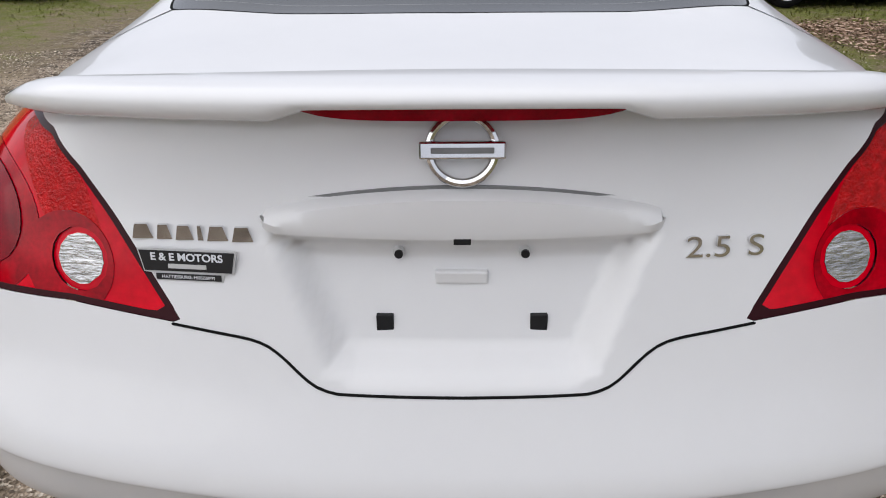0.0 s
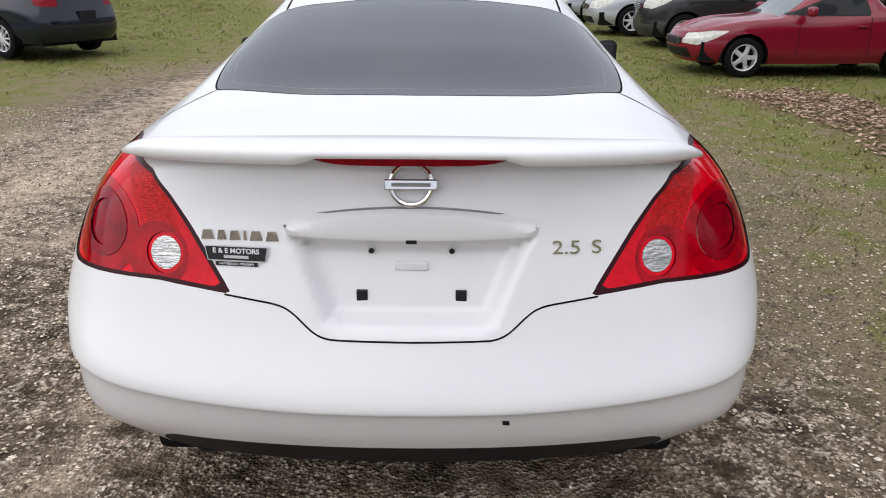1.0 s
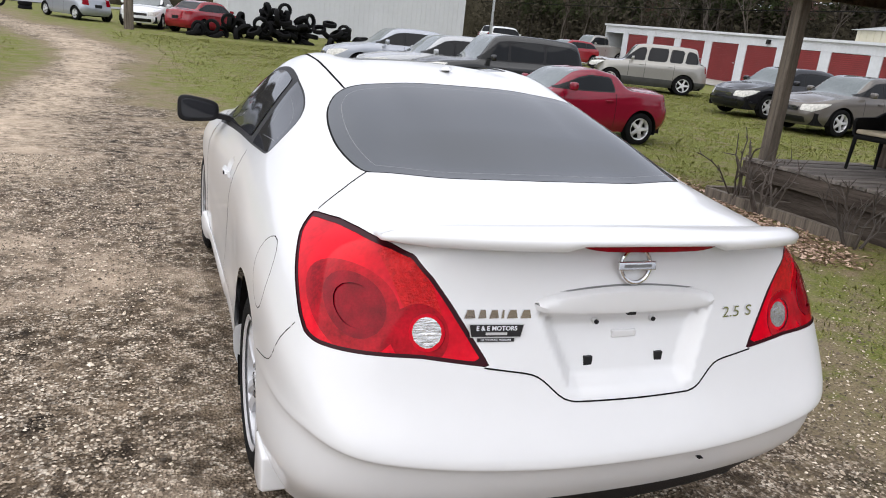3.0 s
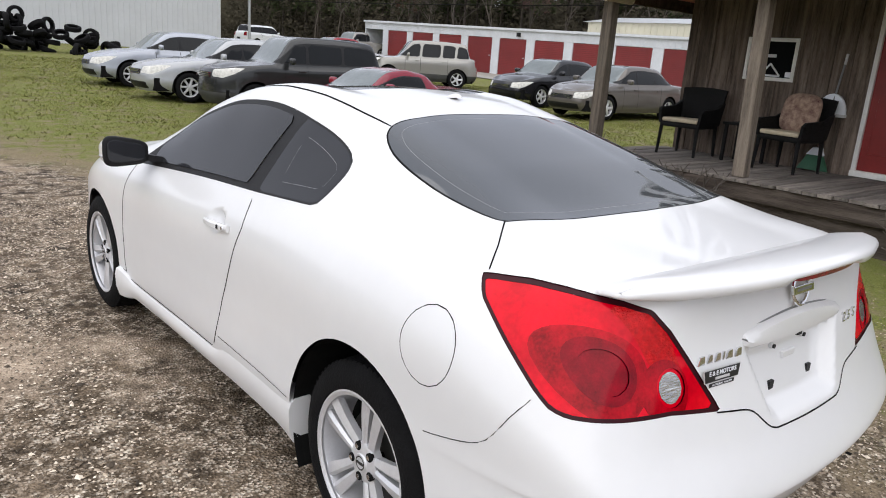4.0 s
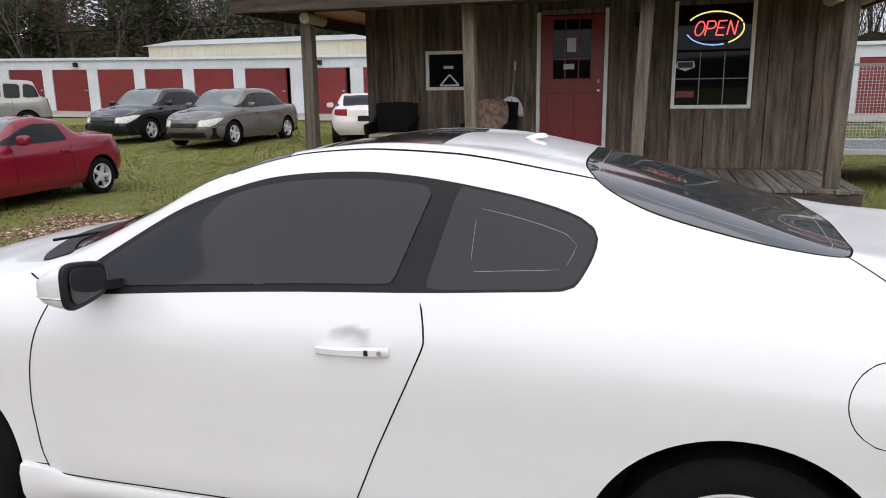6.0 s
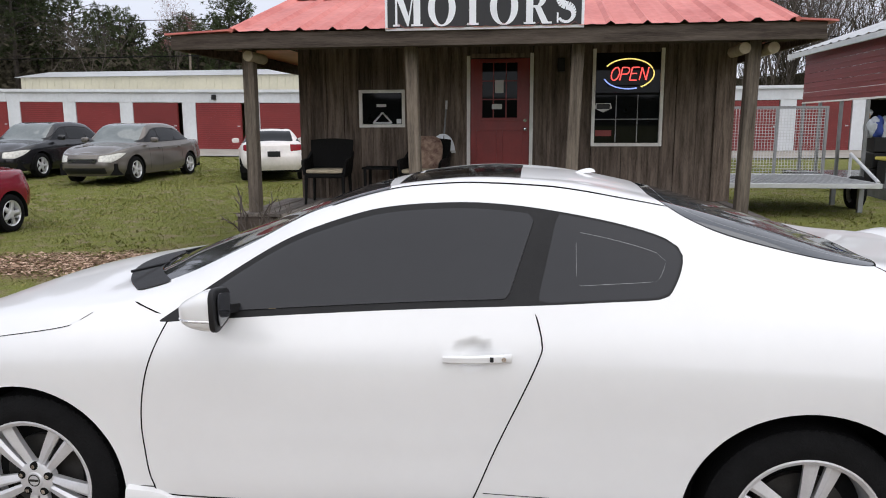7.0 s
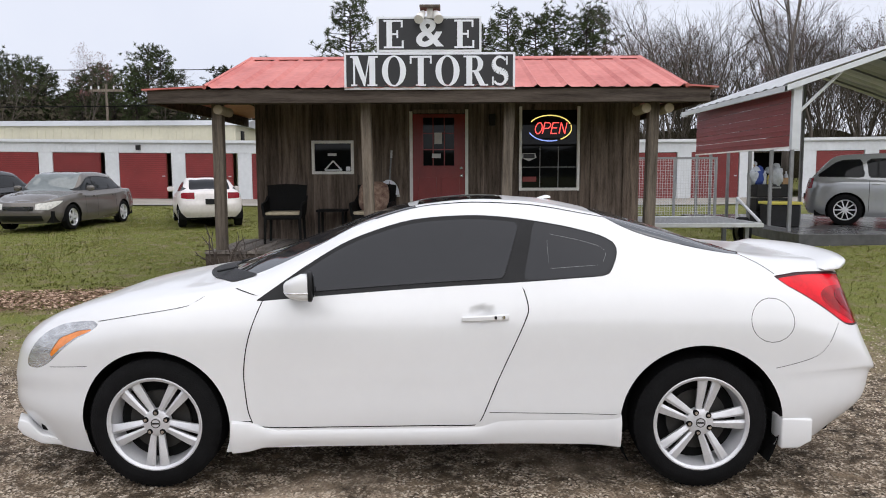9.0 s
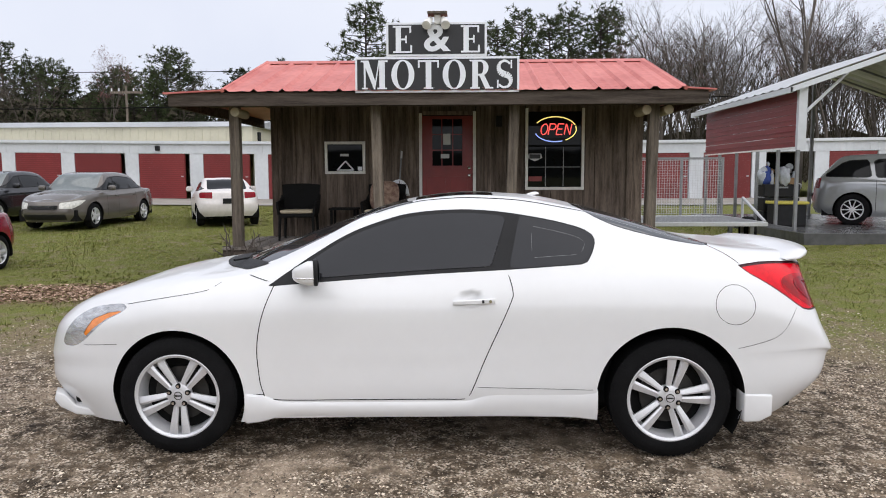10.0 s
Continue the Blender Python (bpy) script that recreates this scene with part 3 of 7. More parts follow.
def build_coupe():
    car = thing("coupe", "glossy white two-door coupe with tinted windows on gravel", "car")
    sk = Skin(car_surface(coupe_levels, coupe_dent), 240, 105, 9)

    def side(fn, lo=0.45):
        return lambda X: np.maximum(fn(X[:, 1], X[:, 2]), lo + X[:, 0])

    def tail(fn, y0=-2.0):
        return lambda X: np.maximum(fn(-X[:, 0], X[:, 2]), X[:, 1] - y0)

    def plan(fn, z0=0.9):
        return lambda X: np.maximum(fn(-X[:, 0], X[:, 1]), z0 - X[:, 2])

    for yc, zc, r in ARCHES:
        sk.cut(side(lambda y, z, yc=yc, zc=zc, r=r: np.hypot(y - yc, z - zc) - r), "hole")
    # side windows
    dlo = poly_sdf(smooth_line([(0.845, 0.926), (0.60, 1.095), (0.40, 1.210), (0.18, 1.288), (0.02, 1.320), (-0.20, 1.334), (-0.36, 1.328), (-0.53, 1.308), (-0.72, 1.274), (-0.86, 1.238), (-0.925, 1.208), (-0.948, 1.175), (-0.940, 1.130), (-0.915, 1.080), (-0.895, 1.055), (-0.865, 1.044), (-0.70, 1.032), (-0.469, 1.016), (0.087, 0.983), (0.845, 0.926)]))
    sk.cut(side(dlo), "window_frame", {"body"})
    pillar_f = lambda y, z: y - (-0.365 - 0.10 * (z - 1.0) / 0.3)
    pillar_r = lambda y, z: y - (-0.468 - 0.07 * (z - 1.0) / 0.3)
    sk.cut(side(lambda y, z: np.maximum.reduce([dlo(y, z) + 0.022, -pillar_f(y, z), y - 0.66 + (z - 0.98) * 0.1])), "door_glass", {"window_frame"})
    sk.cut(side(lambda y, z: np.maximum(dlo(y, z) + 0.007, pillar_r(y, z))), "quarter_glass", {"window_frame"})
    # door
    door_line = smooth_line([(0.80, 0.945), (0.86, 0.77), (0.888, 0.62), (0.885, 0.49), (0.862, 0.36), (0.80, 0.315), (0.4, 0.315), (-0.05, 0.32), (-0.22, 0.322), (-0.26, 0.345), (-0.35, 0.56), (-0.475, 0.84), (-0.49, 0.91), (-0.463, 1.01)], 6)
    sk.cut(side(poly_sdf(door_line)), "door", {"body"})
    dl = line_dist(door_line)
    sk.cut(side(lambda y, z: dl(y, z) - 0.0024, 0.6), "gap", {"body", "door"})
    gaps = ["gap"]
    for pts, w in (([(-0.29, 0.388), (-0.93, 0.38)], 0.0012), ([(0.952, 0.345), (0.86, 0.345)], 0.002), ([(-1.66, 0.609), (-1.72, 0.622), (-1.82, 0.650), (-1.885, 0.678), (-1.925, 0.720), (-1.955, 0.77), (-1.99, 0.825)], 0.0012), ([(1.90, 0.592), (1.80, 0.60), (1.66, 0.612)], 0.0012), ([(1.64, 0.822), (1.42, 0.862), (1.184, 0.903), (1.13, 0.928), (1.09, 0.953)], 0.0012), ([(0.835, 0.95), (0.96, 0.985)], 0.002)):
        pts = smooth_line(pts, 5) if len(pts) > 2 else pts
        f = line_dist(pts)
        qa, qb = zip(*sorted(pts))
        sk.score(side(lambda y, z, qa=qa, qb=qb: np.where((y > qa[0] - 0.05) & (y < qa[-1] + 0.05), z - np.interp(y, qa, qb), 1.0), 0.5))
        sk.cut(side(lambda y, z, f=f, w=w: f(y, z) - w, 0.5), "gap%d" % len(gaps), {"body"})
        gaps.append("gap%d" % len(gaps))
    # windscreen, rear glass and sunroof
    ws = lambda x, y: np.maximum.reduce([x - (w5(y) - 0.045), y - (1.20 - 0.22 * (x / 0.6) ** 2), (0.13 - 0.07 * (x / 0.5) ** 2) - y])
    sk.cut(plan(lambda x, y: np.maximum.reduce([x - (w5(y) - 0.015), y - (1.27 - 0.24 * (x / 0.6) ** 2), (1.13 - 0.24 * (x / 0.6) ** 2) - y])), "cowl", {"body"})
    sk.cut(plan(ws), "windscreen", {"body"})
    rg = poly_sdf(smooth_line([(-0.3, -0.882), (0.0, -0.882), (0.28, -0.880), (0.42, -0.900), (0.52, -0.945), (0.575, -1.035), (0.602, -1.16), (0.613, -1.32), (0.605, -1.45), (0.583, -1.565), (0.55, -1.600), (0.4, -1.628), (0.0, -1.652), (-0.3, -1.652), (-0.3, -0.882)], 6))
    sk.cut(plan(lambda x, y: rg(x, y) - 0.006), "glass_seal", {"body"})
    sk.cut(plan(rg), "rear_glass", {"glass_seal"})
    sk.cut(plan(lambda x, y: np.maximum.reduce([rg(x, y) + 0.045])), "rear_glass_clear", {"rear_glass"})
    sk.cut(plan(lambda x, y: rg(x, y) + 0.047), "rear_glass_in", {"rear_glass_clear"})
    sk.cut(side(lambda y, z: np.maximum(dlo(y, z) + 0.052, y + 0.60)), "quarter_mid", {"quarter_glass"})
    sk.cut(side(lambda y, z: np.maximum(dlo(y, z) + 0.0532, y + 0.6012)), "quarter_in", {"quarter_mid"})
    sr = lambda x, y: np.maximum(x - 0.42, np.abs(y + 0.17) - 0.235)
    sk.cut(plan(sr, 1.2), "sunroof", {"body"})
    sk.score(plan(lambda x, y: x - np.interp(-y, (-0.28, 0.0, 0.3, 0.575, 0.92), (0.535, 0.50, 0.513, 0.515, 0.497)), 1.15))
    rl = line_dist([(0.535, 0.28), (0.50, 0.0), (0.513, -0.3), (0.515, -0.575), (0.497, -0.92)])
    sk.cut(plan(lambda x, y: rl(x, y) - 0.004, 1.15), "roof_gap", {"body"})
    # rear lamps
    lamp = poly_sdf([(0.664, 1.040), (0.668, 0.998), (0.737, 0.918), (0.81, 0.840), (0.845, 0.812), (0.885, 0.803), (1.13, 0.797), (1.275, 0.776), (1.168, 0.918), (1.115, 0.985), (1.065, 1.033), (1.0, 1.046), (0.88, 1.052), (0.79, 1.052)])
    lampc = lambda X: np.maximum.reduce([lamp(0.7 * X[:, 0] - 0.7 * X[:, 1], X[:, 2]), X[:, 1] + 1.5, 0.3 + X[:, 0]])
    sk.cut(lampc, "lamp_edge", {"body"})
    sk.cut(lambda X: lampc(X) + 0.009, "lamp_lens", {"lamp_edge"})
    ribs = poly_sdf([(0.655, 1.03), (0.60, 1.035), (0.545, 0.955), (0.525, 0.895), (0.575, 0.885), (0.61, 0.92)], 0.006)
    sk.cut(tail(lambda x, z: np.minimum(np.hypot(x - 0.718, z - 0.893) - 0.098, np.hypot(x - 0.575, z - 0.850) - 0.072), -1.85), "lamp_chamber", {"lamp_lens"})
    sk.cut(tail(ribs, -1.9), "ribbed_lens", {"lamp_lens"})
    sk.cut(tail(lambda x, z: np.hypot((x - 0.718) * 1.05, z - 0.903) - 0.070, -1.85), "brake_lens", {"lamp_lens", "lamp_chamber"})
    sk.cut(tail(lambda x, z: np.hypot(x - 0.718, z - 0.903) - 0.048, -1.85), "brake_core", {"brake_lens"})
    sk.cut(tail(lambda x, z: np.hypot(x - 0.557, z - 0.856) - 0.045, -1.9), "reverse_ring", {"lamp_lens", "lamp_chamber", "ribbed_lens", "brake_lens"})
    sk.cut(tail(lambda x, z: np.hypot(x - 0.557, z - 0.856) - 0.036, -1.9), "reverse_lens", {"reverse_ring"})
    # boot lid, valance, bumper
    tlp = smooth_line([(0.42, 0.776), (0.36, 0.768), (0.295, 0.758), (0.262, 0.742), (0.218, 0.705), (0.188, 0.692), (0.15, 0.689), (0.0, 0.687), (-0.2, 0.687)], 5)
    tl = line_dist(tlp)
    ta, tb = zip(*sorted(tlp))
    sk.score(tail(lambda x, z: np.where(x < 0.45, z - np.interp(x, ta, tb), 1.0), -2.08))
    sk.cut(tail(lambda x, z: tl(x, z) - 0.0020, -2.08), "boot_gap", {"body"})
    sk.score(plan(lambda x, y: np.where((x > 0.55) & (x < 0.76), y - np.interp(x, (0.57, 0.62, 0.665, 0.74), (-1.588, -1.628, -1.665, -1.715)), 1.0), 1.0))
    bl = line_dist([(0.57, -1.588), (0.62, -1.628), (0.665, -1.665), (0.74, -1.715)])
    sk.cut(plan(lambda x, y: bl(x, y) - 0.0022, 1.0), "lid_gap", {"body"})
    sk.cut(tail(lambda x, z: np.hypot(np.maximum(x - 0.57, 0), np.maximum(z - 0.335, 0)) - 0.058, -1.95), "valance", {"body"})
    # headlamp
    hl = poly_sdf(smooth_line([(1.622, 0.808), (1.66, 0.824), (1.76, 0.812), (1.86, 0.790), (1.96, 0.740), (2.03, 0.66), (2.05, 0.585), (1.97, 0.578), (1.895, 0.612), (1.83, 0.668), (1.74, 0.738), (1.66, 0.778), (1.622, 0.808)], 4))
    sk.cut(side(hl, 0.40), "headlamp", {"body", *gaps})
    am = poly_sdf([(1.652, 0.789), (1.74, 0.773), (1.835, 0.735), (1.885, 0.665), (1.893, 0.632), (1.83, 0.690), (1.745, 0.748)], 0.003)
    sk.cut(side(am, 0.45), "indicator", {"headlamp"})
    fd = lambda y, z: np.hypot(y + 1.655, z - 0.842)
    sk.cut(side(lambda y, z: fd(y, z) - 0.105), "fuel_gap", {"body"})
    sk.cut(side(lambda y, z: fd(y, z) - 0.102), "fuel_door", {"fuel_gap"})

    body = sk.panel("body", {"body"}, white_paint, car)
    # the far side has no filler door
    sk.panel("rear_quarter", {"fuel_gap", "fuel_door"}, white_paint, body, sides=(-1,))
    sk.panel("fuel_door", {"fuel_door"}, white_paint, car, "round white fuel filler door", sides=(1,))
    sk.panel("filler_gap", {"fuel_gap"}, seam_black, body, sides=(1,))
    sk.panel("boot_gap", {"boot_gap"}, seam_black, body, offset=-0.001)
    for tag in gaps + ["roof_gap", "lid_gap"]:
        for sd in (1, -1):
            sk.panel("panel_gap", {tag}, seam_black, body, sides=(sd,), offset=-0.001)
    for sd in (1, -1):
        d = sk.panel("door", {"door"}, white_paint, car, sides=(sd,))
        sk.panel("window_frame", {"window_frame"}, black_plastic, car, "black window surround", sides=(sd,))
        sk.panel("door_window", {"door_glass"}, tint_glass, d, "dark tinted door window", sides=(sd,), offset=-0.004)
        qw = sk.panel("quarter_window", {"quarter_glass", "quarter_in"}, tint_glass, car, "dark tinted quarter window", sides=(sd,))
        sk.panel("glass_line", {"quarter_mid"}, steel_post, qw, sides=(sd,))
        tail_lamp = sk.panel("tail_lamp", {"lamp_lens"}, red_lens, car, "glossy red tail lamp", sides=(sd,), offset=0.004)
        sk.panel("lamp_edge", {"lamp_edge"}, lamp_edge, tail_lamp, sides=(sd,), offset=0.003)
        sk.panel("ribbed_lens", {"ribbed_lens"}, grid_red_lens, tail_lamp, sides=(sd,), offset=0.004)
        sk.panel("lamp_chamber", {"lamp_chamber"}, chamber_red, tail_lamp, "deep red lamp chamber", sides=(sd,), offset=0.003)
        sk.panel("brake_lens", {"brake_lens"}, deep_red_lens, tail_lamp, sides=(sd,), offset=0.001)
        sk.panel("brake_core", {"brake_core"}, deep_red_lens, tail_lamp, sides=(sd,), offset=0.005)
        sk.panel("reverse_lamp_ring", {"reverse_ring"}, red_lens, tail_lamp, sides=(sd,), offset=0.007)
        sk.panel("reverse_lamp", {"reverse_lens"}, clear_lens, tail_lamp, "clear ribbed reversing lamp", sides=(sd,), offset=0.006)
        head = sk.panel("headlamp", {"headlamp"}, clear_lens, car, "clear headlamp", sides=(sd,))
        sk.panel("indicator", {"indicator"}, amber_lens, head, "amber indicator", sides=(sd,), offset=0.002)
    sk.panel("windscreen", {"windscreen"}, tint_glass, car)
    sk.panel("cowl", {"cowl"}, black_plastic, car, offset=-0.004)
    rear = sk.panel("rear_window", {"rear_glass", "rear_glass_in"}, rear_tint, car, "grey tinted rear window")
    sk.panel("heater_line", {"rear_glass_clear"}, steel_post, rear, "thin pale line round the rear window")
    sk.panel("glass_seal", {"glass_seal"}, seam_black, rear)
    sk.panel("sunroof", {"sunroof"}, black_gloss, car, "black glass sunroof", offset=0.003)
    sk.panel("rear_valance", {"valance"}, black_plastic, car, "black lower bumper valance", offset=0.002)
    N = sk.normals()

    def on_tail(x, z):
        """The place on the tail at that distance from the middle and height."""
        w = (sk.X[:, 1] < -1.95)
        d = np.hypot(-sk.X[:, 0] - abs(x), sk.X[:, 2] - z) + np.where(w, 0, 9)
        o = np.argsort(d)[:4]
        wt = 1 / (d[o] + 1e-4)
        return float((sk.X[o, 1] * wt).sum() / wt.sum())

    # spoiler
    bm = bmesh.new()
    secs = []
    for i in range(61):
        u = -1 + i / 30
        a = abs(u)
        x = 0.66 * u
        end = max(0.0, (a - 0.72) / 0.28)
        k = max(0.0, (a - 0.80) / 0.20) ** 2.2
        yr, yf = -2.262 + 0.145 * a ** 2.4, -2.02 + 0.06 * a ** 3
        top, base = 1.120 - 0.018 * a ** 2, 1.083 - 0.02 * end
        th = 0.027 + 0.013 * min(1.0, max(0.0, (abs(x) - 0.205) / 0.03))
        prof = [(yf, base), (yf - 0.05, top - 0.018), (yf - 0.13, top + 0.002), (yr + 0.035, top), (yr + 0.008, top - 0.006), (yr, top - 0.016), (yr + 0.004, top - th + 0.004), (yr + 0.022, top - th - 0.004), (yr + 0.08, top - th - 0.006), (yf - 0.03, base - 0.02)]
        secs.append([bm.verts.new((x, py + (-2.03 - py) * k * 0.45, pz + (1.060 - pz) * k * 0.66)) for py, pz in prof])
    for a, b in zip(secs, secs[1:]):
        for j in range(10):
            bm.faces.new((a[j], a[(j + 1) % 10], b[(j + 1) % 10], b[j]))
    bm.faces.new(secs[0]), bm.faces.new(secs[-1])
    sp = part("spoiler", bm, white_paint, car, "white boot-lid spoiler", smooth=True)
    sp.data.set_sharp_from_angle(angle=radians(80))
    bm = bmesh.new()
    vs = []
    for i in range(25):
        u = -1 + i / 12
        x, e = 0.215 * u, 0.016 * (1 - abs(u) ** 6)
        vs.append([bm.verts.new(p) for p in ((x, -2.252 + 0.012 * u * u, 1.096), (x, -2.246 + 0.012 * u * u, 1.094 - e), (x, -2.19, 1.094 - e), (x, -2.19, 1.096))])
    for a, b in zip(vs, vs[1:]):
        for j in range(4):
            bm.faces.new((a[j], a[(j + 1) % 4], b[(j + 1) % 4], b[j]))
    part("brake_light_strip", bm, deep_red_lens, sp, "thin red high brake light")
    # grip bar over the plate
    bm = bmesh.new()
    vs = []
    for i in range(41):
        u = -1 + i / 20
        a = abs(u)
        x = 0.288 * u
        zt = 0.936 + 0.031 * (1 - a * a) - 0.012 * max(0, a - 0.96) * 25
        zb = 0.905 - 0.008 * (1 - a * a) + 0.006 * max(0, a - 0.9) * 10
        y0 = on_tail(min(abs(x), 0.28), 0.98) + 0.004
        d = 0.036 * (1 - max(0, (a - 0.92) / 0.08) ** 2 * 0.75)
        vs.append([bm.verts.new(p) for p in ((x, y0 + 0.03, zt + 0.004), (x, y0 - d * 0.35, zt), (x, y0 - d * 0.8, zt - 0.010), (x, y0 - d, zb + 0.016), (x, y0 - d * 0.9, zb + 0.003), (x, y0 + 0.03, zb))])
    for a, b in zip(vs, vs[1:]):
        for j in range(6):
            bm.faces.new((a[j], a[(j + 1) % 6], b[(j + 1) % 6], b[j]))
    bm.faces.new(vs[0]), bm.faces.new(vs[-1])
    part("plate_light_bar", bm, white_paint, car, "white grip bar over the plate recess", smooth=True)
    # grey rim added behind the bar to draw the dark line of its gap
    bm = bmesh.new()
    vs = []
    for i in range(41):
        u = -1 + i / 20
        a = abs(u)
        x = 0.2925 * u
        zt = 0.940 + 0.031 * (1 - a * a) - 0.012 * max(0, a - 0.96) * 25
        y0 = on_tail(min(abs(x), 0.28), 0.98) + 0.004
        vs.append([bm.verts.new(p) for p in ((x, y0 + 0.03, zt + 0.004), (x, y0 - 0.0105, zt), (x, y0 - 0.0105, 0.902), (x, y0 + 0.03, 0.902))])
    for a, b in zip(vs, vs[1:]):
        for j in range(4):
            bm.faces.new((a[j], a[(j + 1) % 4], b[(j + 1) % 4], b[j]))
    bm.faces.new(vs[0]), bm.faces.new(vs[-1])
    part("bar_gasket", bm, steel_post, car)
    # emblem, badges and plate fixings
    yl = on_tail(0, 1.03) - 0.004
    bm = bmesh.new()
    R, r = 0.045, 0.006
    ring = [[bm.verts.new(((R + r * math.cos(b2)) * math.cos(a2), -r * 0.9 * math.sin(b2), (R + r * math.cos(b2)) * math.sin(a2))) for b2 in [k * math.pi / 4 for k in range(8)]] for a2 in [k * math.pi / 24 for k in range(48)]]
    for i in range(48):
        for j in range(8):
            bm.faces.new((ring[i][j], ring[(i + 1) % 48][j], ring[(i + 1) % 48][(j + 1) % 8], ring[i][(j + 1) % 8]))
    emblem = part("emblem", bm, chrome, car, "chrome ring emblem crossed by a bar", smooth=True, m=pose(0, yl - 0.014, 1.022, -11))
    box_part("emblem_bar", (-0.058, -0.012, -0.012, 0.058, -0.002, 0.012), chrome, emblem, bevel=0.003)
    box_part("emblem_inlay", (-0.042, -0.0130, -0.0040, 0.042, -0.0115, 0.0040), steel_post, emblem, bevel=0.001)
    for i, wdt in enumerate((0.030, 0.022, 0.026, 0.008, 0.030, 0.030)):
        xs = -0.468 + sum((0.030, 0.022, 0.026, 0.008, 0.030, 0.030)[:i]) + 0.006 * i
        bm = bmesh.new()
        yy = on_tail(abs(xs + wdt / 2), 0.905)
        bm_poly(bm, [(xs, yy - 0.002, 0.892), (xs + wdt, yy - 0.002, 0.892), (xs + wdt * 0.8, yy - 0.002, 0.914), (xs + wdt * 0.2, yy - 0.002, 0.914)], (0, -0.005, 0))
        part("badge_bar", bm, chrome, car, "raised chrome badge")
    for word, bx in (("2.5", 0.343), ("S", 0.411)):
        text_part("badge_text", word, 0.044, chrome, car, pose(bx, on_tail(bx, 0.885) - 0.004, 0.882, 83, 0, 4), 0.003, wide=1.25)
    bm = bmesh.new()
    bm_poly(bm, [(-0.073, 0, 0.02), (0.073, 0, 0.02), (0.066, 0, -0.014), (0.052, 0, -0.016), (0.050, 0, -0.027), (-0.050, 0, -0.027), (-0.052, 0, -0.016), (-0.066, 0, -0.014)], (0, -0.002, 0))
    st = part("dealer_sticker", bm, print_grey, car, "small black dealer sticker with pale writing", m=pose(-0.387, on_tail(0.387, 0.86) - 0.004, 0.862, -6, 0, -6))
    bm = bmesh.new()
    bm_poly(bm, [(-0.070, 0, 0.018), (0.070, 0, 0.018), (0.064, 0, -0.012), (-0.064, 0, -0.012)], (0, -0.0035, 0))
    part("sticker_face", bm, print_black, st)
    box_part("sticker_base", (-0.048, -0.0035, -0.025, 0.048, 0, -0.016), print_black, st)
    text_part("sticker_text", "E & E MOTORS", 0.0155, sign_white, st, pose(0, -0.0042, 0.009, 90, 0, 0), 0.0004, True, 1.05)
    box_part("sticker_line", (-0.028, -0.0045, -0.0075, 0.028, -0.003, -0.001), print_grey, st)
    text_part("sticker_small_text", "HATTIESBURG, MISSISSIPPI", 0.0068, sign_white, st, pose(0, -0.0042, -0.0205, 90, 0, 0), 0.0003)
    for x in (-0.09, 0.09):
        yh = on_tail(0.09, 0.875)
        bm = bmesh.new()
        bmesh.ops.create_uvsphere(bm, u_segments=16, v_segments=8, radius=0.009)
        hole = part("plate_screw_hole", bm, print_grey, car, m=pose(x, yh - 0.001, 0.868))
        bm = bmesh.new()
        bm_tube(bm, (0, -0.011, 0), (0, -0.004, 0), 0.0062, seg=14)
        part("screw", bm, black_plastic, hole)
        ysq = on_tail(0.11, 0.775)
        box_part("plate_pad", (x * 1.24 - 0.0125, ysq - 0.006, 0.755, x * 1.24 + 0.0125, ysq + 0.01, 0.780), black_plastic, car, "black square foam pad", bevel=0.001)
    yh = on_tail(0.0, 0.82)
    box_part("plate_ridge", (-0.038, yh - 0.003, 0.822, 0.038, yh + 0.01, 0.842), white_paint, car, bevel=0.003)
    box_part("lock_cover", (-0.012, on_tail(0, 0.9) - 0.012, 0.893, 0.012, on_tail(0, 0.9) + 0.03, 0.903), black_plastic, car)
    box_part("bumper_chip", (0.204, -2.340, 0.5155, 0.220, -2.325, 0.5178), seam_black, body, bevel=0.0008, m=pose(0, 0.003, 0))
    # door handles, mirrors, antenna, exhausts
    for sd in (1, -1):
        bm = bmesh.new()
        n = 14
        vs = []
        for i in range(n):
            u = i / (n - 1)
            y = -0.17 - 0.225 * u
            bow = 0.022 * math.sin(math.pi * (0.12 + 0.76 * u)) + 0.004
            h = 0.0125 + 0.003 * u
            zc = 0.848 + 0.012 * u
            vs.append([bm.verts.new((-sd * (0.852 + q * bow + 0.004), y, zc + h * s)) for q, s in ((0, -0.8), (0.7, -1), (1, -0.6), (1, 0.6), (0.7, 1), (0, 0.8))])
        for a, b in zip(vs, vs[1:]):
            for j in range(6):
                bm.faces.new((a[j], a[(j + 1) % 6], b[(j + 1) % 6], b[j]))
        bm.faces.new(vs[0]), bm.faces.new(vs[-1])
        hd = part("door_handle", bm, white_paint, car, "white pull handle", smooth=True)
        box_part("handle_button", (-sd * 0.868, -0.325, 0.850, -sd * 0.8835, -0.337, 0.866), black_plastic, hd, bevel=0.002)
        bm = bmesh.new()
        bm_tube(bm, (-sd * 0.860, -0.370, 0.859), (-sd * 0.879, -0.370, 0.859), 0.0075, seg=16)
        part("key_lock", bm, chrome, hd)
        # mirror
        bm = bmesh.new()
        bmesh.ops.create_uvsphere(bm, u_segments=28, v_segments=18, radius=1)
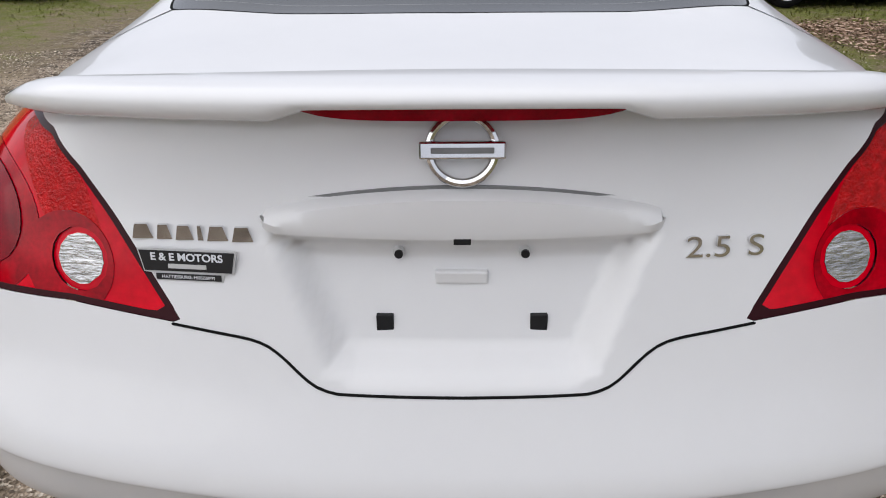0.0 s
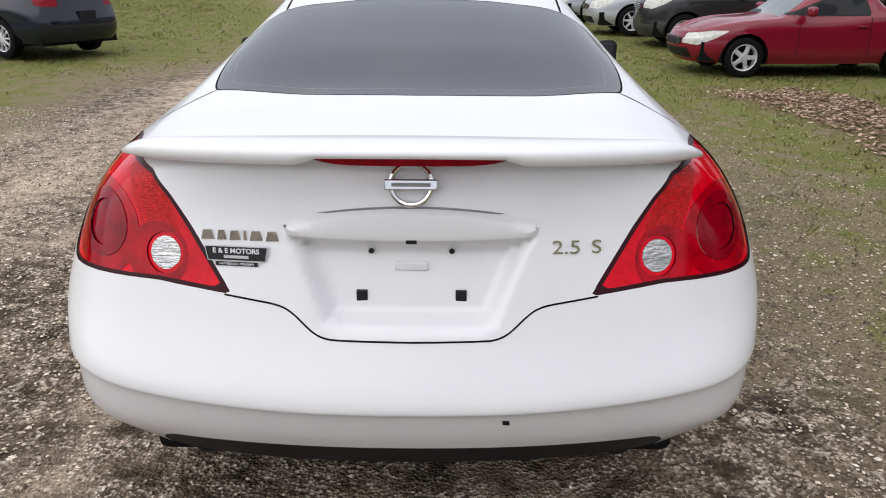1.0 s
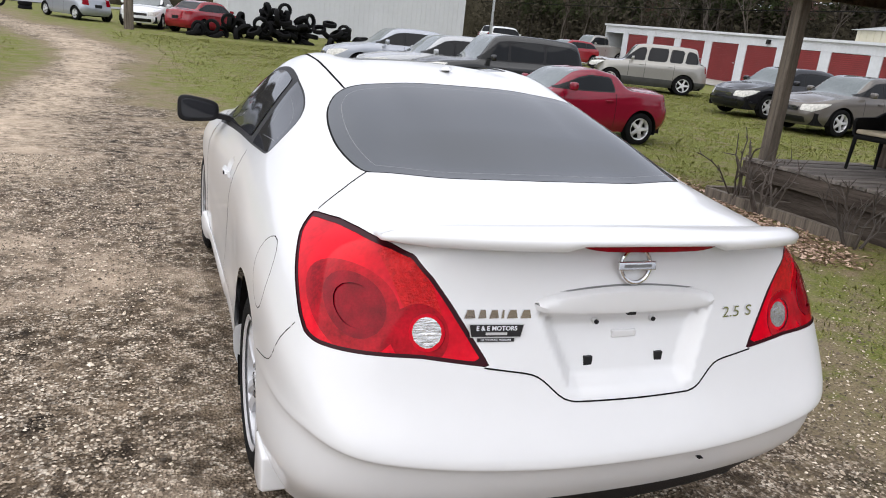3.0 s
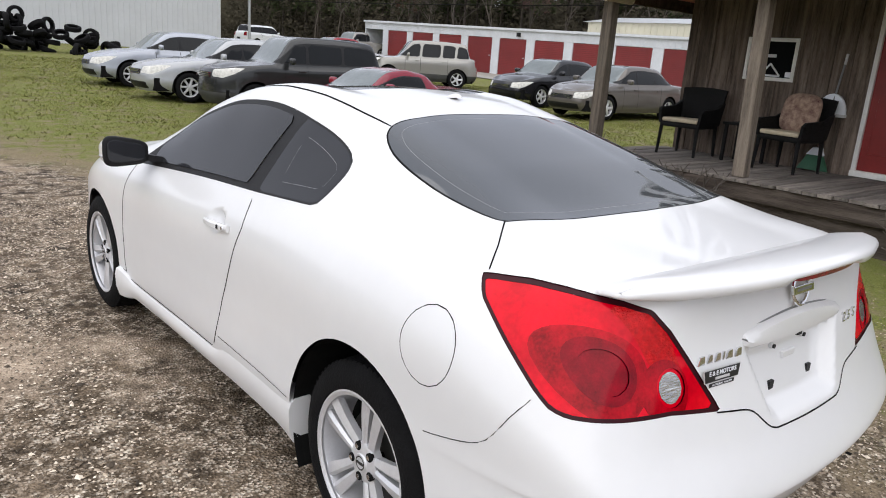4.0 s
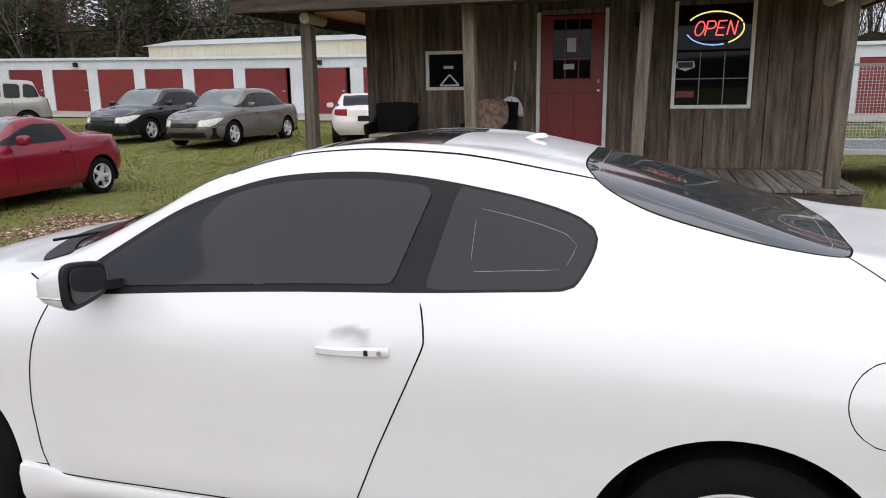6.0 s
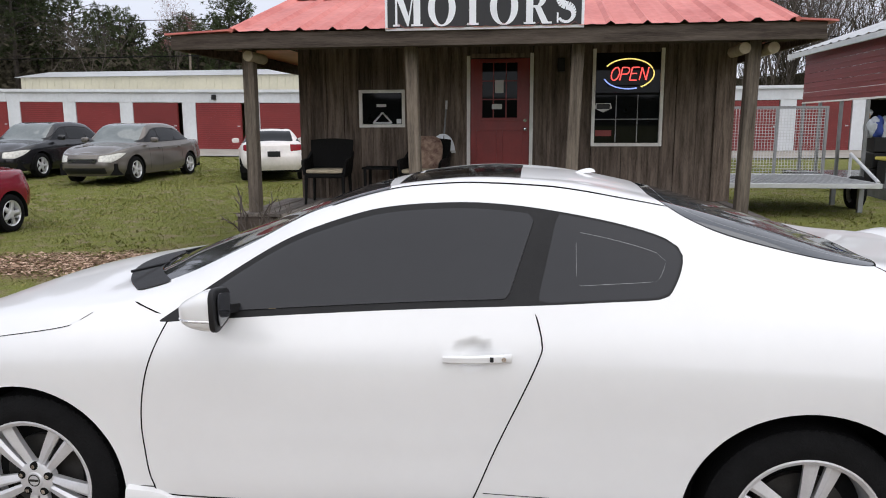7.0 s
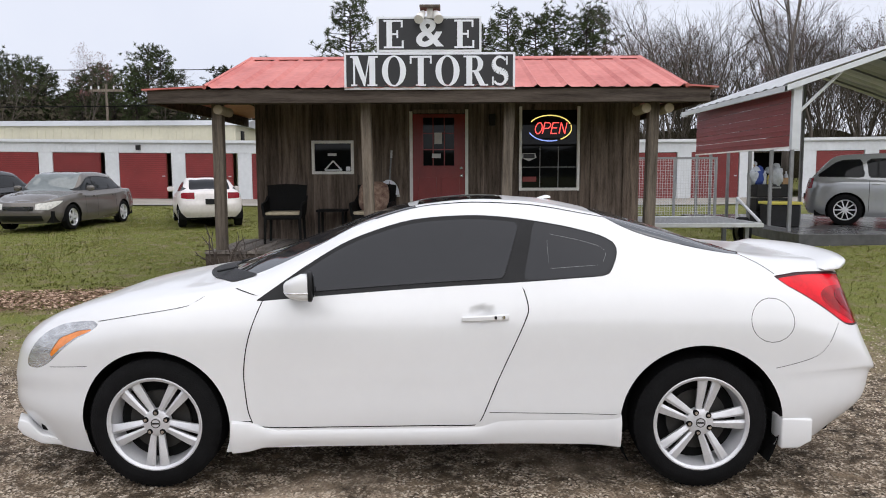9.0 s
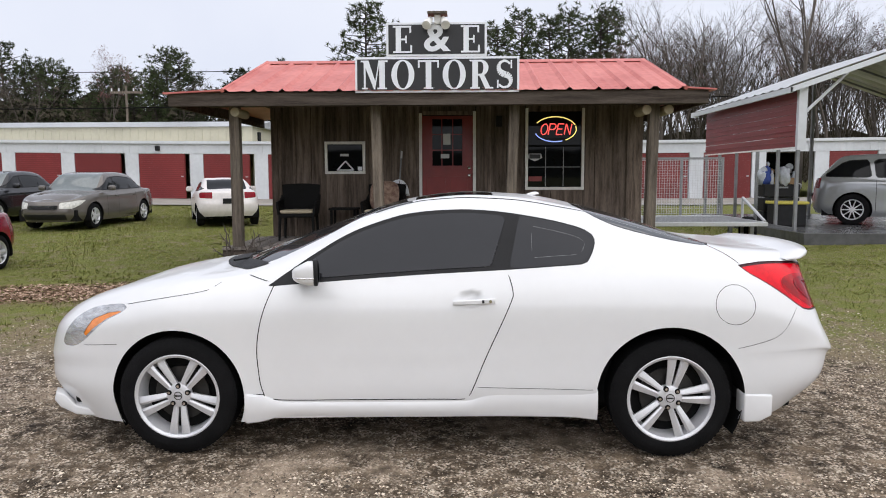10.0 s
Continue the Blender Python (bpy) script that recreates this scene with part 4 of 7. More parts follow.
        for v in bm.verts:
            c = v.co
            px, py, pz = [math.copysign(abs(q) ** 0.55, q) for q in c]
            py = max(py, -0.52)
            pz *= 1 - 0.62 * max(0.0, py) if pz > 0 else 1 - 0.25 * max(0.0, py)
            v.co = (-sd * (0.945 + 0.104 * px), 0.585 + 0.084 * py - 0.02 * px, 1.022 + (0.060 + 0.010 * px) * pz + 0.006 * px)
        mi = part("door_mirror", bm, white_paint, car, "white wing mirror with black base", smooth=True)
        bm = bmesh.new()
        bmesh.ops.create_uvsphere(bm, u_segments=24, v_segments=14, radius=1)
        for v in bm.verts:
            px, py, pz = [math.copysign(abs(q) ** 0.5, q) for q in v.co]
            v.co = (-sd * (0.945 + 0.109 * px), 0.545 - 0.02 * px + 0.016 * py, 1.026 + (0.066 + 0.012 * px) * pz + 0.008 * px)
        part("mirror_rim", bm, black_plastic, mi, "black mirror rim", smooth=True)
        bm = bmesh.new()
        bmesh.ops.create_uvsphere(bm, u_segments=24, v_segments=14, radius=1)
        for v in bm.verts:
            px, py, pz = [math.copysign(abs(q) ** 0.5, q) for q in v.co]
            v.co = (-sd * (0.945 + 0.092 * px), 0.529 - 0.02 * px + 0.004 * py, 1.027 + (0.048 + 0.011 * px) * pz + 0.008 * px)
        part("mirror_glass", bm, tint_glass, mi, "dark mirror glass", smooth=True)
        bm = bmesh.new()
        bm_poly(bm, [(-sd * 0.77, 0.70, 0.955), (-sd * 0.77, 0.55, 0.965), (-sd * 0.92, 0.565, 0.99), (-sd * 0.92, 0.645, 0.985)], (0, 0, 0.03))
        part("mirror_arm", bm, black_plastic, mi)
        bm = bmesh.new()
        bmesh.ops.create_uvsphere(bm, u_segments=28, v_segments=10, radius=1)
        for v in bm.verts:
            px, py, pz = [math.copysign(abs(q) ** 0.55, q) for q in v.co]
            py, px = max(py, -0.45), max(px, 0.1)
            v.co = (-sd * (0.945 + 0.106 * px), 0.585 + 0.085 * py - 0.02 * px, 1.003 + 0.008 * pz)
        part("mirror_indicator", bm, clear_lens, mi, "clear indicator strip")
        # exhaust
        bm = bmesh.new()
        rings = []
        for y, rr in ((-1.95, 0.034), (-2.125, 0.036), (-2.13, 0.034), (-2.125, 0.031), (-1.98, 0.030)):
            rings.append([bm.verts.new((-sd * 0.52 + 1.25 * rr * math.cos(k * math.pi / 12), y, 0.322 + rr * math.sin(k * math.pi / 12))) for k in range(24)])
        for a, b in zip(rings, rings[1:]):
            for k in range(24):
                bm.faces.new((a[k], a[(k + 1) % 24], b[(k + 1) % 24], b[k]))
        bm.faces.new(rings[-1])
        part("exhaust_pipe", bm, dark_alloy, car, "dark exhaust tip", smooth=True)
        # side skirt, flared at the front wheel
        top_z = pchip([(-0.945, 0.378), (-0.5, 0.376), (-0.36, 0.366), (-0.25, 0.316), (0.2, 0.306), (0.74, 0.302), (0.80, 0.316), (0.86, 0.340), (0.955, 0.350)])
        low_z = pchip([(-0.945, 0.200), (-0.80, 0.212), (0.70, 0.214), (0.80, 0.206), (0.87, 0.184), (0.955, 0.176)])
        out_x = pchip([(-0.945, 0.886), (-0.85, 0.877), (-0.6, 0.868), (-0.3, 0.866), (0.0, 0.868), (0.60, 0.871), (0.78, 0.880), (0.87, 0.894), (0.955, 0.902)])
        bm = bmesh.new()
        vs = []
        for i in range(49):
            y = -0.945 + 1.90 * i / 48
            zt, zb, xo = (float(g(np.array(y))) for g in (top_z, low_z, out_x))
            vs.append([bm.verts.new((-sd * q, y, zt + (zb - zt) * w)) for q, w in ((0.80, 0.0), (xo - 0.024, 0.0), (xo - 0.008, 0.05), (xo, 0.22), (xo - 0.004, 0.62), (xo - 0.020, 0.93), (xo - 0.045, 1.0), (0.80, 1.0))])
        for a, b in zip(vs, vs[1:]):
            for j in range(8):
                bm.faces.new((a[j], a[(j + 1) % 8], b[(j + 1) % 8], b[j]))
        bm.faces.new(vs[0]), bm.faces.new(vs[-1])
        part("side_skirt", bm, white_paint, car, "white flared side skirt", smooth=True)
        # bumper corner behind the rear wheel, chin corner ahead of the front one
        for nm, pts, xa in (("bumper_corner", [(-1.715, 0.365), (-1.715, 0.212), (-1.80, 0.214), (-1.865, 0.250), (-1.865, 0.360)], 0.893), ("chin_corner", [(2.085, 0.215), (2.115, 0.255), (2.10, 0.300), (2.05, 0.285), (1.99, 0.222), (1.75, 0.165), (1.75, 0.150), (1.99, 0.168)], 0.70)):
            bm = bmesh.new()
            bm_poly(bm, [(-sd * xa, a, b) for a, b in pts], (sd * 0.12, 0.0 if xa > 0.8 else 0.06, 0))
            bmesh.ops.bevel(bm, geom=bm.edges[:], offset=0.010, segments=3, affect="EDGES", profile=0.5)
            part(nm, bm, white_paint, car, smooth=True)
        # mud flap
        box_part("mud_flap", (-sd * 0.70, -1.735, 0.215, -sd * 0.865, -1.722, 0.40), black_plastic, car, bevel=0.004)
    bm = bmesh.new()
    bmesh.ops.create_uvsphere(bm, u_segments=20, v_segments=12, radius=1)
    for v in bm.verts:
        c = v.co
        v.co = (c.x * 0.022 * (1 - 0.3 * c.y), c.y * 0.052, max(0, c.z) * 0.017 * (1 - 0.5 * c.y))
    part("roof_antenna", bm, white_paint, car, "white fin antenna", smooth=True, m=pose(0, -0.66, 1.398, -7))
    # dark underside and wheel liners
    ub = box_part("underbody", (-0.70, -2.05, 0.23, 0.70, 2.0, 0.50), seam_black, car, bevel=0.03)
    box_part("bulkhead", (-0.55, -0.95, 0.45, 0.55, 0.95, 0.60), seam_black, ub)
    for yc, zc, r in ARCHES:
        for sd in (1, -1):
            bm = bmesh.new()
            edge = 0.866 if yc < 0 else 0.80
            bm_lathe(bm, [(-sd * edge, r), (-sd * (edge - 0.03), r + 0.004), (-sd * 0.52, r + 0.004), (-sd * 0.52, 0.01)], 48)
            bmesh.ops.delete(bm, geom=[v for v in bm.verts if v.co.z < 0.13 - zc], context="VERTS")
            part("wheel_liner", bm, seam_black, car, m=pose(0, yc, zc))
    # wipers
    for x0, x1 in ((0.52, 0.02), (0.0, -0.45)):
        bm = bmesh.new()
        bm_tube(bm, (x0, 1.07, 1.012), (x1, 1.13, 1.03), 0.006, seg=6)
        part("wiper", bm, black_plastic, car)
    return car


def build_wheel(parent, y, sd, R=0.328, rim=0.232, x_face=0.868, spin=0.0, spokes=5, double=True, tyre_mat=None, z=None):
    """A wheel under a car: a tyre with tread and an alloy rim with paired spokes."""
    w = new("wheel")
    w.parent = parent
    w.matrix_basis = pose(-sd * x_face, y, R if z is None else z) @ (Matrix.Identity(4) if sd > 0 else pose(0, 0, 0, 0, 0, 180))
    # local: outside is -x
    bm = bmesh.new()
    wd = 0.205
    bm_lathe(bm, [(0.012, rim - 0.004), (0.0, rim + 0.006), (-0.004, rim + 0.03), (0.0, R - 0.045), (0.012, R - 0.018), (0.028, R - 0.004), (wd / 2, R), (wd - 0.028, R - 0.004), (wd - 0.01, R - 0.02), (wd, R - 0.05), (wd, rim)], 72)
    tyre = part("tyre", bm, tyre_mat or rubber, w, smooth=True)
    bm = bmesh.new()
    for i in range(72):
        a = 2 * math.pi * i / 72
        rot = Matrix.Rotation(a, 4, "X")
        vs = bm_box(bm, 0.022, -0.007, R - 0.016, 0.05, 0.007, R - 0.003)
        bmesh.ops.transform(bm, verts=vs, matrix=rot)
    part("tread_block", bm, tyre_mat or rubber, tyre)
    bm = bmesh.new()
    bm_lathe(bm, [(0.010, rim - 0.016), (0.002, rim - 0.003), (0.004, rim + 0.004), (0.014, rim + 0.004), (0.02, rim - 0.012), (0.06, rim - 0.022), (0.15, rim - 0.03), (wd - 0.02, rim)], 72)
    rm = part("rim", bm, alloy, w, "silver alloy rim", smooth=True)
    bm = bmesh.new()
    for i in range(spokes):
        a = 2 * math.pi * i / spokes + spin
        for off in ((-1, 1) if double else (0,)):
            pts = []
            r0, r1 = 0.045, rim - 0.006
            n = 7
            rows = []
            for k in range(n):
                u = k / (n - 1)
                rr = r0 + (r1 - r0) * u
                c = off * (0.0165 + 0.0205 * u)
                hw = (0.0130 + 0.0125 * u if double else 0.028 - 0.004 * u)
                xf = 0.030 - 0.014 * math.sin(min(1, u * 1.15) * math.pi * 0.5) + 0.002 * u
                rows.append([bm.verts.new(p) for p in ((xf + 0.008, c - hw, rr), (xf + (0.0 if off > 0 else 0.004), c - hw * 0.45, rr), (xf + (0.004 if off > 0 else 0.0), c + hw * 0.45, rr), (xf + 0.008, c + hw, rr), (xf + 0.034, c + hw * 0.72, rr), (xf + 0.034, c - hw * 0.72, rr))])
            fs = [v for row in rows for v in row]
            for p, q in zip(rows, rows[1:]):
                for j in range(6):
                    bm.faces.new((p[j], p[(j + 1) % 6], q[(j + 1) % 6], q[j]))
            bmesh.ops.transform(bm, verts=fs, matrix=Matrix.Rotation(a, 4, "X"))
    sp = part("spokes", bm, alloy, rm, smooth=True)
    sp.data.set_sharp_from_angle(angle=radians(14))
    bm = bmesh.new()
    bm_lathe(bm, [(0.018, 0.001), (0.018, 0.028), (0.023, 0.031), (0.025, 0.056), (0.030, 0.066), (0.06, 0.068)], 40)
    part("hub", bm, alloy, rm, smooth=True)
    bm = bmesh.new()
    bm_lathe(bm, [(0.0172, 0.019), (0.0165, 0.021), (0.0172, 0.0235)], 32)
    bm_box(bm, 0.0155, -0.017, -0.004, 0.018, 0.017, 0.004)
    part("cap_ring", bm, dark_alloy, rm)
    for i in range(5):
        a = 2 * math.pi * (i + 0.5) / 5 + spin
        bm = bmesh.new()
        vs = bm_tube(bm, (0.017, 0, 0.053), (0.034, 0, 0.053), 0.0085, seg=6)
        bmesh.ops.transform(bm, verts=vs, matrix=Matrix.Rotation(a, 4, "X"))
        part("lug_nut", bm, chrome, rm)
        # raised black disc painted in for the shaded recess round the nut
        bm = bmesh.new()
        vs = bm_tube(bm, (0.0215, 0, 0.053), (0.034, 0, 0.053), 0.0145, seg=16)
        bmesh.ops.transform(bm, verts=vs, matrix=Matrix.Rotation(a, 4, "X"))
        part("lug_pocket", bm, seam_black, rm)
    bm = bmesh.new()
    bm_lathe(bm, [(0.085, 0.06), (0.085, 0.150), (0.105, 0.150), (0.105, 0.01)], 40)
    part("brake_disc", bm, dark_alloy, w, smooth=True)
    bm = bmesh.new()
    bm_lathe(bm, [(0.115, rim - 0.024), (0.115, 0.0)], 32)
    part("wheel_back", bm, seam_black, w)
    return w


coupe = build_coupe()
for y, sd, sp in ((1.3375, 1, 0.63), (-1.3375, 1, 0.2), (1.3375, -1, 0.3), (-1.3375, -1, 0.9)):
    build_wheel(coupe, y, sd, spin=sp)

# ---- the office shack ----
def build_shack():
    sh = thing("office_shack", "small weathered board office with a faded red metal roof", "building")
    # walls: front boards with openings
    WX, Y0, Y1, ZB, ZT = 7.36, -3.15, 2.94, 0.52, 2.78
    holes = [(1.38, 2.05, 1.55, 2.08), (-2.20, -1.24, 1.28, 2.55), (-0.43, 0.49, 0.52, 2.53)]
    rng = random.Random(4)
    cuts = [Y0, Y1] + [q for h in holes for q in h[:2]]
    y = Y0
    while y < Y1 - 0.01:
        w = rng.uniform(0.22, 0.31)
        w = min([w] + [c - y for c in cuts if 0.01 < c - y < w + 0.06])
        spans = [(ZB, ZT)]
        for a, b, c, d in holes:
            if y < b - 0.02 and y + w > a + 0.02:
                spans = [q for s0, s1 in spans for q in ((s0, min(s1, c)), (max(s0, d), s1)) if q[1] - q[0] > 0.02]
        proud = rng.uniform(0, 0.012)
        for s0, s1 in spans:
            box_part("board", (WX - 0.018 - proud, y + 0.004, s0, WX + 0.02, y + w - 0.004, s1), old_wood, sh, bevel=0.003)
        if rng.random() < 0.55:
            for s0, s1 in spans:
                box_part("batten", (WX - 0.035 - proud, y + w - 0.022, s0, WX - 0.019, y + w + 0.022, s1), old_wood, sh, bevel=0.003)
        y += w
    # black sheet added behind the boards, standing in for the shade in their gaps
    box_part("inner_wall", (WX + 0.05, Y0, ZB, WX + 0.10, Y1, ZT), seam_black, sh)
    box_part("back_wall", (10.4, Y0, 0.1, 10.5, Y1, ZT), old_wood, sh)
    for yy in (Y0, Y1 - 0.1):
        box_part("side_wall", (WX + 0.03, yy, 0.1, 10.4, yy + 0.1, ZT), old_wood, sh)
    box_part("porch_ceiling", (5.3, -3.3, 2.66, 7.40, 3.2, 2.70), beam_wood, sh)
    # door
    door = box_part("door_panel", (WX - 0.004, -0.385, 0.60, WX + 0.035, 0.445, 2.49), door_red, sh, "red door with a glazed upper half", bevel=0.004)
    gl = box_part("door_glass", (WX - 0.008, -0.235, 1.68, WX - 0.0045, 0.30, 2.44), window_dark, door)
    for k in (1, 2):
        yb = -0.235 + 0.535 * k / 3
        box_part("glazing_bar", (WX - 0.014, yb - 0.008, 1.68, WX - 0.0085, yb + 0.008, 2.44), door_red, door)
    for k in (1, 2):
        zb = 1.68 + 0.76 * k / 3
        box_part("glazing_bar", (WX - 0.013, -0.235, zb - 0.008, WX - 0.0085, 0.30, zb + 0.008), door_red, door)
    for yb in (-0.235, 0.30):
        box_part("glazing_frame", (WX - 0.018, yb - 0.022, 1.64, WX - 0.0045, yb + 0.022, 2.47), door_red, door, bevel=0.003)
    for zb in (1.66, 2.455):
        box_part("glazing_frame", (WX - 0.017, -0.213, zb - 0.02, WX - 0.0045, 0.278, zb + 0.02), door_red, door, bevel=0.003)
    for ya, yb in ((-0.30, -0.01), (0.07, 0.36)):
        box_part("raised_panel", (WX - 0.014, ya, 0.80, WX - 0.0045, yb, 1.50), door_red, door, bevel=0.006)
    bm = bmesh.new()
    bmesh.ops.create_uvsphere(bm, u_segments=14, v_segments=8, radius=0.03)
    part("door_knob", bm, chrome, door, m=pose(WX - 0.05, -0.325, 1.52))
    bm = bmesh.new()
    bm_tube(bm, (WX - 0.03, -0.325, 1.64), (WX - 0.005, -0.325, 1.64), 0.024, seg=14)
    part("deadbolt", bm, chrome, door)
    box_part("notice", (WX - 0.018, -0.02, 2.02, WX - 0.0145, 0.10, 2.20), print_grey, door, "pale paper notice")
    box_part("notice", (WX - 0.018, 0.0, 1.80, WX - 0.0145, 0.14, 1.87), print_grey, door)
    fr = box_part("door_trim", (WX - 0.04, 0.447, 0.55, WX + 0.01, 0.495, 2.56), white_trim, sh, "flaking white door trim", bevel=0.003)
    box_part("trim_side", (WX - 0.04, -0.435, 0.55, WX + 0.01, -0.387, 2.56), white_trim, fr, bevel=0.003)
    box_part("trim_top", (WX - 0.04, -0.387, 2.50, WX + 0.01, 0.447, 2.56), old_wood, fr, bevel=0.003)
    box_part("threshold", (WX - 0.07, -0.435, 0.53, WX + 0.01, 0.495, 0.60), white_trim, fr, bevel=0.004)

    # windows
    def window(a, b, c, d, t, label):
        w = box_part("window_frame", (WX - 0.045, a, c, WX - 0.005, a + t, d), white_trim, sh, label, bevel=0.003)
        box_part("frame_side", (WX - 0.045, b - t, c, WX - 0.005, b, d), white_trim, w, bevel=0.003)
        box_part("frame_bottom", (WX - 0.045, a + t, c, WX - 0.005, b - t, c + t), white_trim, w, bevel=0.003)
        if d < 2.4:
            box_part("frame_top", (WX - 0.045, a + t, d - t, WX - 0.005, b - t, d), white_trim, w, bevel=0.003)
        box_part("pane", (WX - 0.002, a + t, c + t, WX + 0.01, b - t, d - t), window_dark, w, "dark window glass")
        return w
    small = window(1.38, 2.05, 1.55, 2.08, 0.045, "small white-framed window")
    bm = bmesh.new()
    for p, q in (((1.85, 1.615), (1.715, 1.76)), ((1.715, 1.76), (1.58, 1.615)), ((1.58, 1.615), (1.85, 1.615))):
        bm_tube(bm, (WX - 0.008, *p), (WX - 0.008, *q), 0.012, seg=4)
    part("triangle_decal", bm, sign_white, small, "white triangle decal")
    box_part("decal", (WX - 0.006, 1.66, 1.84, WX - 0.003, 1.80, 1.88), print_grey, small)
    box_part("figurine", (WX - 0.012, 1.44, 1.605, WX - 0.003, 1.51, 1.67), sign_white, small, bevel=0.003)
    big = window(-2.20, -1.24, 1.28, 2.60, 0.045, "tall white-framed shop window")
    box_part("meeting_rail", (WX - 0.012, -2.155, 1.98, WX - 0.003, -1.285, 2.01), seam_black, big)
    for k in (1, 2):
        box_part("muntin", (WX - 0.010, -1.285 - 0.29 * k - 0.006, 1.33, WX - 0.003, -1.285 - 0.29 * k + 0.006, 1.98), steel_post, big)
    box_part("muntin", (WX - 0.009, -2.155, 1.645, WX - 0.003, -1.285, 1.657), steel_post, big)
    bm = bmesh.new()
    bm_poly(bm, [(WX - 0.006, -1.30, 1.87), (WX - 0.006, -1.50, 1.87), (WX - 0.006, -1.52, 1.80), (WX - 0.006, -1.40, 1.745), (WX - 0.006, -1.28, 1.80)], (-0.003, 0, 0))
    part("shield_decal", bm, print_grey, big, "grey shield sticker")
    box_part("shield_face", (WX - 0.0105, -1.49, 1.79, WX - 0.0095, -1.31, 1.86), print_black, big)
    box_part("red_decal", (WX - 0.006, -1.52, 1.42, WX - 0.003, -1.30, 1.50), door_red, big)
    # porch
    deck = box_part("porch_beam", (5.42, -3.10, 0.30, 5.47, 3.16, 0.48), beam_wood, sh, bevel=0.006)
    box_part("porch_skirt", (5.50, -3.08, -0.05, 5.53, 3.14, 0.30), beam_wood, deck)
    box_part("porch_end_beam", (5.47, 3.11, 0.30, 7.3, 3.16, 0.48), beam_wood, deck)
    me = None
    k = 0
    y = -3.12
    while y < 3.12:
        bm = bmesh.new()
        bm_box(bm, 5.40 + rng.uniform(-0.03, 0.02), y + 0.004, 0.485, 7.34, y + 0.136, 0.52 + rng.uniform(-0.004, 0.004), bevel=0.003)
        part("deck_plank", bm, deck_wood, sh)
        y += 0.143
    for yy, lean in ((2.98, 0), (0.97, 0.05), (-0.91, -0.06), (-2.85, -0.03)):
        bm = bmesh.new()
        bm_box(bm, 5.53, yy - 0.07, 0.52, 5.67, yy + 0.07, 2.50, bevel=0.012)
        for v in bm.verts:
            v.co.y += lean * (v.co.z - 1.5) / 2 + 0.006 * math.sin(v.co.z * 5)
        part("porch_post", bm, post_wood, sh, "rough grey timber post")
    for yy in (2.92, -2.72, -3.02):
        bm = bmesh.new()
        bm_tube(bm, (5.40, yy, 2.40), (5.9, yy, 2.40), 0.062, seg=18)
        part("log_end", bm, cushion, sh, "round cut log end")
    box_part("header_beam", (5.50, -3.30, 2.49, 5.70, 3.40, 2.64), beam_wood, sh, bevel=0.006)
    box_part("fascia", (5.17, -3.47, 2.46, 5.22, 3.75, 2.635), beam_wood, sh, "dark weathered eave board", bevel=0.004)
    for yy in (3.70, -3.47):
        box_part("fascia_side", (5.22, yy, 2.46, 9.8, yy + 0.05, 2.62), beam_wood, sh, bevel=0.004)
    # roof
    RX, RZ, EX, EZ = 7.5, 3.37, 5.12, 2.645

    def slope(xa, za, xb, zb, ya, yb, ya2=None, yb2=None):
        """A metal sheet from eave to ridge with raised ribs."""
        bm = bmesh.new()
        n = max(2, int((yb - ya) / 0.0475))
        rows = [[], []]
        for i in range(n + 1):
            u = i / n
            ph = (u * (yb - ya)) % 0.38
            up = 0.036 if ph < 0.05 else (0.006 if 0.17 < ph < 0.23 else 0.0)
            for r, (x, z, a, b) in enumerate(((xa, za, ya, yb), (xb, zb, ya if ya2 is None else ya2, yb if yb2 is None else yb2))):
                rows[r].append(bm.verts.new((x, a + (b - a) * u, z + up)))
        for i in range(n):
            bm.faces.new((rows[0][i], rows[0][i + 1], rows[1][i + 1], rows[1][i]))
        return bm
    part("roof_sheet", slope(EX, EZ, RX, RZ, -3.16, 3.0), roof_red, sh, "faded red ribbed metal roof sheet")
    part("roof_sheet", slope(2 * RX - EX, EZ, RX, RZ, -3.16, 3.0), roof_red, sh)
    for ya, yb, z1 in ((3.0, 3.80, 2.60), (-3.16, -3.56, 2.61)):
        bm = bmesh.new()
        bm_poly(bm, [(EX, ya, EZ + 0.01), (EX, yb, z1 + 0.02), (9.88, yb, z1 + 0.02), (9.88, ya, EZ + 0.01)], (0, 0, 0.02))
        part("roof_apron", bm, roof_red, sh)
        bm = bmesh.new()
        bm_poly(bm, [(EX, ya, EZ), (RX, ya, RZ), (2 * RX - EX, ya, EZ)], (0, 0.02 if ya > 0 else -0.02, 0))
        part("gable", bm, old_wood, sh)
    for s1 in (3.0, -3.16):
        bm = bmesh.new()
        bm_tube(bm, (EX, s1, EZ + 0.015), (RX, s1, RZ + 0.015), 0.03, seg=6)
        part("rake_trim", bm, roof_red, sh)
    bm = bmesh.new()
    bm_poly(bm, [(RX - 0.16, -3.18, RZ - 0.03), (RX, -3.18, RZ + 0.035), (RX + 0.16, -3.18, RZ - 0.03)], (0, 6.2, 0))
    part("ridge_cap", bm, roof_red, sh)
    return sh


shack = build_shack()


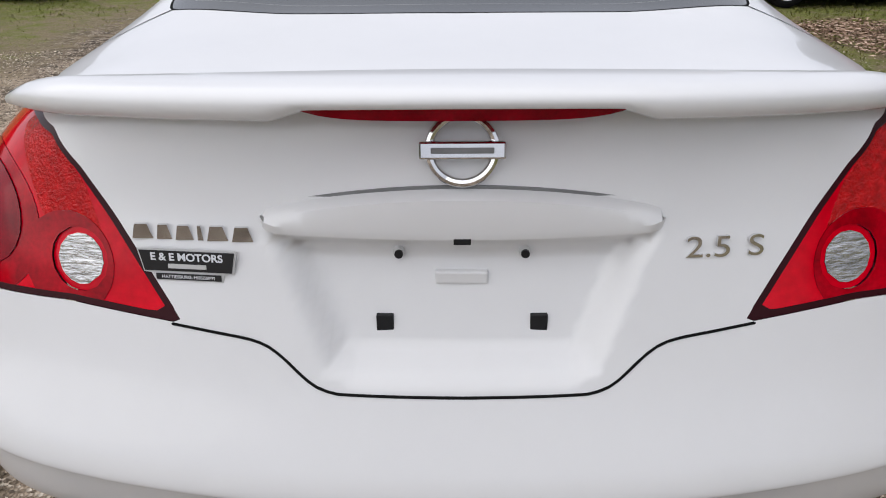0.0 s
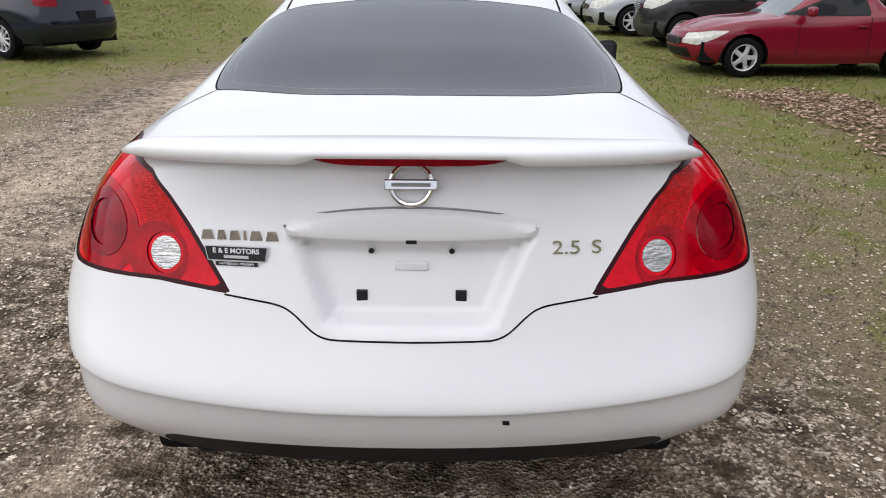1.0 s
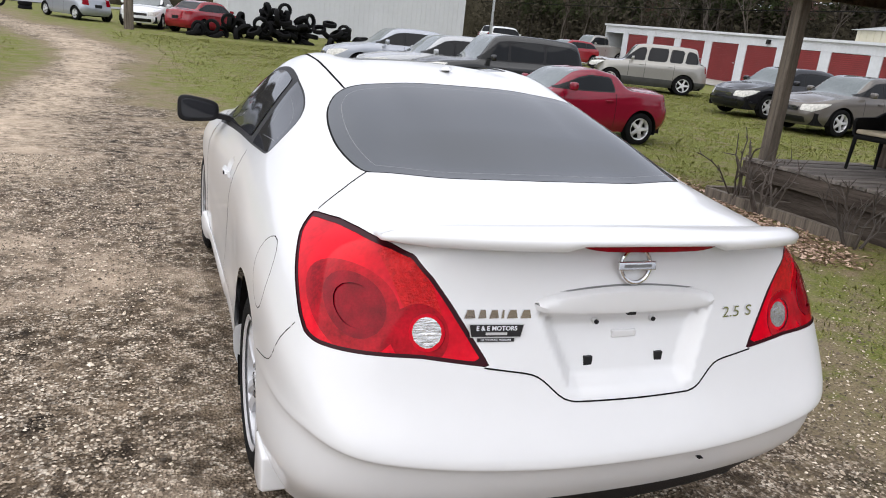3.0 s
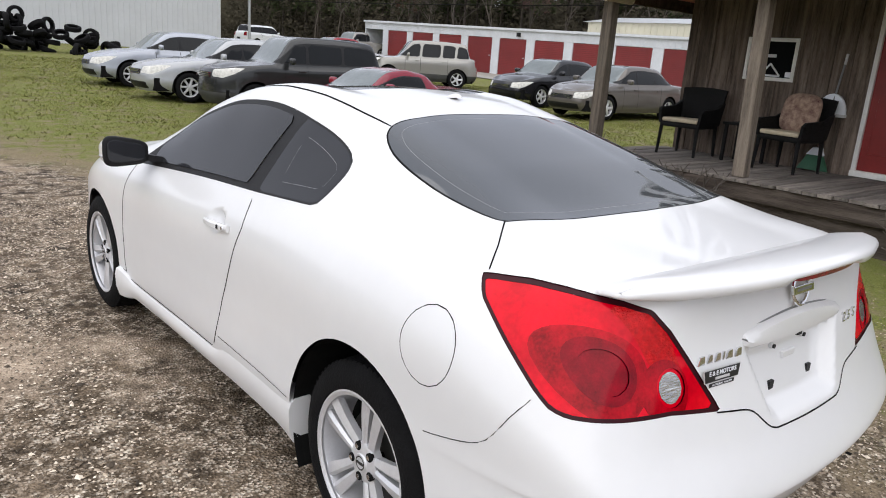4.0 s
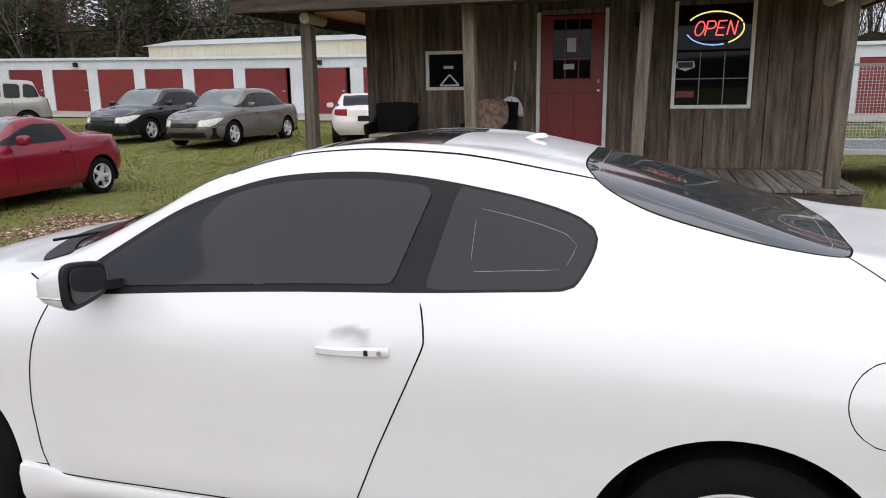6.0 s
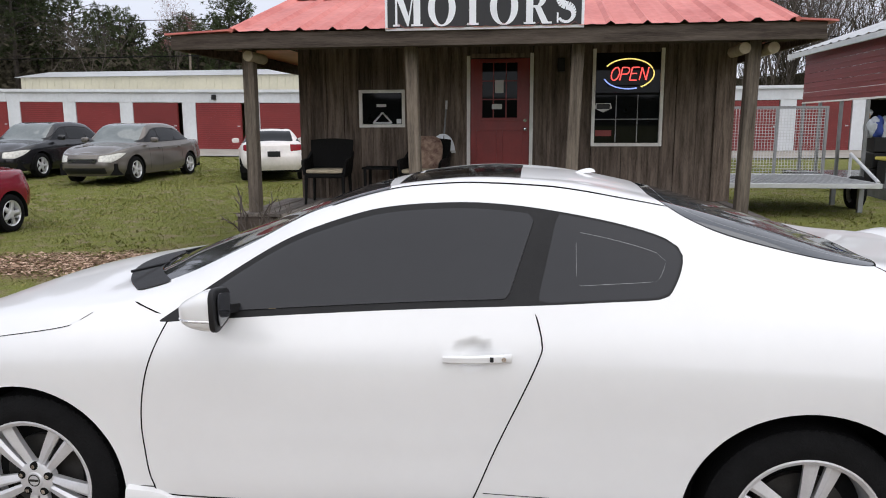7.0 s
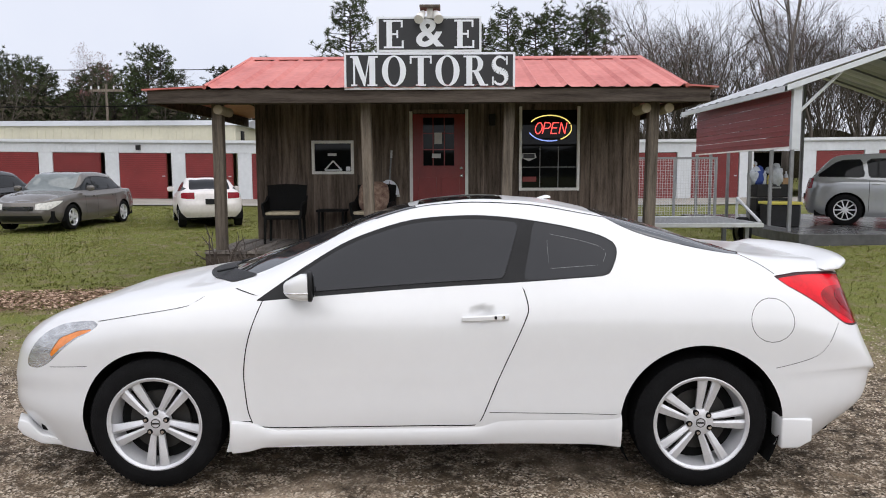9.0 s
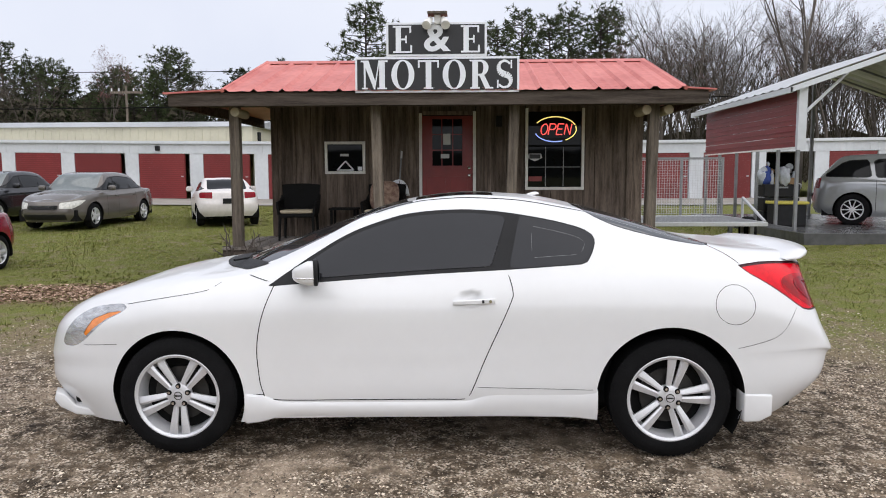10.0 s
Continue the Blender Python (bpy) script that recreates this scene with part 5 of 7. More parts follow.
def serif_letter(ch, h):
    """Outlines of a bold roman capital in its own plane (across, up), as convex pieces, and its advance."""
    k, t, s = 0.20 * h, 0.065 * h, 0.055 * h          # stem, thin stroke, serif
    P = []

    def rect(x0, y0, x1, y1):
        P.append([(x0, y0), (x1, y0), (x1, y1), (x0, y1)])

    def ring(cx, cy, rx, ry, ix, iy, a0=0.0, a1=360.0, n=28):
        for i in range(n):
            a, b = radians(a0 + (a1 - a0) * i / n), radians(a0 + (a1 - a0) * (i + 1) / n)
            P.append([(cx + rx * math.cos(a), cy + ry * math.sin(a)), (cx + rx * math.cos(b), cy + ry * math.sin(b)), (cx + ix * math.cos(b), cy + iy * math.sin(b)), (cx + ix * math.cos(a), cy + iy * math.sin(a))])

    def foot(x0, x1, y):
        rect(x0 - 0.07 * h, y, x1 + 0.07 * h, y + s)
    if ch == "M":
        w = 0.95 * h
        rect(0.10 * h, 0, 0.10 * h + t, h), rect(w - 0.10 * h - k, 0, w - 0.10 * h, h)
        P.append([(0.06 * h, h), (0.27 * h, h), (0.54 * h, 0.18 * h), (0.46 * h, 0.0)])
        P.append([(w - 0.12 * h - k, h), (w - 0.14 * h - k + t, h), (0.50 * h, 0.0), (0.46 * h, 0.0)])
        foot(0.10 * h, 0.10 * h + t, 0), foot(w - 0.10 * h - k, w - 0.10 * h, 0), rect(0, h - s, 0.25 * h, h), rect(w - 0.25 * h, h - s, w, h)
    elif ch == "O":
        w = 0.82 * h
        ring(w / 2, h / 2, w / 2, 0.52 * h, w / 2 - k, 0.47 * h)
    elif ch == "T":
        w = 0.74 * h
        rect(w / 2 - k / 2, 0, w / 2 + k / 2, h), foot(w / 2 - k / 2, w / 2 + k / 2, 0), rect(0.02 * h, h - t, w - 0.02 * h, h)
        for x0, x1 in ((0.0, 0.06 * h), (w - 0.06 * h, w)):
            P.append([(x0, h - 0.26 * h), (x1, h - 0.26 * h), (x1, h), (x0, h)])
    elif ch == "R":
        w = 0.80 * h
        rect(0.10 * h, 0, 0.10 * h + k, h), foot(0.10 * h, 0.10 * h + k, 0), rect(0.0, h - s, 0.4 * h, h)
        rect(0.10 * h + k, h - t, 0.42 * h, h), rect(0.10 * h + k, 0.45 * h, 0.42 * h, 0.45 * h + t)
        ring(0.40 * h, 0.725 * h, 0.27 * h, 0.275 * h, 0.27 * h - k * 0.9, 0.275 * h - t, -90, 90, 16)
        P.append([(0.34 * h, 0.47 * h), (0.52 * h, 0.47 * h), (0.76 * h, 0.0), (0.56 * h, 0.0)]), rect(0.60 * h, 0, 0.84 * h, s)
    elif ch == "E":
        w = 0.72 * h
        rect(0.10 * h, 0, 0.10 * h + k, h), rect(0, 0, w * 0.9, t), rect(0, h - t, w * 0.9, h), rect(0.2 * h, 0.5 * h - t / 2, 0.50 * h, 0.5 * h + t / 2)
        rect(w - 0.07 * h, 0, w, 0.28 * h), rect(w - 0.10 * h, 0.74 * h, w - 0.03 * h, h), rect(0.46 * h, 0.36 * h, 0.52 * h, 0.64 * h)
    elif ch == "S":
        w = 0.62 * h
        pts = []
        for i in range(33):
            u = i / 32
            if u < 0.5:
                a = radians(30 + 240 * u * 2)
                p = (w / 2 + 0.21 * h * math.cos(a), 0.735 * h + 0.225 * h * math.sin(a))
            else:
                a = radians(90 - 240 * (u - 0.5) * 2)
                p = (w / 2 + 0.22 * h * math.cos(a), 0.265 * h + 0.225 * h * math.sin(a))
            pts.append((p, t * 0.6 + (k - t) * 0.55 * math.exp(-((u - 0.5) / 0.2) ** 2)))
        for ((x0, y0), r0), ((x1, y1), r1) in zip(pts, pts[1:]):
            d = math.hypot(x1 - x0, y1 - y0) + 1e-9
            nx, ny = -(y1 - y0) / d, (x1 - x0) / d
            P.append([(x0 - nx * r0, y0 - ny * r0), (x1 - nx * r1, y1 - ny * r1), (x1 + nx * r1, y1 + ny * r1), (x0 + nx * r0, y0 + ny * r0)])
        rect(w - 0.10 * h, 0.70 * h, w - 0.05 * h, 0.98 * h), rect(0.05 * h, 0.02 * h, 0.10 * h, 0.30 * h)
    return P, w


def serif_word(word, h, gap, parent, x, yc, zc, mat):
    """Roman capitals as parts of a board that faces -x."""
    glyphs = [(c, *(serif_letter(c, h) if c not in " &" else ([], 0.45 * h if c == " " else 0.8 * h))) for c in word]
    total = sum(g[2] for g in glyphs) + gap * (len(glyphs) - 1)
    u = -total / 2
    for c, pieces, w in glyphs:
        if c == "&":
            text_part("letter", "&", h * 1.38, mat, parent, pose(x - 0.002, yc - u - w / 2, zc, 90, 0, -90), 0.002, True, 1.1)
        elif pieces:
            bm = bmesh.new()
            for n, pc in enumerate(pieces):
                dx = 0.0006 * (n % 5)
                f = [bm.verts.new((x - dx, yc - u - px, zc - h / 2 + py)) for px, py in pc]
                b = [bm.verts.new((x + 0.004, yc - u - px, zc - h / 2 + py)) for px, py in pc]
                bm.faces.new(f)
                for i in range(len(f)):
                    bm.faces.new((f[i], f[(i + 1) % len(f)], b[(i + 1) % len(f)], b[i]))
            part("letter", bm, mat, parent)
        u += w + gap


def build_sign():
    sg = thing("shop_sign", "two black signboards with white letters on the roof edge", "sign")
    X = 5.14
    for y0, y1, z0, z1, tx, size, wide in ((-0.97, 1.21, 2.62, 3.085, "MOTORS", 0.50, 1.02), (-0.54, 0.79, 3.09, 3.53, "E & E", 0.50, 1.0)):
        b = box_part("board", (X, y0, z0, X + 0.03, y1, z1), sign_white, sg, "black board in a white frame", bevel=0.004)
        box_part("face", (X - 0.006, y0 + 0.03, z0 + 0.03, X - 0.0005, y1 - 0.03, z1 - 0.03), print_black, b)
        serif_word(tx, 0.375 if len(tx) > 5 else 0.35, 0.048 if len(tx) > 5 else 0.012, b, X - 0.009, (y0 + y1) / 2, (z0 + z1) / 2, sign_white)
    for yy in (-0.4, 0.12, 0.6):
        box_part("brace", (X + 0.03, yy, 2.62, X + 0.07, yy + 0.05, 3.45), post_wood, sg)
    return sg


build_sign()


def build_flood():
    fl = thing("flood_light", "old white twin flood light above the sign", "lamp")
    box_part("bracket", (5.1, 0.07, 3.50, 5.2, 0.15, 3.62), white_trim, fl, bevel=0.006)
    box_part("cap", (5.02, -0.02, 3.62, 5.26, 0.24, 3.65), post_wood, fl, bevel=0.006)
    for k, yy in enumerate((0.20, 0.04)):
        bm = bmesh.new()
        bm_tube(bm, (5.12, yy, 3.57), (4.98, yy + (0.05 if k == 0 else -0.04), 3.46), 0.035, 0.06, seg=16)
        part("lamp_head", bm, white_trim, fl, smooth=True)
    return fl


build_flood()


def build_neon():
    ne = thing("neon_sign", "lit neon open sign hanging in the window", "sign")
    X = 7.30
    ring = [(0.5 + 0.5 * math.cos(a), 0.5 + 0.5 * math.sin(a)) for a in np.linspace(0, 6.2832, 19)]
    bowl = [(0.0, 0.0), (0.0, 1.0), (0.6, 1.0)] + [(0.6 + 0.36 * math.sin(a), 0.74 + 0.26 * math.cos(a)) for a in np.linspace(0.3, 2.84, 7)] + [(0.6, 0.48), (0.0, 0.48)]
    strokes = ((ring,), (bowl,), ([(0.9, 1.0), (0.0, 1.0), (0.0, 0.0), (0.9, 0.0)], [(0.0, 0.52), (0.75, 0.52)]), ([(0.0, 0.0), (0.0, 1.0), (0.85, 0.0), (0.85, 1.0)],))
    for k, lines in enumerate(strokes):
        bm = bmesh.new()
        for line in lines:
            pts = [(X, -1.72 + 0.245 - 0.130 * k - 0.105 * u - 0.035 * v, 2.175 + 0.17 * v) for u, v in line]
            for p, q in zip(pts, pts[1:]):
                bm_tube(bm, p, q, 0.0075, seg=6)
        part("neon_letter", bm, neon_red, ne)
    for a0, a1, mt, nm in ((20, 150, neon_yellow, "upper_tube"), (-60, 15, neon_yellow, "side_tube"), (200, 290, neon_blue, "lower_tube")):
        bm = bmesh.new()
        pts = [(X, -1.72 - 0.34 * math.cos(radians(a)), 2.26 + 0.20 * math.sin(radians(a))) for a in np.linspace(a0, a1, 14)]
        for p, q in zip(pts, pts[1:]):
            bm_tube(bm, p, q, 0.008, seg=6)
        part(nm, bm, mt, ne)
    for zz in (2.10, 2.42):
        box_part("neon_rail", (X + 0.012, -2.0, zz, X + 0.02, -1.44, zz + 0.012), seam_black, ne)
    return ne


build_neon()


# ---- porch things ----
def build_chair(name, label, cushion_mat, m, with_pillow):
    c = thing(name, label, "chair", m, group="porch chairs")
    # local: front is -x, y across
    for x, y in ((-0.25, -0.25), (-0.25, 0.25), (0.24, -0.25), (0.24, 0.25)):
        bm = bmesh.new()
        bm_tube(bm, (x * 1.08, y * 1.06, 0), (x, y, 0.40), 0.018, 0.026, seg=10)
        part("leg", bm, wicker, c)
    box_part("seat", (-0.28, -0.27, 0.36, 0.26, 0.27, 0.42), wicker, c, bevel=0.02)
    bm = bmesh.new()
    n = 12
    rows = []
    for i in range(n + 1):
        u = -1 + 2 * i / n
        curve = 0.03 * (1 - u * u)
        w = 0.29
        zt = 0.88 - 0.02 * u * u
        rows.append([bm.verts.new(p) for p in ((0.22 + curve, w * u * 0.95, 0.40), (0.30 + curve, w * u * 1.05, zt), (0.335 + curve, w * u * 1.05, zt), (0.27 + curve, w * u * 0.95, 0.40))])
    for a, b in zip(rows, rows[1:]):
        for j in range(4):
            bm.faces.new((a[j], a[(j + 1) % 4], b[(j + 1) % 4], b[j]))
    bm.faces.new(rows[0]), bm.faces.new(rows[-1])
    part("backrest", bm, wicker, c)
    for s in (-1, 1):
        bm = bmesh.new()
        bm_poly(bm, [(-0.28, s * 0.25, 0.40), (0.27, s * 0.25, 0.40), (0.30, s * 0.28, 0.70), (0.10, s * 0.28, 0.62), (-0.24, s * 0.28, 0.60), (-0.29, s * 0.27, 0.56)], (0, s * 0.035, 0))
        part("armrest", bm, wicker, c)
    bm = bmesh.new()
    bm_box(bm, -0.28, -0.25, 0.42, 0.22, 0.25, 0.475, bevel=0.022)
    for v in bm.verts:
        v.co.z += 0.012 * math.sin(v.co.x * 9) * math.cos(v.co.y * 8)
    part("cushion", bm, cushion_mat, c, "beige seat cushion", smooth=True)
    return c


build_chair("wicker_chair", "black wicker porch chair with a beige cushion", cushion, pose(6.75, 2.37, 0.52, 0, 0, 4), False)
build_chair("wicker_chair", "black wicker porch chair holding a red patterned pillow", cushion, pose(6.80, 1.03, 0.52, 0, 0, -6), True)
bm = bmesh.new()
bmesh.ops.create_uvsphere(bm, u_segments=20, v_segments=14, radius=1)
for v in bm.verts:
    px, py, pz = [math.copysign(abs(q) ** 0.6, q) for q in v.co]
    v.co = (0.07 * px * (1.15 - 0.5 * max(abs(py), abs(pz))), 0.24 * py, 0.24 * pz)
pillow = finish("pillow", bm, patterned, None, "", True, pose(6.93, 1.03, 1.20, 0, 12, -6))
tagged(pillow, "square red patterned pillow leaning on the chair", "pillow")


def build_broom():
    b = thing("broom", "long-handled broom leaning on the board wall", "broom")
    bm = bmesh.new()
    bm_tube(bm, (7.22, 0.86, 0.80), (7.29, 0.78, 1.88), 0.012, seg=10)
    part("broom_handle", bm, steel_post, b)
    bm = bmesh.new()
    bm_tube(bm, (7.28, 0.782, 1.80), (7.292, 0.778, 1.92), 0.016, seg=10)
    part("grip", bm, print_grey, b)
    bm = bmesh.new()
    bm_poly(bm, [(7.16, 0.70, 0.54), (7.16, 1.06, 0.54), (7.19, 0.96, 0.74), (7.19, 0.80, 0.74)], (0.05, 0, 0))
    part("bristles", bm, green_plastic, b)
    bm = bmesh.new()
    bm_poly(bm, [(7.17, 0.78, 0.72), (7.17, 0.98, 0.72), (7.19, 0.92, 0.81), (7.19, 0.82, 0.81)], (0.06, 0, 0))
    part("broom_head", bm, sign_white, b)
    return b


build_broom()
dp = thing("dustpan", "white plastic dustpan hanging on the wall", "dustpan")
bm = bmesh.new()
bm_poly(bm, [(7.25, 0.66 + 0.17 - 0.17 * math.cos(radians(a)), 1.22 + 0.24 * math.sin(radians(a))) for a in range(0, 181, 15)], (0.04, 0, 0))
part("pan", bm, sign_white, dp)
box_part("lip", (7.235, 0.65, 1.19, 7.29, 1.01, 1.225), print_grey, dp, bevel=0.004)
wl_ = thing("wall_lantern", "small black porch lantern on the wall", "lamp")
box_part("lantern_body", (7.24, -0.86, 2.30, 7.33, -0.76, 2.48), black_plastic, wl_, bevel=0.01)
tb = thing("side_table", "small dark side table between the chairs", "table")
box_part("tabletop", (6.75, 1.45, 0.98, 7.15, 1.90, 1.01), wicker, tb, bevel=0.006)
for x in (6.79, 7.11):
    for y in (1.49, 1.86):
        box_part("leg", (x - 0.018, y - 0.018, 0.52, x + 0.018, y + 0.018, 0.98), wicker, tb)


# ---- storage units ----
def shear_up(x, y):
    return ground_z(x, y)


def build_storage():
    st = thing("storage_building", "long row of storage units with red roller doors", "building")
    X = 28.5
    ymax = 42.6
    ks = range(-15, 9)
    edges = [17.6 + (2.77 * k if k >= 0 else 2.98 * k if k >= -4 else -11.92 + 2.78 * (k + 4)) for k in ks]

    def slab(name, x0, x1, ya, yb, h0, h1, mat, parent, label=""):
        bm = bmesh.new()
        bm_box(bm, x0, ya, 0, x1, yb, 1)
        for v in bm.verts:
            v.co.z = shear_up(X, v.co.y) + (h0 if v.co.z < 0.5 else h1)
        return part(name, bm, mat, parent, label)
    prev = None
    for k, e in enumerate(edges):
        open_unit = k == 4
        if not open_unit:
            # darker red slab: the shade between the ribs is put into its colour
            d = slab("roller_door", X + 0.06, X + 0.10, e - 2.13, e, 0.0, 2.06, panel_red, st, "")
            bm = bmesh.new()
            for j in range(22):
                h = 0.05 + j * 0.092
                vs = bm_box(bm, X + 0.015, e - 2.10, h, X + 0.06, e - 0.03, h + 0.056)
            for v in bm.verts:
                v.co.z += shear_up(X, e - 1.06)
            sl = part("door_ribs", bm, store_red, d)
            sl["kind"] = "stuff"
            box_part("latch", (X + 0.0, e - 2.05, shear_up(X, e) + 1.0, X + 0.034, e - 1.93, shear_up(X, e) + 1.05), galvanized, d)
        else:
            # black sheet stands in for the shaded inside of the open unit
            slab("dark_opening", X + 2.0, X + 2.1, e - 2.13, e, 0.0, 2.06, seam_black, st)
        slab("pillar", X, X + 0.12, e, e + 0.62, 0.0, 2.08, store_white, st)
    ys = np.linspace(edges[0] - 3, ymax, 24)
    for a, b in zip(ys, ys[1:]):
        slab("header_panel", X - 0.02, X + 0.14, a + 0.004, b - 0.004, 2.08, 2.52, store_white, st)
        slab("gutter", X - 0.16, X + 0.14, a, b, 2.52, 2.64, store_white, st)
        slab("roof_panel", X + 0.14, X + 8, a, b, 2.56, 2.66, galvanized, st)
    slab("end_wall", X, X + 8, ymax - 0.1, ymax, 0, 2.6, store_white, st)
    bm = bmesh.new()
    for yy in np.arange(edges[0] - 3, ymax, 0.34):
        z = shear_up(X, yy)
        bm_box(bm, X - 0.032, yy, z + 2.10, X - 0.02, yy + 0.05, z + 2.50)
    ob = part("header_ribs", bm, store_white, st)
    ob["kind"] = "stuff"
    for yy in (13.6, 27.0, 8.0):
        box_part("wall_light", (X - 0.2, yy, shear_up(X, yy) + 2.2, X - 0.02, yy + 0.16, shear_up(X, yy) + 2.42), black_plastic, st)
    return st


build_storage()
cb = thing("cream_shed", "long cream metal shed behind the storage units", "building")
cw = box_part("wall_panel", (36.0, 11.5, 0.4, 42.0, 28.5, 4.25), cream_metal, cb)
bm = bmesh.new()
for yy in np.arange(11.6, 28.4, 0.45):
    bm_box(bm, 35.97, yy, 2.6, 36.0, yy + 0.06, 4.22)
tagged(part("wall_ribs", bm, cream_metal, cb), kind="stuff")
bm = bmesh.new()
bm_poly(bm, [(35.8, 11.2, 4.25), (39.0, 11.2, 4.75), (42.2, 11.2, 4.25)], (0, 17.6, 0))
part("roof", bm, galvanized, cb)
box_part("gable_vent", (37.0, 11.42, 3.4, 37.5, 11.5, 4.0), black_plastic, cb)
wb = thing("warehouse", "tall pale grey metal warehouse wall", "building")
box_part("wall", (2.6, 41.0, 0.3, 17.0, 52.0, 9.0), grey_metal, wb)
bm = bmesh.new()
for xx in np.arange(2.7, 17.0, 0.3):
    bm_box(bm, xx, 40.975, 0.4, xx + 0.03, 41.0, 9.0)
tagged(part("wall_ribs", bm, grey_metal, wb), kind="stuff")
apron = thing("concrete_apron", "pale concrete apron along the storage units", "pavement", kind="structure")
bm = bmesh.new()
ys = np.linspace(-24, 46, 36)
rows = [[bm.verts.new((x, y, ground_z(x, y) + 0.03)) for y in ys] for x in (24.0, 26.3, 28.6)]
for a, b in zip(rows, rows[1:]):
    for j in range(len(ys) - 1):
        bm.faces.new((a[j], b[j], b[j + 1], a[j + 1]))
part("slab", bm, concrete, apron)
road = thing("road", "grey asphalt road beyond the lot", "road", kind="structure")
bm = bmesh.new()
pts = [(-60, 40), (-30, 44), (-13, 49), (0, 57), (20, 72)]
rows = [[bm.verts.new((x - 1.2 * w, y + 6.5 * w, ground_z(x, y + 6.5 * w) + 0.04)) for w in (0, 0.5, 1)] for x, y in smooth_line(pts, 6)]
for a, b in zip(rows, rows[1:]):
    for j in range(2):
        bm.faces.new((a[j], b[j], b[j + 1], a[j + 1]))
part("lane", bm, asphalt, road)


# ---- carport ----
def build_carport():
    cp = thing("carport", "open metal carport with red side panels and white roof edge", "carport")
    Y = -7.6
    wall = new("side_wall")
    wall.parent = cp
    for k in range(5):
        z0 = 2.12 + k * 0.243
        bm = bmesh.new()
        bm_box(bm, 11.72, Y - 0.02, z0 + 0.004, 17.8, Y + 0.02, z0 + 0.235)
        bm_box(bm, 11.72, Y + 0.02, z0 + 0.10, 17.8, Y + 0.034, z0 + 0.135, bevel=0.004)
        part("siding_sheet", bm, panel_red, wall)
    box_part("panel_edge", (11.7, Y + 0.0, 2.08, 17.8, Y + 0.04, 2.115), white_trim, wall)
    box_part("corner_trim", (11.60, Y - 0.12, 2.05, 11.715, Y + 0.06, 3.42), store_white, wall)
    for x in (11.70, 12.7, 13.9, 15.3, 16.6, 17.75):
        box_part("post", (x - 0.035, Y - 0.035, ground_z(x, Y) - 0.1, x + 0.035, Y + 0.035, 2.08), steel_post, cp, bevel=0.004)
    for y in (-10.7, -13.8):
        for x in (11.75, 17.7):
            box_part("post", (x - 0.04, y - 0.04, 0, x + 0.04, y + 0.04, 3.4 if y < -13 else 4.4), steel_post, cp)
    box_part("base_rail", (11.7, Y - 0.03, 0.27, 17.8, Y + 0.03, 0.33), steel_post, cp)
    n = 40
    for ya, za, yb, zb in ((-7.28, 3.40, -10.7, 4.58), (-10.7, 4.58, -14.1, 3.40)):
        bm = bmesh.new()
        rows = []
        for i in range(n + 1):
            x = 11.45 + 6.6 * i / n
            up = 0.03 if i % 3 == 0 else 0
            rows.append([bm.verts.new((x, ya, za + up)), bm.verts.new((x, yb, zb + up))])
        for a, b in zip(rows, rows[1:]):
            bm.faces.new((a[0], b[0], b[1], a[1]))
        part("roof_sheet", bm, galvanized, cp)
        bm = bmesh.new()
        bm_poly(bm, [(11.46, ya, za - 0.01), (11.46, yb, zb - 0.01), (11.46, yb, zb - 0.13), (11.46, ya, za - 0.13)], (0.05, 0, 0))
        part("verge_trim", bm, store_white, cp)
        bm = bmesh.new()
        for x in (13.0, 14.5, 16.0, 17.5):
            bm_tube(bm, (x, ya, za - 0.06), (x, yb, zb - 0.06), 0.03, seg=6)
        part("rafters", bm, steel_post, cp)
    for k in range(5):
        z0 = 2.12 + k * 0.243
        box_part("far_siding_sheet", (11.72, -13.92, z0 + 0.004, 17.8, -13.88, z0 + 0.238), steel_post, cp)
    box_part("eave_trim", (11.46, -7.33, 3.27, 18.05, -7.27, 3.39), store_white, cp)
    box_part("gutter_end", (17.95, -7.36, 3.24, 18.1, -7.2, 3.38), store_white, cp)
    bm = bmesh.new()
    bm_tube(bm, (11.70, -7.6, 2.75), (11.70, -8.6, 3.72), 0.035, seg=6)
    part("brace", bm, store_white, cp)
    return cp


build_carport()
slab = thing("carport_slab", "damp dark concrete slab under the carport", "pavement", kind="structure")
box_part("slab", (10.9, -14.5, -0.2, 18.6, -7.45, 0.27), wet_slab, slab, bevel=0.01)
for yy in (-10.0, -12.4):
    box_part("joint", (10.89, yy, 0.1, 18.6, yy + 0.012, 0.2725), seam_black, slab)

tote = thing("storage_tote", "black plastic tote with a yellow lid", "container")
box_part("tub", (12.9, -8.42, 0.27, 13.5, -7.72, 0.80), black_plastic, tote, bevel=0.03)
box_part("lid", (12.86, -8.46, 0.80, 13.54, -7.68, 0.87), plastic_yellow, tote, bevel=0.02)
cab = thing("drawer_unit", "black plastic drawer unit heaped with odds and ends", "cabinet")
for z in (0.27, 0.61, 0.95):
    dr = box_part("drawer", (13.7, -8.6, z, 14.3, -7.72, z + 0.32), black_plastic, cab, bevel=0.02)
    box_part("drawer_lip", (13.68, -8.3, z + 0.22, 13.70, -8.0, z + 0.26), steel_post, dr)
rng = random.Random(9)
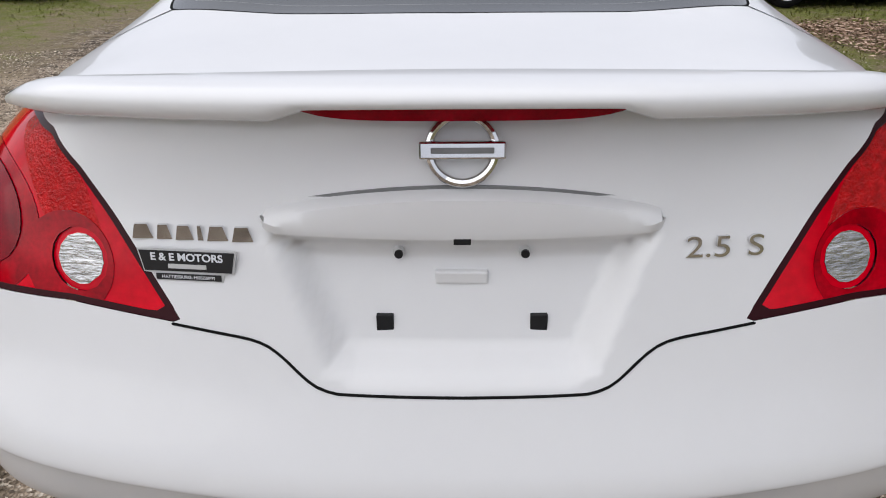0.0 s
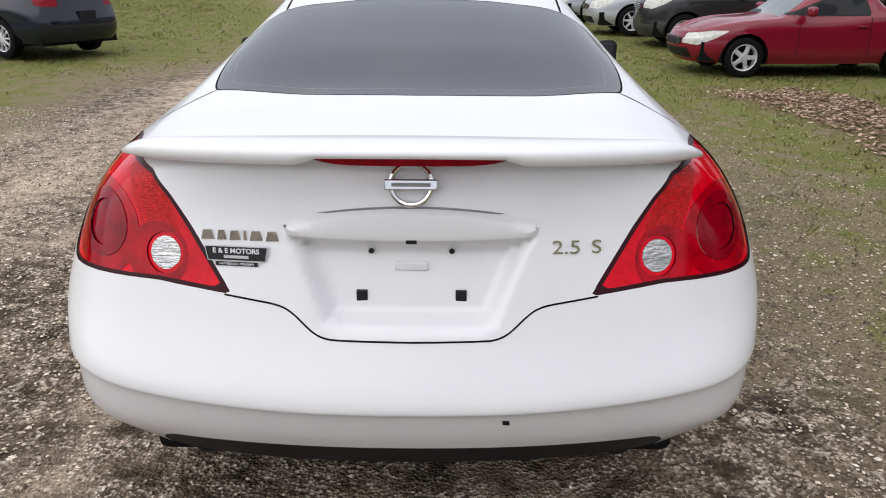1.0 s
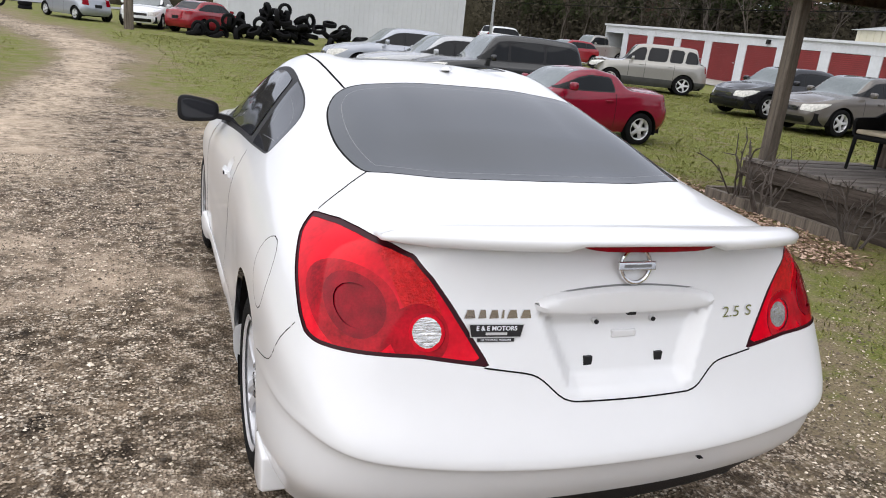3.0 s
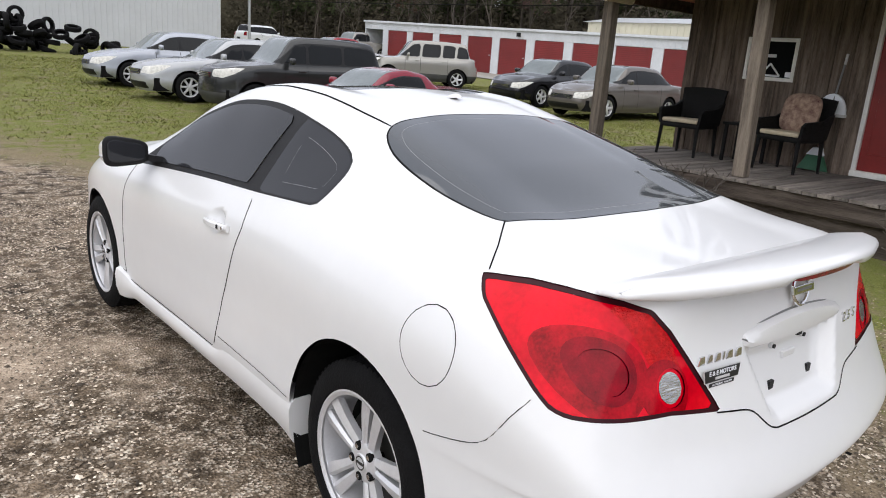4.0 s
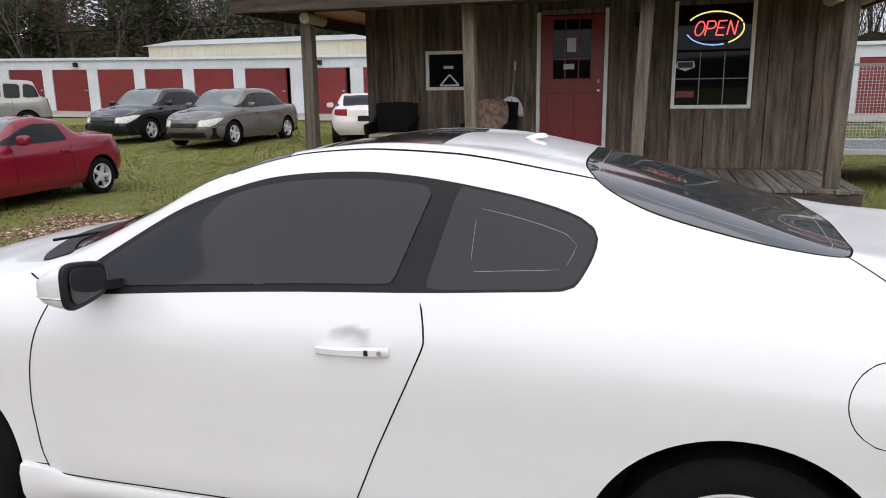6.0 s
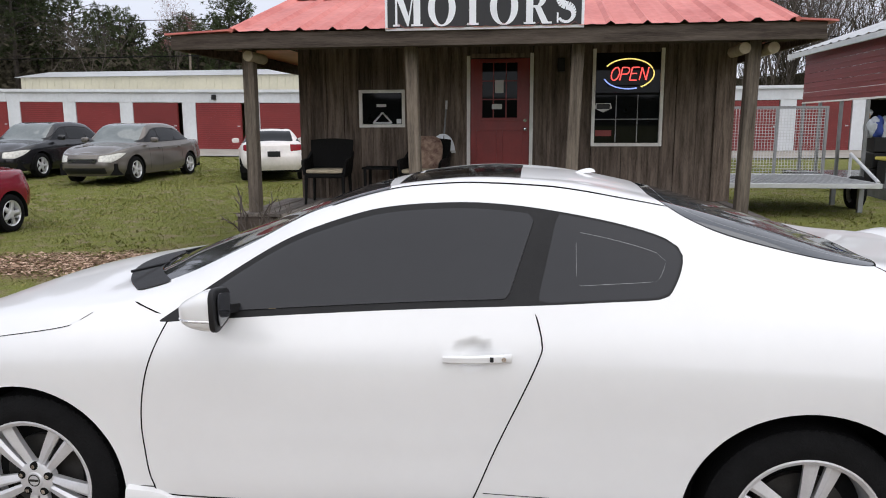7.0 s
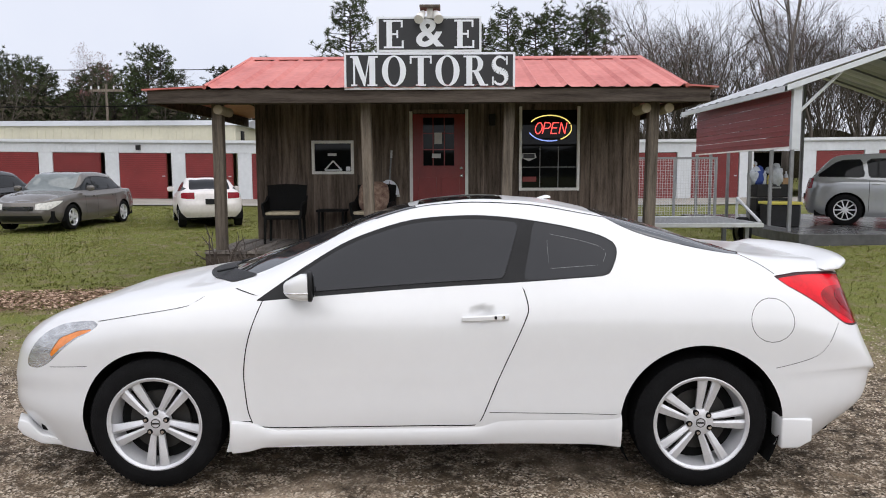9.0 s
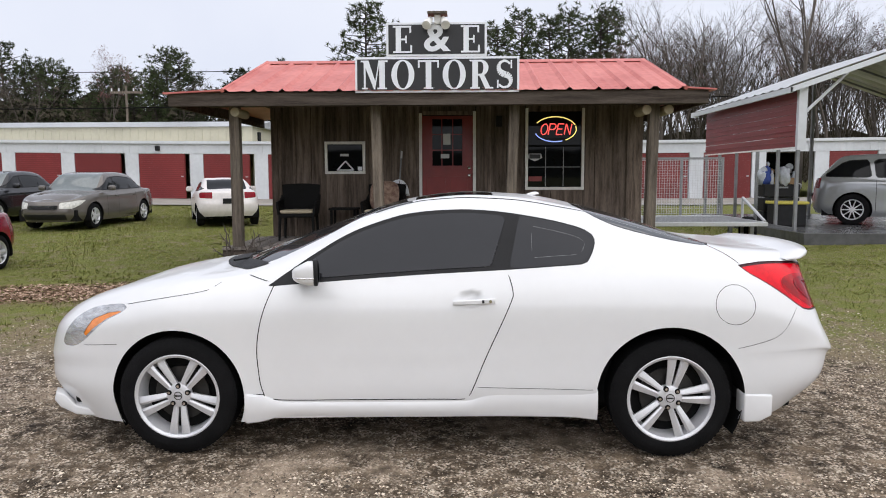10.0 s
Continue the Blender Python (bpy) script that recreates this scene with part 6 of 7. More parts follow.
for i, (mt, nm, lb) in enumerate(((pale_item, "cloth_bundle", "pale bundle of cloth"), (blue_item, "cloth_bundle", "blue bundle of cloth"), (pale_item, "bottle", "pale plastic bottle"), (plastic_yellow, "bottle", "yellow plastic bottle"), (tan_item, "cardboard_box", "small brown cardboard box"), (pale_item, "bag", "white plastic bag"), (blue_item, "bottle", "blue spray bottle"), (tan_item, "cardboard_box", "brown cardboard box"), (pale_item, "jug", "white plastic jug"))):
    x, y = 13.75 + rng.random() * 0.4, -7.75 - 0.095 * i
    bm = bmesh.new()
    if nm in ("bottle", "jug"):
        h = rng.uniform(0.22, 0.36)
        bm_tube(bm, (0, 0, 0), (0, 0, h * 0.7), 0.045, seg=12)
        bm_tube(bm, (0, 0, h * 0.7), (0, 0, h * 0.85), 0.045, 0.018, seg=12)
        bm_tube(bm, (0, 0, h * 0.85), (0, 0, h), 0.02, seg=12)
    elif nm == "cardboard_box":
        bm_box(bm, -0.09, -0.08, 0, 0.09, 0.08, 0.16, bevel=0.004)
    else:
        bmesh.ops.create_icosphere(bm, subdivisions=3, radius=0.15)
        for v in bm.verts:
            v.co *= 1 + 0.45 * noise.noise(v.co * 9 + Vector((i, 0, 0)))
            v.co.z = v.co.z * 1.5 + 0.2
    ob = finish(nm, bm, mt, None, "", nm not in ("cardboard_box",), pose(x, y, 1.27))
    tagged(ob, lb + " on the drawer unit", nm.replace("_", " "))
for i in range(12):
    x, y = 29.2 + rng.random(), -15.75 + 0.16 * i
    bm = bmesh.new()
    bmesh.ops.create_icosphere(bm, subdivisions=2, radius=0.16)
    for v in bm.verts:
        v.co *= 1 + 0.5 * noise.noise(v.co * 8 + Vector((i * 3, 0, 0)))
    ob = finish("stored_item", bm, rng.choice((pale_item, tan_item, steel_post, print_grey)), None, "", True, pose(x, y, 0.75 + rng.random() * 1.2))
    tagged(ob, "small item hanging in the open storage unit", "clutter", group="clutter in the storage unit")


# ---- trailer with a mesh ramp ----
def build_trailer():
    tr = thing("utility_trailer", "low grey utility trailer with a raised mesh ramp gate", "trailer")
    box_part("deck_plate", (9.9, -6.2, 0.50, 12.2, -3.4, 0.55), steel_post, tr)
    for y in (-6.2, -3.4):
        box_part("side_rail", (9.8, y - 0.03, 0.50, 12.3, y + 0.03, 0.58), galvanized, tr, bevel=0.006)
    for x in (9.8, 12.25):
        box_part("end_rail", (x - 0.03, -6.2, 0.50, x + 0.03, -3.4, 0.58), galvanized, tr, bevel=0.006)
    bm = bmesh.new()
    for k in range(26):
        y = -6.15 + k * 0.108
        bm_box(bm, 9.85, y, 0.552, 12.2, y + 0.02, 0.57)
    tagged(part("deck_slats", bm, galvanized, tr), kind="stuff")
    gate = box_part("gate_frame", (12.25, -6.2, 1.86, 12.30, -3.4, 1.91), steel_post, tr)
    for y in (-6.2, -5.27, -4.33, -3.43):
        box_part("gate_bar", (12.25, y, 0.58, 12.30, y + 0.05, 1.86), steel_post, gate)
    bm = bmesh.new()
    for k in range(48):
        y = -6.2 + k * 0.058
        bm_box(bm, 12.268, y, 0.60, 12.276, y + 0.006, 1.86)
    for k in range(22):
        z = 0.62 + k * 0.058
        bm_box(bm, 12.268, -6.2, z, 12.276, -3.4, z + 0.006)
    tagged(part("gate_mesh", bm, galvanized, gate), kind="stuff")
    bm = bmesh.new()
    bm_tube(bm, (10.0, -6.25, 0.58), (11.2, -6.25, 1.02), 0.03, seg=8)
    bm_tube(bm, (11.2, -6.25, 1.02), (11.2, -6.25, 0.5), 0.03, seg=8)
    part("handrail", bm, galvanized, tr)
    for x in (10.4, 11.6):
        box_part("leg", (x, -6.2, 0.02, x + 0.08, -6.12, 0.5), steel_post, tr)
        box_part("leg", (x, -3.5, 0.02, x + 0.08, -3.42, 0.5), steel_post, tr)
    w = build_wheel(tr, -6.35, 1, R=0.30, rim=0.19, x_face=0)
    w.matrix_basis = pose(11.0, -6.4, 0.33, 0, 0, 90)
    return tr


build_trailer()


# ---- poles and wires ----
def build_pole(x, y, h, r, label, cross=False, mat=None):
    p = thing("utility_pole", label, "pole")
    bm = bmesh.new()
    bm_tube(bm, (x, y, ground_z(x, y) - 0.2), (x, y, h), r, r * 0.75, seg=12)
    part("pole", bm, mat or post_wood, p)
    if cross:
        box_part("crossarm", (x - 0.05, y - 1.1, h - 0.5, x + 0.05, y + 1.1, h - 0.35), post_wood, p)
        for k in (-1, -0.5, 0.5, 1):
            bm = bmesh.new()
            bm_tube(bm, (x, y + k, h - 0.35), (x, y + k, h - 0.15), 0.05, seg=8)
            part("insulator", bm, print_grey, p)
    return p


build_pole(44.5, 22.4, 7.55, 0.10, "distant wooden power pole with a crossarm", True)
build_pole(20.5, 44.5, 8.0, 0.10, "pale tall pole beside the grey warehouse", False, galvanized)
build_pole(-2.2, 31.2, 7.0, 0.20, "thick brown wooden pole by the parked cars")
for za, zb, x in ((11.0, 12.0, 60.0), (6.4, 6.9, 42.0)):
    bm = bmesh.new()
    pts = [(x, y, za + (zb - za) * (y + 20) / 120 - 0.8 * math.sin(math.pi * (y + 20) / 120)) for y in range(-20, 101, 6)]
    for p, q in zip(pts, pts[1:]):
        bm_tube(bm, p, q, 0.032, seg=4)
    wire = finish("power_line", bm, seam_black)
    tagged(wire, "thin overhead power line across the sky", "cable")
hy = thing("hydrant", "faded red fire hydrant under a lime cone", "hydrant")
hz = ground_z(-7.3, 26.1)
bm = bmesh.new()
bm_lathe(bm, [(0.0, 0.16), (0.05, 0.16), (0.05, 0.11), (0.45, 0.11), (0.47, 0.14), (0.52, 0.14), (0.55, 0.11), (0.62, 0.05), (0.66, 0.0)], 20)
part("barrel", bm, hydrant_red, hy, smooth=True, m=pose(-7.3, 26.1, hz, 0, -90, 0))
bm = bmesh.new()
bm_tube(bm, (-7.3, 25.85, hz + 0.4), (-7.3, 26.35, hz + 0.4), 0.06, seg=12)
part("nozzle", bm, print_grey, hy)
cn = thing("traffic_cone", "lime plastic cone set over the hydrant", "cone")
bm = bmesh.new()
bm_lathe(bm, [(0.0, 0.17), (0.02, 0.17), (0.03, 0.14), (0.78, 0.04), (0.80, 0.0)], 20)
part("cone", bm, cone_lime, cn, smooth=True, m=pose(-7.3, 26.1, hz + 0.58, 0, -90, 0))

# ---- parked cars ----
def paint(name, color, rough=0.16, vary=0.06, coat=0.35, metal=0.0):
    return material(name, color, rough, vary=vary, scale=1.5, coat=coat, spec=0.4, metal=metal)


car_glass = material("car_window_glass", (0.008, 0.009, 0.010), 0.04, vary=0.2, scale=2, spec=0.22)
clad_plastic = material("dark_grey_cladding", (0.045, 0.045, 0.043), 0.6, vary=0.2, scale=4, spec=0.3)
lamp_glass = material("clouded_headlamp", (0.55, 0.54, 0.50), 0.12, vary=0.35, scale=16, bump=0.3, bump_scale=60, coat=0.8)
pale_glass = material("pale_windscreen", (0.13, 0.15, 0.15), 0.05, vary=0.25, scale=2, spec=0.9)
red_paint = paint("red_car_paint", (0.19, 0.006, 0.020))
pink_red = paint("faded_red_car_paint", (0.24, 0.015, 0.022))
dark_grey_paint = paint("dark_grey_car_paint", (0.020, 0.021, 0.021))
silver_paint = paint("silver_car_paint", (0.40, 0.41, 0.42), metal=0.35)
beige_silver = paint("beige_silver_car_paint", (0.31, 0.30, 0.275), metal=0.35)
taupe_paint = paint("taupe_grey_car_paint", (0.135, 0.122, 0.110), metal=0.35)
black_paint = paint("black_car_paint", (0.010, 0.010, 0.012))
navy_paint = paint("dark_navy_car_paint", (0.007, 0.009, 0.018))
dirty_white = paint("dirty_white_car_paint", (0.66, 0.62, 0.60), 0.4, 0.15)
clean_white = paint("plain_white_car_paint", (0.74, 0.75, 0.76))
silver_blue = paint("pale_silver_car_paint", (0.36, 0.38, 0.42), metal=0.35)

WHEEL_BANK = {}


def clone_tree(src, parent, m):
    """A copy of a part and its own parts under another thing, on the same meshes."""
    made = {}
    for o in (src, *src.children_recursive):
        c = o.copy()
        scene.collection.objects.link(c)
        made[o] = c
        c.parent = made.get(o.parent, parent)
        c.matrix_parent_inverse = o.matrix_parent_inverse
    made[src].matrix_basis = m
    return made[src]


def small_wheel(parent, y, sd, R, x_face, kind):
    key = (round(R, 3), kind)
    turn = pose(-sd * x_face, y, R) @ (Matrix.Identity(4) if sd > 0 else pose(0, 0, 0, 0, 0, 180))
    if key in WHEEL_BANK:
        return clone_tree(WHEEL_BANK[key], parent, turn)
    w = new("wheel")
    w.parent = parent
    w.matrix_basis = turn
    rim = R * 0.66
    bm = bmesh.new()
    bm_lathe(bm, [(0.012, rim), (-0.004, rim + 0.03), (0.0, R - 0.04), (0.02, R - 0.006), (0.10, R), (0.18, R - 0.006), (0.20, R - 0.05), (0.20, rim)], 40)
    part("tyre", bm, rubber, w, smooth=True)
    bm = bmesh.new()
    bm_lathe(bm, [(0.012, rim - 0.016), (0.002, rim - 0.003), (0.012, rim + 0.004), (0.05, rim - 0.02), (0.15, rim - 0.03)], 40)
    rm = part("rim", bm, alloy, w, "silver rim", smooth=True)
    bm = bmesh.new()
    n = {"five": 5, "seven": 7, "ten": 10}[kind]
    hw = {"five": 0.032, "seven": 0.024, "ten": 0.014}[kind]
    for i in range(n):
        vs = []
        rows = []
        for r, k in ((0.03, 1.2), (rim * 0.6, 0.9), (rim - 0.004, 1.1)):
            rows.append([bm.verts.new(p) for p in ((0.022, -hw * k, r), (0.016, 0, r), (0.022, hw * k, r), (0.05, hw * k, r), (0.05, -hw * k, r))])
        for a, b in zip(rows, rows[1:]):
            for j in range(5):
                bm.faces.new((a[j], a[(j + 1) % 5], b[(j + 1) % 5], b[j]))
        bmesh.ops.transform(bm, verts=[v for row in rows for v in row], matrix=Matrix.Rotation(2 * math.pi * i / n + 0.3, 4, "X"))
    part("spokes", bm, alloy, rm)
    bm = bmesh.new()
    bm_lathe(bm, [(0.012, 0.0), (0.012, 0.04), (0.03, 0.055)], 20)
    part("hub_cap", bm, alloy, rm)
    bm = bmesh.new()
    bm_lathe(bm, [(0.09, rim - 0.02), (0.09, 0.0)], 24)
    part("wheel_back", bm, seam_black, w)
    WHEEL_BANK[key] = w
    return w


def build_car(name, label, m, body, L=4.8, W=1.8, H=1.46, wb=2.75, front=0.95, R=0.325, nose=0.70, hood=0.95, belt=0.95, cowl=0.98, roof_f=0.25, roof_r=-0.95, base=-1.65, deck=1.05, glass=None, shield=None, rims="five", doors=4, bumper=None, wrecked=False, plate_dark=True, win_rear=None, clad=0.0, body_posts=()):
    """A parked car; lengths along it are from the middle of the wheelbase, forwards positive."""
    car = thing(name, label, "car", m)
    yf, yr, w = wb / 2 + front, wb / 2 + front - L, W / 2
    glass, shield = glass or car_glass, shield or pale_glass
    SW = [(yf, w * 0.90), (wb / 2 + 0.3, w * 0.975), (wb / 2, w), (0, w * 0.985), (-wb / 2, w), (-wb / 2 - 0.3, w * 0.985), (yr, w * 0.92)]
    tw, mid = 0.63, (roof_f + roof_r) / 2
    spine = [(yf - 0.28, nose + 0.07), ((yf + cowl) / 2, (nose + hood) / 2 + 0.075), (cowl + 0.12, hood + 0.02), (cowl, hood + 0.05), (roof_f + 0.12, H - 0.05), (roof_f - 0.15, H - 0.012), (mid, H), (roof_r + 0.1, H - 0.025), (roof_r - 0.1, H - 0.055), (base + 0.03, deck + 0.03), (base - 0.1, deck + 0.005), (yr + 0.16, deck - 0.02)]
    spine = sorted({round(a, 3): b for a, b in spine}.items())
    rail = [(a, b - (0.05 if a > cowl else 0.045)) for a, b in spine]
    w5k = [(yf, w * 0.68), (cowl + 0.1, w * 0.76), (cowl - 0.1, w * 0.76), (roof_f, w * (tw + 0.05)), (mid, w * (tw + 0.03)), (roof_r, w * (tw + 0.03)), (base, w * 0.70), (yr, w * 0.70)]
    levels = [
        level(yf - 0.12, yr + 0.10, [(yf, w * 0.86), (0, w * 0.93), (yr, w * 0.88)], [(yf, 0.20), (wb / 2 - 0.4, 0.20), (-wb / 2 + 0.4, 0.22), (yr, 0.28)]),
        level(yf - 0.01, yr + 0.02, SW, [(yf, 0.36), (0, 0.36), (yr, 0.42)]),
        level(yf, yr, SW, [(yf, 0.52), (0, 0.60), (yr, 0.60)]),
        level(yf - 0.03, yr + 0.05, [(a, b * 0.985) for a, b in SW], [(yf, nose - 0.09), (wb / 2, hood - 0.16), (0, belt - 0.13), (-wb / 2, belt - 0.11), (yr, deck - 0.26)]),
        level(yf - 0.08, yr + 0.10, [(a, b * 0.915) for a, b in SW], [(yf, nose - 0.01), (wb / 2, hood - 0.055), (cowl, hood - 0.02), (0, belt), (base, max(belt + 0.03, deck - 0.07)), (yr, deck - 0.10)], bow_r=0.10),
        level(yf - 0.16, yr + 0.14, w5k, rail, nr=12, bow_r=0.06),
        level(yf - 0.22, yr + 0.17, [(yf, w * 0.36), (yr, w * 0.36)], [(a, b - 0.012) for a, b in spine], bow_r=0.03),
        level(yf - 0.27, yr + 0.20, [(yf, 0.0), (yr, 0.0)], spine, bow_r=0.0),
    ]
    sk = Skin(car_surface(levels), 110, 43, 8)
    ww5 = pchip(w5k)
    rail_f = pchip(rail)

    def side(fn, lo=0.4):
        return lambda X: np.maximum(fn(X[:, 1], X[:, 2]), lo + X[:, 0])

    def plan(fn, z0=0.75):
        return lambda X: np.maximum(fn(-X[:, 0], X[:, 1]), z0 - X[:, 2])
    for yc in (wb / 2, -wb / 2):
        sk.cut(side(lambda y, z, yc=yc: np.hypot(y - yc, z - R) - (R + 0.05)), "hole")
    rear_q = base + 0.16 if base > yr + 0.35 else base + 0.12
    dlo = poly_sdf([(cowl - 0.02, belt + 0.03), (roof_f + 0.10, rail_f(np.array(roof_f + 0.1)) - 0.075), (roof_f - 0.15, H - 0.125), (mid, H - 0.115), (roof_r + 0.05, H - 0.145), (roof_r - 0.12, H - 0.21), (rear_q, belt + 0.12), (rear_q + 0.02, belt + 0.06), (0.0, belt + 0.03)])
    if win_rear is not None:
        dlo = poly_sdf([(cowl - 0.02, belt + 0.03), (roof_f + 0.10, rail_f(np.array(roof_f + 0.1)) - 0.075), (roof_f - 0.15, H - 0.11), (win_rear, H - 0.12), (win_rear - 0.06, belt + 0.03), (0.0, belt + 0.02)])
    if clad:
        sk.cut(lambda X: X[:, 2] - clad, "cladding", {"body"})
    sk.cut(side(lambda y, z: np.maximum.reduce([dlo(y, z)] + [0.045 - np.abs(y - p + (z - belt) * 0.12) for p in body_posts])), "trim", {"body"})
    posts = [0.12 if doors == 4 else -0.30] + ([-0.72] if doors == 4 else [])
    if win_rear is not None:
        posts = [0.42]
    sk.cut(side(lambda y, z: np.maximum.reduce([dlo(y, z) + 0.02] + [0.035 - np.abs(y - p + (z - belt) * 0.12) for p in posts] + [0.062 - np.abs(y - p + (z - belt) * 0.12) for p in body_posts])), "window", {"trim"})
    sk.cut(plan(lambda x, y: np.maximum.reduce([x - (ww5(y) - 0.05), y - (cowl + 0.06 - 0.12 * (x / w) ** 2), (roof_f + 0.02 - 0.06 * (x / w) ** 2) - y])), "windscreen", {"body"})
    sk.cut(plan(lambda x, y: np.maximum.reduce([x - (ww5(y) - 0.06), y - (roof_r - 0.05), (base + 0.05) - y]), deck + 0.02), "rear_window", {"body"})
    head = poly_sdf([(yf - 0.62, nose + 0.05), (yf - 0.40, nose + 0.045), (yf - 0.10, nose - 0.01), (yf - 0.02, nose - 0.15), (yf - 0.20, nose - 0.17), (yf - 0.42, nose - 0.07)])
    sk.cut(lambda X: np.maximum.reduce([head(X[:, 1], X[:, 2]), w * 0.45 + X[:, 0]]), "headlamp", {"body"})
    tail = poly_sdf([(yr - 0.05, deck - 0.03), (yr + 0.36, deck - 0.06), (yr + 0.28, deck - 0.20), (yr - 0.05, deck - 0.24)])
    if base < yr + 0.35:
        tail = poly_sdf([(yr - 0.05, deck + 0.02), (yr + 0.22, deck - 0.02), (yr + 0.18, deck - 0.30), (yr - 0.05, deck - 0.32)])
    sk.cut(lambda X: np.maximum.reduce([tail(X[:, 1], X[:, 2]), w * 0.50 + X[:, 0]]), "tail_lamp", {"body"})
    sk.cut(lambda X: np.maximum.reduce([np.abs(X[:, 2] - (nose - 0.13)) - 0.055, w * -0.42 - X[:, 0], yf - 0.35 - X[:, 1]]), "grille", {"body"})
    sk.cut(lambda X: np.maximum.reduce([np.abs(X[:, 2] - 0.33) - 0.07, w * -0.60 - X[:, 0], yf - 0.35 - X[:, 1]]), "air_intake", {"body"})
    dlines = ([cowl - 0.22, (posts[0] if win_rear is None else win_rear) - 0.05] if doors == 2 else [cowl - 0.22, posts[0], -0.92])
    for yy in dlines:
        sk.score(side(lambda y, z, yy=yy: np.maximum.reduce([y - yy, z - belt - 0.02, 0.30 - z])))
        sk.cut(side(lambda y, z, yy=yy: np.maximum.reduce([np.abs(y - yy) - 0.005, z - belt - 0.02, 0.30 - z])), "gap", {"body"})
    body_part = sk.panel("body", {"body"}, body, car)
    if clad:
        sk.panel("lower_cladding", {"cladding"}, clad_plastic, car, "dark grey lower bumper cladding")
    sk.panel("panel_gap", {"gap"}, seam_black, body_part)
    sk.panel("windscreen", {"windscreen"}, shield, car)
    sk.panel("rear_window", {"rear_window"}, glass, car)
    gr = sk.panel("grille", {"grille"}, black_plastic, car, offset=-0.004)
    sk.panel("air_intake", {"air_intake"}, black_plastic, car, offset=-0.004)
    for k in range(3):
        zz = nose - 0.165 + 0.035 * k
        box_part("grille_bar", (-w * 0.40, yf - 0.06, zz, w * 0.40, yf - 0.012, zz + 0.010), chrome, gr)
    for sd in (1, -1):
        sk.panel("window_trim", {"trim"}, black_plastic, car, sides=(sd,))
        sk.panel("side_window", {"window"}, glass, car, sides=(sd,))
        sk.panel("headlamp", {"headlamp"}, lamp_glass, car, sides=(sd,), offset=0.003)
        sk.panel("tail_lamp", {"tail_lamp"}, deep_red_lens, car, sides=(sd,), offset=0.003)
        for yc in (wb / 2, -wb / 2):
            small_wheel(car, yc, sd, R, w - 0.02, rims)
            bm = bmesh.new()
            bm_lathe(bm, [(-sd * (w - 0.02), R + 0.05), (-sd * (w - 0.32), R + 0.055), (-sd * (w - 0.32), 0.01)], 28)
            for v in bm.verts:
                v.co.z = max(v.co.z, 0.2 - R)
            part("wheel_liner", bm, seam_black, car, m=pose(0, yc, R))
        bm = bmesh.new()
        bmesh.ops.create_uvsphere(bm, u_segments=14, v_segments=9, radius=1)
        for v in bm.verts:
            px, py, pz = [math.copysign(abs(q) ** 0.6, q) for q in v.co]
            v.co = (-sd * (w + 0.07 + 0.10 * px), cowl - 0.32 + 0.06 * max(py, -0.6), belt + 0.09 + 0.07 * pz)
        part("door_mirror", bm, body, car, smooth=True)
        for k, yy in enumerate(dlines[1:]):
            bm = bmesh.new()
            bm_box(bm, -sd * (w - 0.03), yy + 0.06, belt - 0.13, -sd * (w + 0.012), yy + 0.22, belt - 0.10, bevel=0.008)
            part("door_handle", bm, body, car)
    box_part("underbody", (-w + 0.16, yr + 0.25, 0.22, w - 0.16, yf - 0.25, 0.5), seam_black, car)
    box_part("number_plate", (-0.16, yr - 0.012, 0.62, 0.16, yr + 0.03, 0.76), black_plastic if plate_dark else print_grey, car)
    if wrecked:
        rng = random.Random(3)
        for v in body_part.data.vertices:
            if v.co.y > yf - 0.75 and v.co.z > 0.45:
                k = (v.co.y - (yf - 0.75)) / 0.75
                v.co += Vector((0, -0.30 * k, 0.13 * k)) + 0.13 * k * noise.noise_vector(v.co * 3.0)
        bm = bmesh.new()
        for i in range(26):
            p = Vector((rng.uniform(-0.7, 0.7), yf - rng.uniform(0.1, 0.5), rng.uniform(0.35, 0.75)))
            q = p + Vector((rng.uniform(-0.3, 0.3), rng.uniform(-0.1, 0.1), rng.uniform(-0.15, 0.15)))
            bm_tube(bm, p, q, 0.03, seg=5)
        part("crumpled_metal", bm, black_plastic, car, "torn dark metal at the front")
    return car


def at(x, y, rz):
    """A pose on the ground, tipped a little where it slopes."""
    return pose(x, y, ground_z(x, y) - 0.015, math.degrees(0.022) if math.hypot(x, y) > 13 and abs(rz) < 60 else 0, 0, rz)


build_car("targa_coupe", "small red two-seat targa coupe on the grass", at(5.73, 8.15, 90), red_paint, L=4.0, W=1.69, H=1.26, wb=2.37, front=0.86, R=0.29, nose=0.62, hood=0.86, belt=0.86, cowl=0.66, roof_f=0.02, roof_r=-0.58, base=-0.98, deck=0.985, doors=2, win_rear=-0.55)
build_car("boxy_hatchback", "dark grey boxy hatchback with a damaged front bumper", at(6.15, 11.85, 86), dark_grey_paint, L=4.1, W=1.79, H=1.64, wb=2.55, front=0.82, R=0.325, nose=0.90, hood=1.06, belt=1.05, cowl=0.86, roof_f=0.25, roof_r=-1.45, base=-1.82, deck=1.12, clad=0.44)
build_car("saloon_car", "silver four-door saloon parked on the grass", at(5.85, 14.4, 88), silver_paint, L=4.93, W=1.86, H=1.47, wb=2.82, front=0.98, nose=0.74, rims="seven")
build_car("saloon_car", "pale silver saloon parked behind another", at(5.6, 17.7, 88), silver_blue, L=4.8, W=1.84, H=1.46, wb=2.75, rims="seven")
